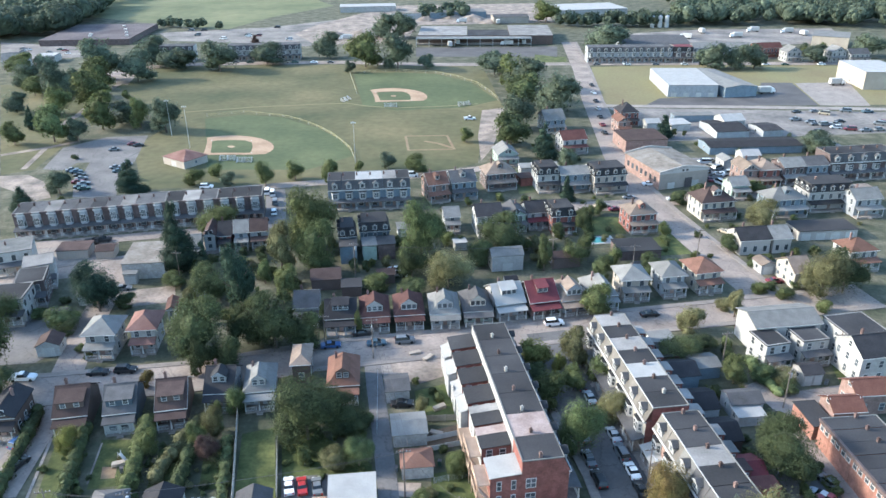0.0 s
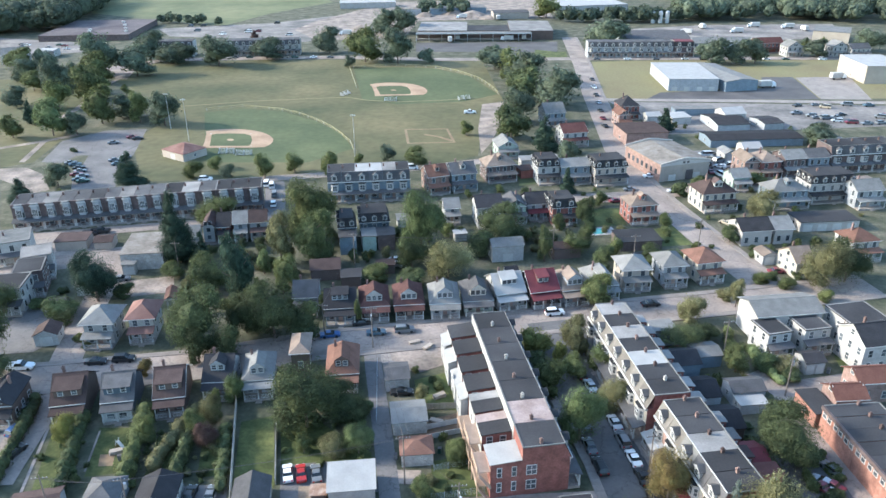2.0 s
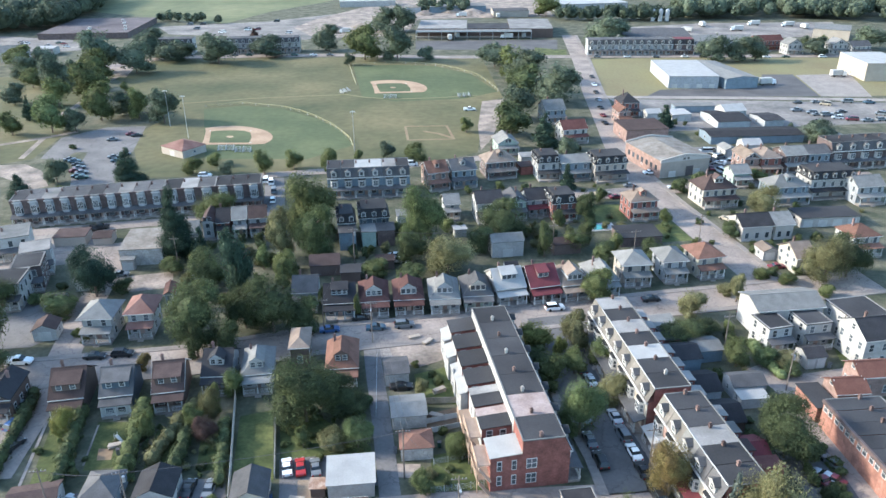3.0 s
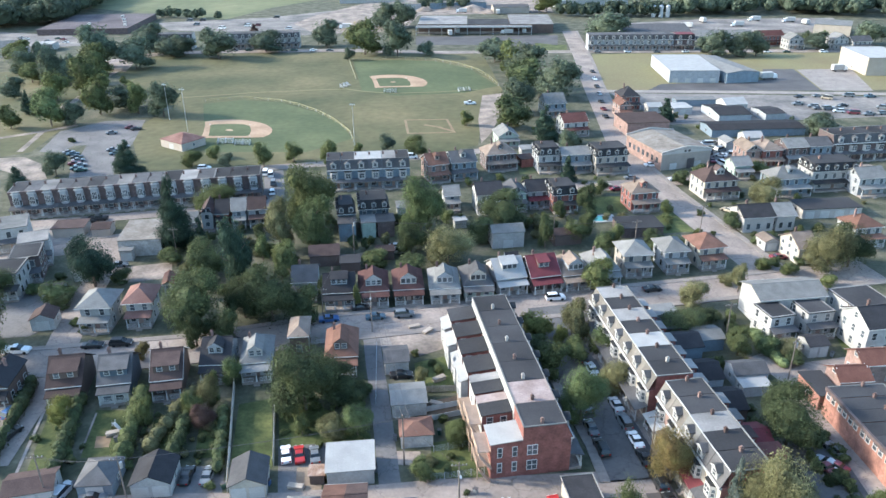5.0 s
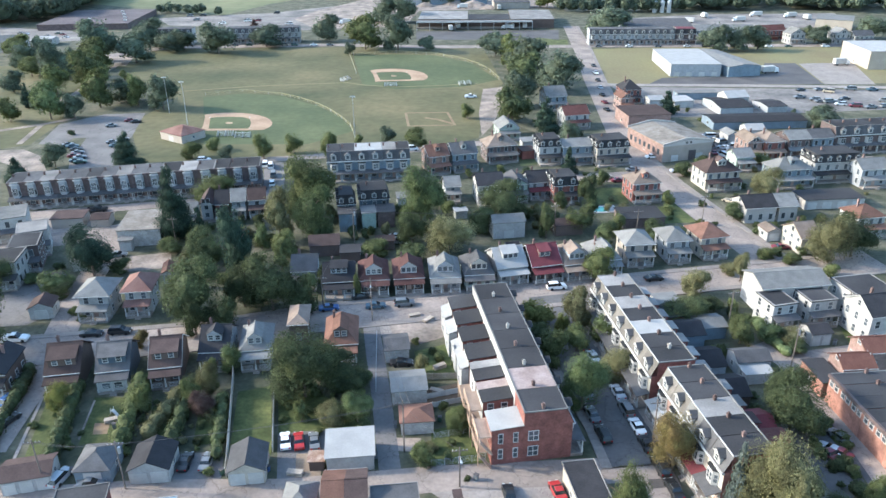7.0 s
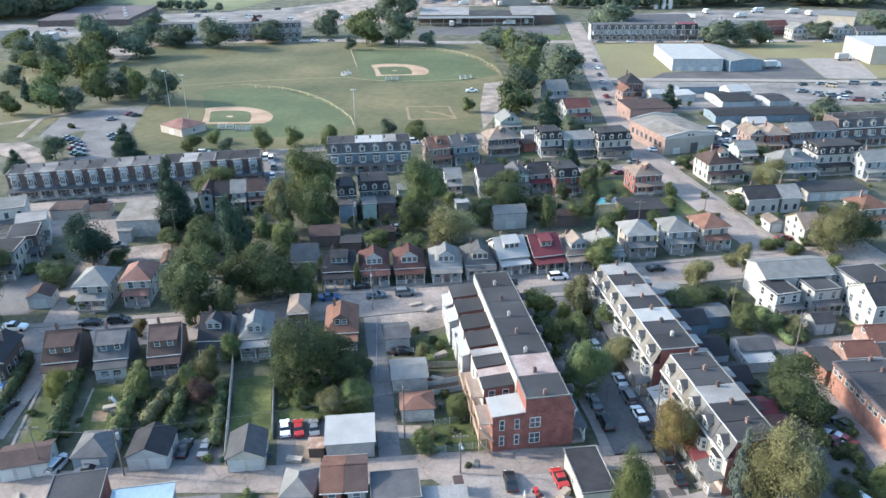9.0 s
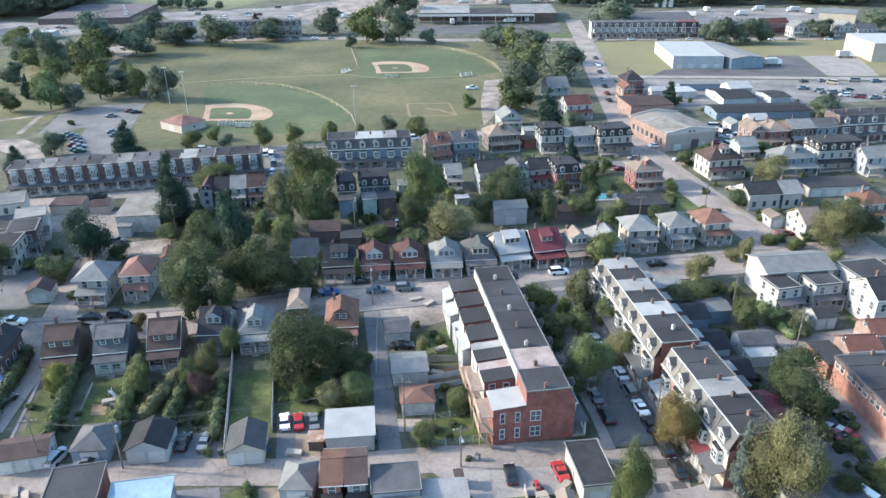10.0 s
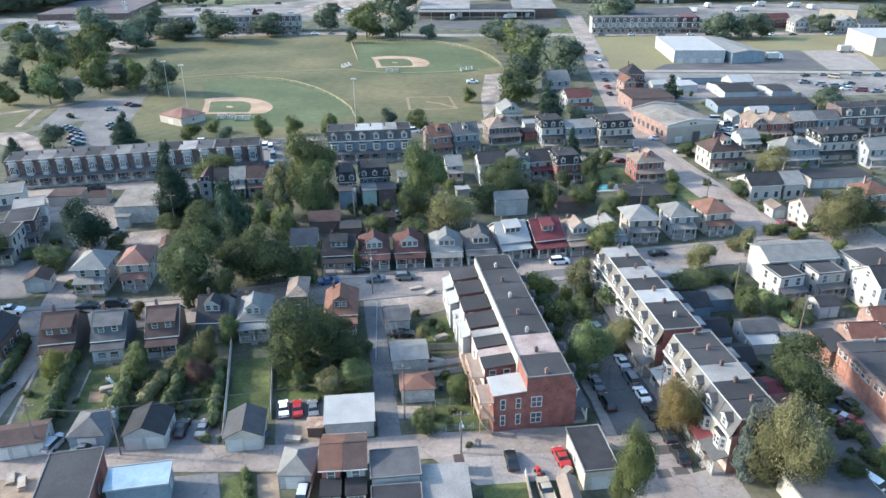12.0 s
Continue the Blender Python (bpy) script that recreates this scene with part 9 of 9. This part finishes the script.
shrub(58.3, 98.3, 1.3, 1.7, 'dark')
shrub(56.9, 78.9, 1.2, 2.0, 'dark')
shrub(50.6, 80.2, 2.2, 3.8, 'oak')
shrub(57.3, 79.5, 1.7, 2.7, 'dark')
shrub(59.1, 80.2, 1.8, 3.1, 'oak')
shrub(60.9, 84.4, 1.5, 1.7, 'oak')
shrub(58.6, 85.4, 1.2, 1.4, 'dark')
shrub(52.9, 83.7, 2.0, 2.0, 'oak')
shrub(60.8, 83.5, 2.3, 3.7, 'dark')
shrub(53.2, 84.1, 2.0, 3.1, 'oak')
shrub(18.3, 226.5, 3.0, 3.2, 'oak')
tree(32.7, 216.4, 3.3, 2.3, 'oak', 'round', 'far', 0.08)
tree(28.5, 216.7, 3.0, 2.4, 'dark', 'round', 'far', 0.08)
shrub(26.4, 225.6, 2.4, 3.8, 'dark')
shrub(28.2, 222.1, 2.2, 3.5, 'dark')
shrub(31.1, 220.3, 1.7, 2.5, 'oak')
shrub(-0.4, 217.5, 1.0, 1.4, 'dark')
shrub(27.2, 216.3, 2.3, 3.5, 'oak')
shrub(21.4, 221.1, 2.1, 2.7, 'dark')
shrub(44.5, 223.6, 1.2, 2.1, 'oak')
shrub(32.9, 221.8, 2.0, 2.2, 'oak')
shrub(53.1, 228.9, 1.1, 1.2, 'dark')
shrub(48.8, 227.4, 1.4, 1.4, 'oak')
tree(7.9, 221.5, 3.1, 2.7, 'oak', 'round', 'far', 0.08)
shrub(42.2, 254.9, 1.7, 2.4, 'dark')
shrub(28.9, 290.7, 2.7, 4.0, 'olive')
tree(38.4, 276.7, 4.3, 4.1, 'oak', 'round', 'far', 0.08)
shrub(23.5, 251.9, 2.7, 4.1, 'oak')
shrub(35.6, 286.0, 1.1, 1.9, 'oak')
shrub(48.4, 273.8, 2.8, 3.9, 'oak')
tree(40.8, 273.4, 3.9, 3.5, 'oak', 'round', 'far', 0.08)
shrub(36.6, 279.3, 1.2, 2.0, 'dark')
shrub(50.0, 266.1, 2.5, 3.3, 'dark')
shrub(41.8, 246.6, 1.8, 2.4, 'dark')
shrub(46.8, 262.4, 2.4, 2.3, 'oak')
shrub(44.4, 275.2, 1.1, 1.1, 'dark')
tree(50.7, 296.6, 3.4, 2.4, 'olive', 'round', 'far', 0.08)
tree(49.7, 293.8, 3.4, 2.5, 'oak', 'round', 'far', 0.08)
tree(42.3, 281.5, 4.4, 2.9, 'hazed', 'round', 'far', 0.08)
tree(138.3, 290.2, 3.4, 2.3, 'hazed', 'round', 'far', 0.08)
shrub(99.7, 285.1, 1.5, 2.3, 'oak')
shrub(99.1, 299.5, 2.1, 2.0, 'dark')
shrub(130.8, 281.5, 1.9, 1.8, 'oak')
tree(160.6, 271.6, 3.4, 2.8, 'oak', 'round', 'far', 0.08)
shrub(95.4, 301.0, 2.4, 2.6, 'dark')
shrub(150.8, 296.7, 2.9, 3.8, 'dark')
shrub(112.7, 271.8, 2.3, 2.1, 'dark')
tree(112.0, 271.7, 3.2, 2.6, 'hazed', 'round', 'far', 0.08)
tree(103.1, 281.3, 3.0, 2.2, 'oak', 'round', 'far', 0.08)
shrub(86.4, 274.3, 2.1, 3.4, 'dark')
shrub(-123.5, 216.8, 2.1, 2.2, 'dark')
shrub(-87.4, 228.7, 1.3, 1.3, 'dark')
shrub(-69.4, 221.4, 1.2, 1.1, 'dark')
shrub(-128.7, 220.5, 2.8, 4.0, 'dark')
shrub(-123.9, 228.2, 1.9, 2.9, 'oak')
shrub(-90.0, 230.6, 1.8, 1.9, 'oak')
shrub(-85.5, 221.9, 1.9, 3.2, 'oak')
shrub(-79.8, 226.7, 2.7, 2.9, 'dark')
tree(184.5, 461.3, 6.2, 4.4, 'oak', 'round', 'far', 0.08)
shrub(154.6, 449.4, 2.2, 3.4, 'dark')
tree(222.7, 450.5, 4.5, 4.1, 'oak', 'round', 'far', 0.08)
tree(133.8, 479.2, 5.4, 4.5, 'hazed', 'round', 'far', 0.08)
tree(226.2, 478.4, 6.8, 5.2, 'hazed', 'round', 'far', 0.08)
tree(225.5, 476.1, 4.9, 4.1, 'oak', 'round', 'far', 0.08)
tree(239.0, 479.2, 6.5, 5.5, 'oak', 'round', 'far', 0.08)
shrub(-139.2, 272.5, 2.1, 3.0, 'dark')
tree(-109.1, 248.4, 3.5, 2.3, 'hazed', 'round', 'far', 0.08)
tree(-193.2, 377.3, 6.0, 4.1, 'hazed', 'round', 'far', 0.08)
tree(-154.7, 364.7, 5.3, 4.1, 'oak', 'round', 'far', 0.08)
tree(-142.4, 330.3, 4.1, 2.6, 'hazed', 'round', 'far', 0.08)
tree(-172.2, 310.0, 3.1, 2.3, 'hazed', 'round', 'far', 0.08)
tree(-156.7, 325.6, 5.6, 3.6, 'oak', 'round', 'far', 0.08)
tree(-115.0, 258.3, 3.2, 2.3, 'hazed', 'round', 'far', 0.08)
# alley shade laid on as a dark sheet over the pale paving
lawn([(63.8, 109.0), (67.6, 110.4), (67.7, 86.2), (62.9, 85.0)], SHADED_ASPHALT, 'worn back alley asphalt with shade put into its tone')
# dark colour here stands for the shade that covers the yard
lawn([(55.5, 99.8), (62.4, 101.0), (62.7, 86.5), (57.0, 80.5)], SHADED_ASPHALT, 'asphalt back yard coloured for the shade under trees')
# the court's shade is painted on by using the dark asphalt
lawn([(-86.7, 110.5), (-77.3, 113.7), (-74.2, 96.7), (-76.0, 88.5)], DARK_ASPHALT, 'asphalt parking court with its shade in the dark tone')
lawn([(70.0, 273.9), (108.9, 276.9), (98.5, 247.4), (72.2, 235.2)], DARK_ASPHALT, 'asphalt yard beside the brick hall')
lawn([(90.3, 290.3), (147.6, 292.2), (140.5, 272.0), (86.4, 268.7)], GROUND, 'rough weedy strip')
garage(100.5, 272.1, 3.6, 36.4, 12.2, 3, roof='gx', top='dark', wall='blue', doors=0, pitch=0.12, label='long low storage units with dark roof and grey walls')
# pickup shape standing in for a wooden trailer
car(13.4, 77.5, 8, 'tan', 'pickup')
fence([(11.0, 81.0), (11.5, 74.8)], 1.2, 'white')
garage(3.0, 188.0, 12.2, 3.8, 3.0, 2.4, roof='shed', top='white', wall='white', doors=0, pitch=0.05, windows=False, name='shed', category='shed')
garage(-16.9, 168.4, 7.0, 4.9, 4.0, 2.6, roof='flat', top='brown', wall='brown', doors=0, windows=False, name='shed', category='shed')
garage(-13.2, 196.5, 8.1, 2.8, 5.0, 3, roof='shed', top='pale', wall='white', doors=0, pitch=0.05, windows=False, name='shed', category='shed')
garage(15.2, 165.2, 10.0, 3.5, 3.0, 2.4, roof='gx', top='dark', wall='grey', doors=0, windows=False, name='shed', category='shed')
garage(48.9, 172.8, 10.7, 3.8, 3.0, 2.4, roof='gx', top='grey', wall='cream', doors=0, windows=False, name='shed', category='shed')
garage(-61.4, 162.1, 10.5, 5.5, 5.0, 2.8, roof='gx', top='grey', wall='grey', doors=0)
garage(-90.5, 147.6, 9.7, 4.8, 5.0, 2.6, roof='gx', top='grey', wall='grey', doors=0)
garage(-44.7, 144.5, 9.8, 2.9, 7.0, 4.2, roof='gy', top='dark', wall='white', doors=0)
car(61.5, 92.4, 40, 'maroon', 'sedan')
car(60.7, 92.9, 40, 'silver', 'sedan')
shrub(-25.7, 116.4, 1.8, 2.6, 'dark')
shrub(-14.2, 113.2, 2.4, 2.5, 'light')
shrub(-25.5, 116.9, 1.5, 2.2, 'light')
shrub(-19.8, 108.2, 1.2, 1.1, 'oak')
shrub(-21.7, 116.0, 1.8, 2.5, 'dark')
shrub(-23.2, 115.7, 2.2, 2.9, 'dark')
shrub(-15.7, 115.1, 1.4, 2.2, 'oak')
shrub(-24.6, 110.6, 2.7, 3.9, 'dark')
shrub(-22.9, 113.6, 1.7, 2.0, 'dark')
shrub(-20.0, 115.6, 1.6, 2.2, 'oak')
shrub(-17.4, 109.8, 2.9, 4.9, 'dark')
shrub(-16.3, 115.5, 1.4, 1.9, 'light')
shrub(62.7, 98.7, 1.3, 2.1, 'oak')
shrub(63.7, 100.3, 1.3, 1.5, 'dark')
shrub(59.3, 89.0, 2.2, 2.6, 'dark')
shrub(60.1, 89.4, 1.6, 2.1, 'dark')
shrub(59.7, 84.5, 1.1, 1.1, 'dark')
shrub(60.9, 97.9, 2.0, 2.5, 'oak')
shrub(63.7, 99.9, 1.4, 1.4, 'oak')
shrub(61.7, 87.8, 1.7, 2.6, 'oak')
shrub(61.1, 89.9, 2.0, 2.8, 'dark')
shrub(63.5, 96.1, 1.9, 2.9, 'oak')
shrub(63.6, 94.0, 1.6, 2.4, 'oak')
shrub(58.5, 94.0, 2.2, 2.2, 'oak')
lawn([(-11.3, 132.2), (-11.7, 137.5), (1.9, 140.9), (3.2, 129.7), (-4.9, 125.3), (-9.9, 127.1)], GRAVEL, 'sunlit bare gravel lot beside the terrace')
tree(40.9, 80.6, 13.0, 4.0, 'spruce', 'cone', 'near', 0.03)
lawn([(-108.2, 565.1), (-98.2, 608.6), (-47.6, 724.6), (95.1, 738.1), (87.7, 612.4), (-18.3, 605.2), (-25.5, 528.0), (-84.4, 516.9)], GRAVEL, 'pale rubble and gravel works yard')
lawn([(112.5, 551.1), (192.4, 573.6), (289.5, 574.9), (271.2, 512.2), (164.7, 503.3), (101.5, 493.2)], YARD, 'pale gravel yard behind the far houses')
garage(113.7, 484.3, 0.5, 43.6, 36.1, 5, roof='gx', top='grey', wall='grey', pitch=0.15, label='long low works shed with a grey roof', doors=0, name='works_building', category='building', windows=False)
garage(-41.8, 632.8, 5.0, 25.2, 14.0, 5, roof='gx', top='felt', wall='grey', pitch=0.15, label='far low works shed with a brown-grey roof', doors=0, name='works_building', category='building', windows=False)
garage(40.1, 609.4, 3.9, 28.2, 16.0, 5, roof='gx', top='grey', wall='tan', pitch=0.15, label='far low works shed with a grey roof', doors=0, name='works_building', category='building', windows=False)
stone_mound(-37.6, 636.8, 9, 4)
stone_mound(-27.9, 649.5, 12, 5)
stone_mound(-13.4, 629.3, 8, 3.5)
stone_mound(8.7, 641.1, 10, 4)
stone_mound(24.5, 627.6, 13, 5.5)
stone_mound(36.1, 614.7, 8, 3)
stone_mound(55.8, 619.9, 10, 4)
stone_mound(-78.4, 558.8, 9, 3)
stone_mound(-58.8, 568.2, 8, 3)
truck(-0.6, 654.9, 40)
truck(15.1, 615.6, 90)
truck(43.7, 608.3, 0)
truck(65.4, 625.7, 70)
truck(-67.9, 538.9, 90)
truck(-48.8, 547.7, 85)
truck(128.5, 496.3, 60)
truck(135.0, 496.1, 60)
truck(204.8, 537.6, 90)
truck(255.5, 545.3, 0)
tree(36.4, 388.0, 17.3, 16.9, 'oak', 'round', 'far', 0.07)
tree(-219.0, 397.4, 12.7, 15.7, 'hazed', 'round', 'far', 0.07)
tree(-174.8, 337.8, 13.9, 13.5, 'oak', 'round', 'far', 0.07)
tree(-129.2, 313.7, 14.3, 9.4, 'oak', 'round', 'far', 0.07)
tree(-150.1, 443.2, 11.4, 17.3, 'hazed', 'round', 'far', 0.07)
tree(-104.5, 453.1, 13.0, 21.2, 'hazed', 'round', 'far', 0.07)
tree(-222.3, 426.0, 11.9, 13.4, 'hazed', 'round', 'far', 0.07)
tree(-171.4, 290.7, 9.7, 9.5, 'oak', 'round', 'far', 0.07)
# dark asphalt chosen so the colour gives this court its shade
lawn([(-39.0, 81.1), (-32.4, 81.8), (-30.1, 75.1), (-36.7, 75.1)], DARK_ASPHALT, 'asphalt court beside a flat roof, shade in its colour')
# trees added past the left edge of view to throw shade inwards
tree(-94.7, 128.4, 20.5, 15.2, 'dark', 'round', 'near', 0.07)
tree(-87.1, 118.7, 8.3, 11.0, 'dark', 'round', 'near', 0.07)
tree(-101.7, 148.7, 9.2, 10.5, 'dark', 'round', 'near', 0.07)
shrub(85.7, 201.5, 1.7, 2.4, 'oak')
shrub(89.6, 211.2, 1.5, 2.4, 'dark')
shrub(77.7, 203.3, 1.5, 1.5, 'oak')
shrub(85.2, 203.8, 1.3, 2.0, 'dark')
shrub(72.9, 196.5, 2.2, 2.5, 'dark')
shrub(85.9, 198.3, 1.4, 2.0, 'dark')
refuse_bin(-51.3, 89.7, 237, 'green')
refuse_bin(-50.7, 89.8, 313, 'grey')
refuse_bin(-42.0, 90.0, 191, 'grey')
refuse_bin(-34.1, 88.9, 136, 'green')
refuse_bin(-27.3, 89.6, 70, 'blue')
refuse_bin(-11.0, 92.4, 95, 'grey')
refuse_bin(-19.7, 90.1, 346, 'green')
refuse_bin(-8.3, 99.9, 3, 'grey')
refuse_bin(-0.9, 101.4, 173, 'green')
refuse_bin(-4.7, 108.0, 257, 'blue')
refuse_bin(4.6, 87.3, 237, 'grey')
refuse_bin(24.7, 81.7, 309, 'green')
refuse_bin(24.1, 106.0, 41, 'grey')
refuse_bin(38.3, 87.0, 171, 'grey')
refuse_bin(38.9, 85.8, 283, 'green')
refuse_bin(76.1, 124.3, 315, 'grey')
refuse_bin(67.1, 116.3, 358, 'grey')
refuse_bin(61.7, 114.5, 20, 'green')
refuse_bin(-54.9, 100.0, 194, 'grey')
refuse_bin(-57.1, 89.3, 86, 'grey')
timber_stack(-58.9, 79.5, 115, 5)
timber_stack(-61.1, 80.7, 108, 3)
timber_stack(-3.4, 134.4, 43, 3)
timber_stack(-6.3, 136.4, 13, 3)
timber_stack(-1.0, 117.1, 33, 5)
timber_stack(-1.5, 109.7, 151, 3)
timber_stack(-22.9, 88.8, 176, 4)
timber_stack(-56.2, 101.9, 26, 4)
timber_stack(16.6, 81.2, 52, 5)
tree(143.4, 275.6, 8.2, 13.3, 'hazed', 'round', 'far', 0.07)
tree(48.0, 213.7, 5.5, 4.4, 'dark', 'round', 'near', 0.07)
tree(78.1, 186.5, 5.1, 5.4, 'dark', 'round', 'near', 0.07)
tree(88.9, 153.3, 3.3, 4.0, 'oak', 'round', 'near', 0.07)
tree(32.8, 195.8, 5.2, 4.1, 'dark', 'round', 'near', 0.07)
tree(-0.5, 196.6, 5.1, 5.0, 'dark', 'round', 'near', 0.07)
tree(74.7, 222.2, 4.8, 5.9, 'dark', 'round', 'near', 0.07)
tree(103.1, 232.3, 4.1, 6.1, 'oak', 'round', 'near', 0.07)
play_slide(-55.7, 102.8, 60)
garden_tractor(13.0, 81.2, 20)
roof_vent(-237.0, 577.8, 4.0)
roof_vent(-230.4, 563.0, 4.0)
roof_vent(-224.0, 548.0, 4.0)
roof_vent(-218.8, 535.0, 4.0)
roof_vent(-246.1, 541.0, 4.0)
roof_vent(-243.5, 533.0, 4.0)
wire((-47.7, 85.8, 8.5), (-6.5, 93.7, 9.4), 0.7, (0, .5))
# dark sheet standing in for the shade round the shed
lawn([(-99.4, 132.1), (-86.4, 133.6), (-83.1, 139.2), (-85.0, 148.6), (-90.9, 155.1), (-110.8, 151.2)], DARK_ASPHALT, 'asphalt yard around a white shed, coloured dark for shade')
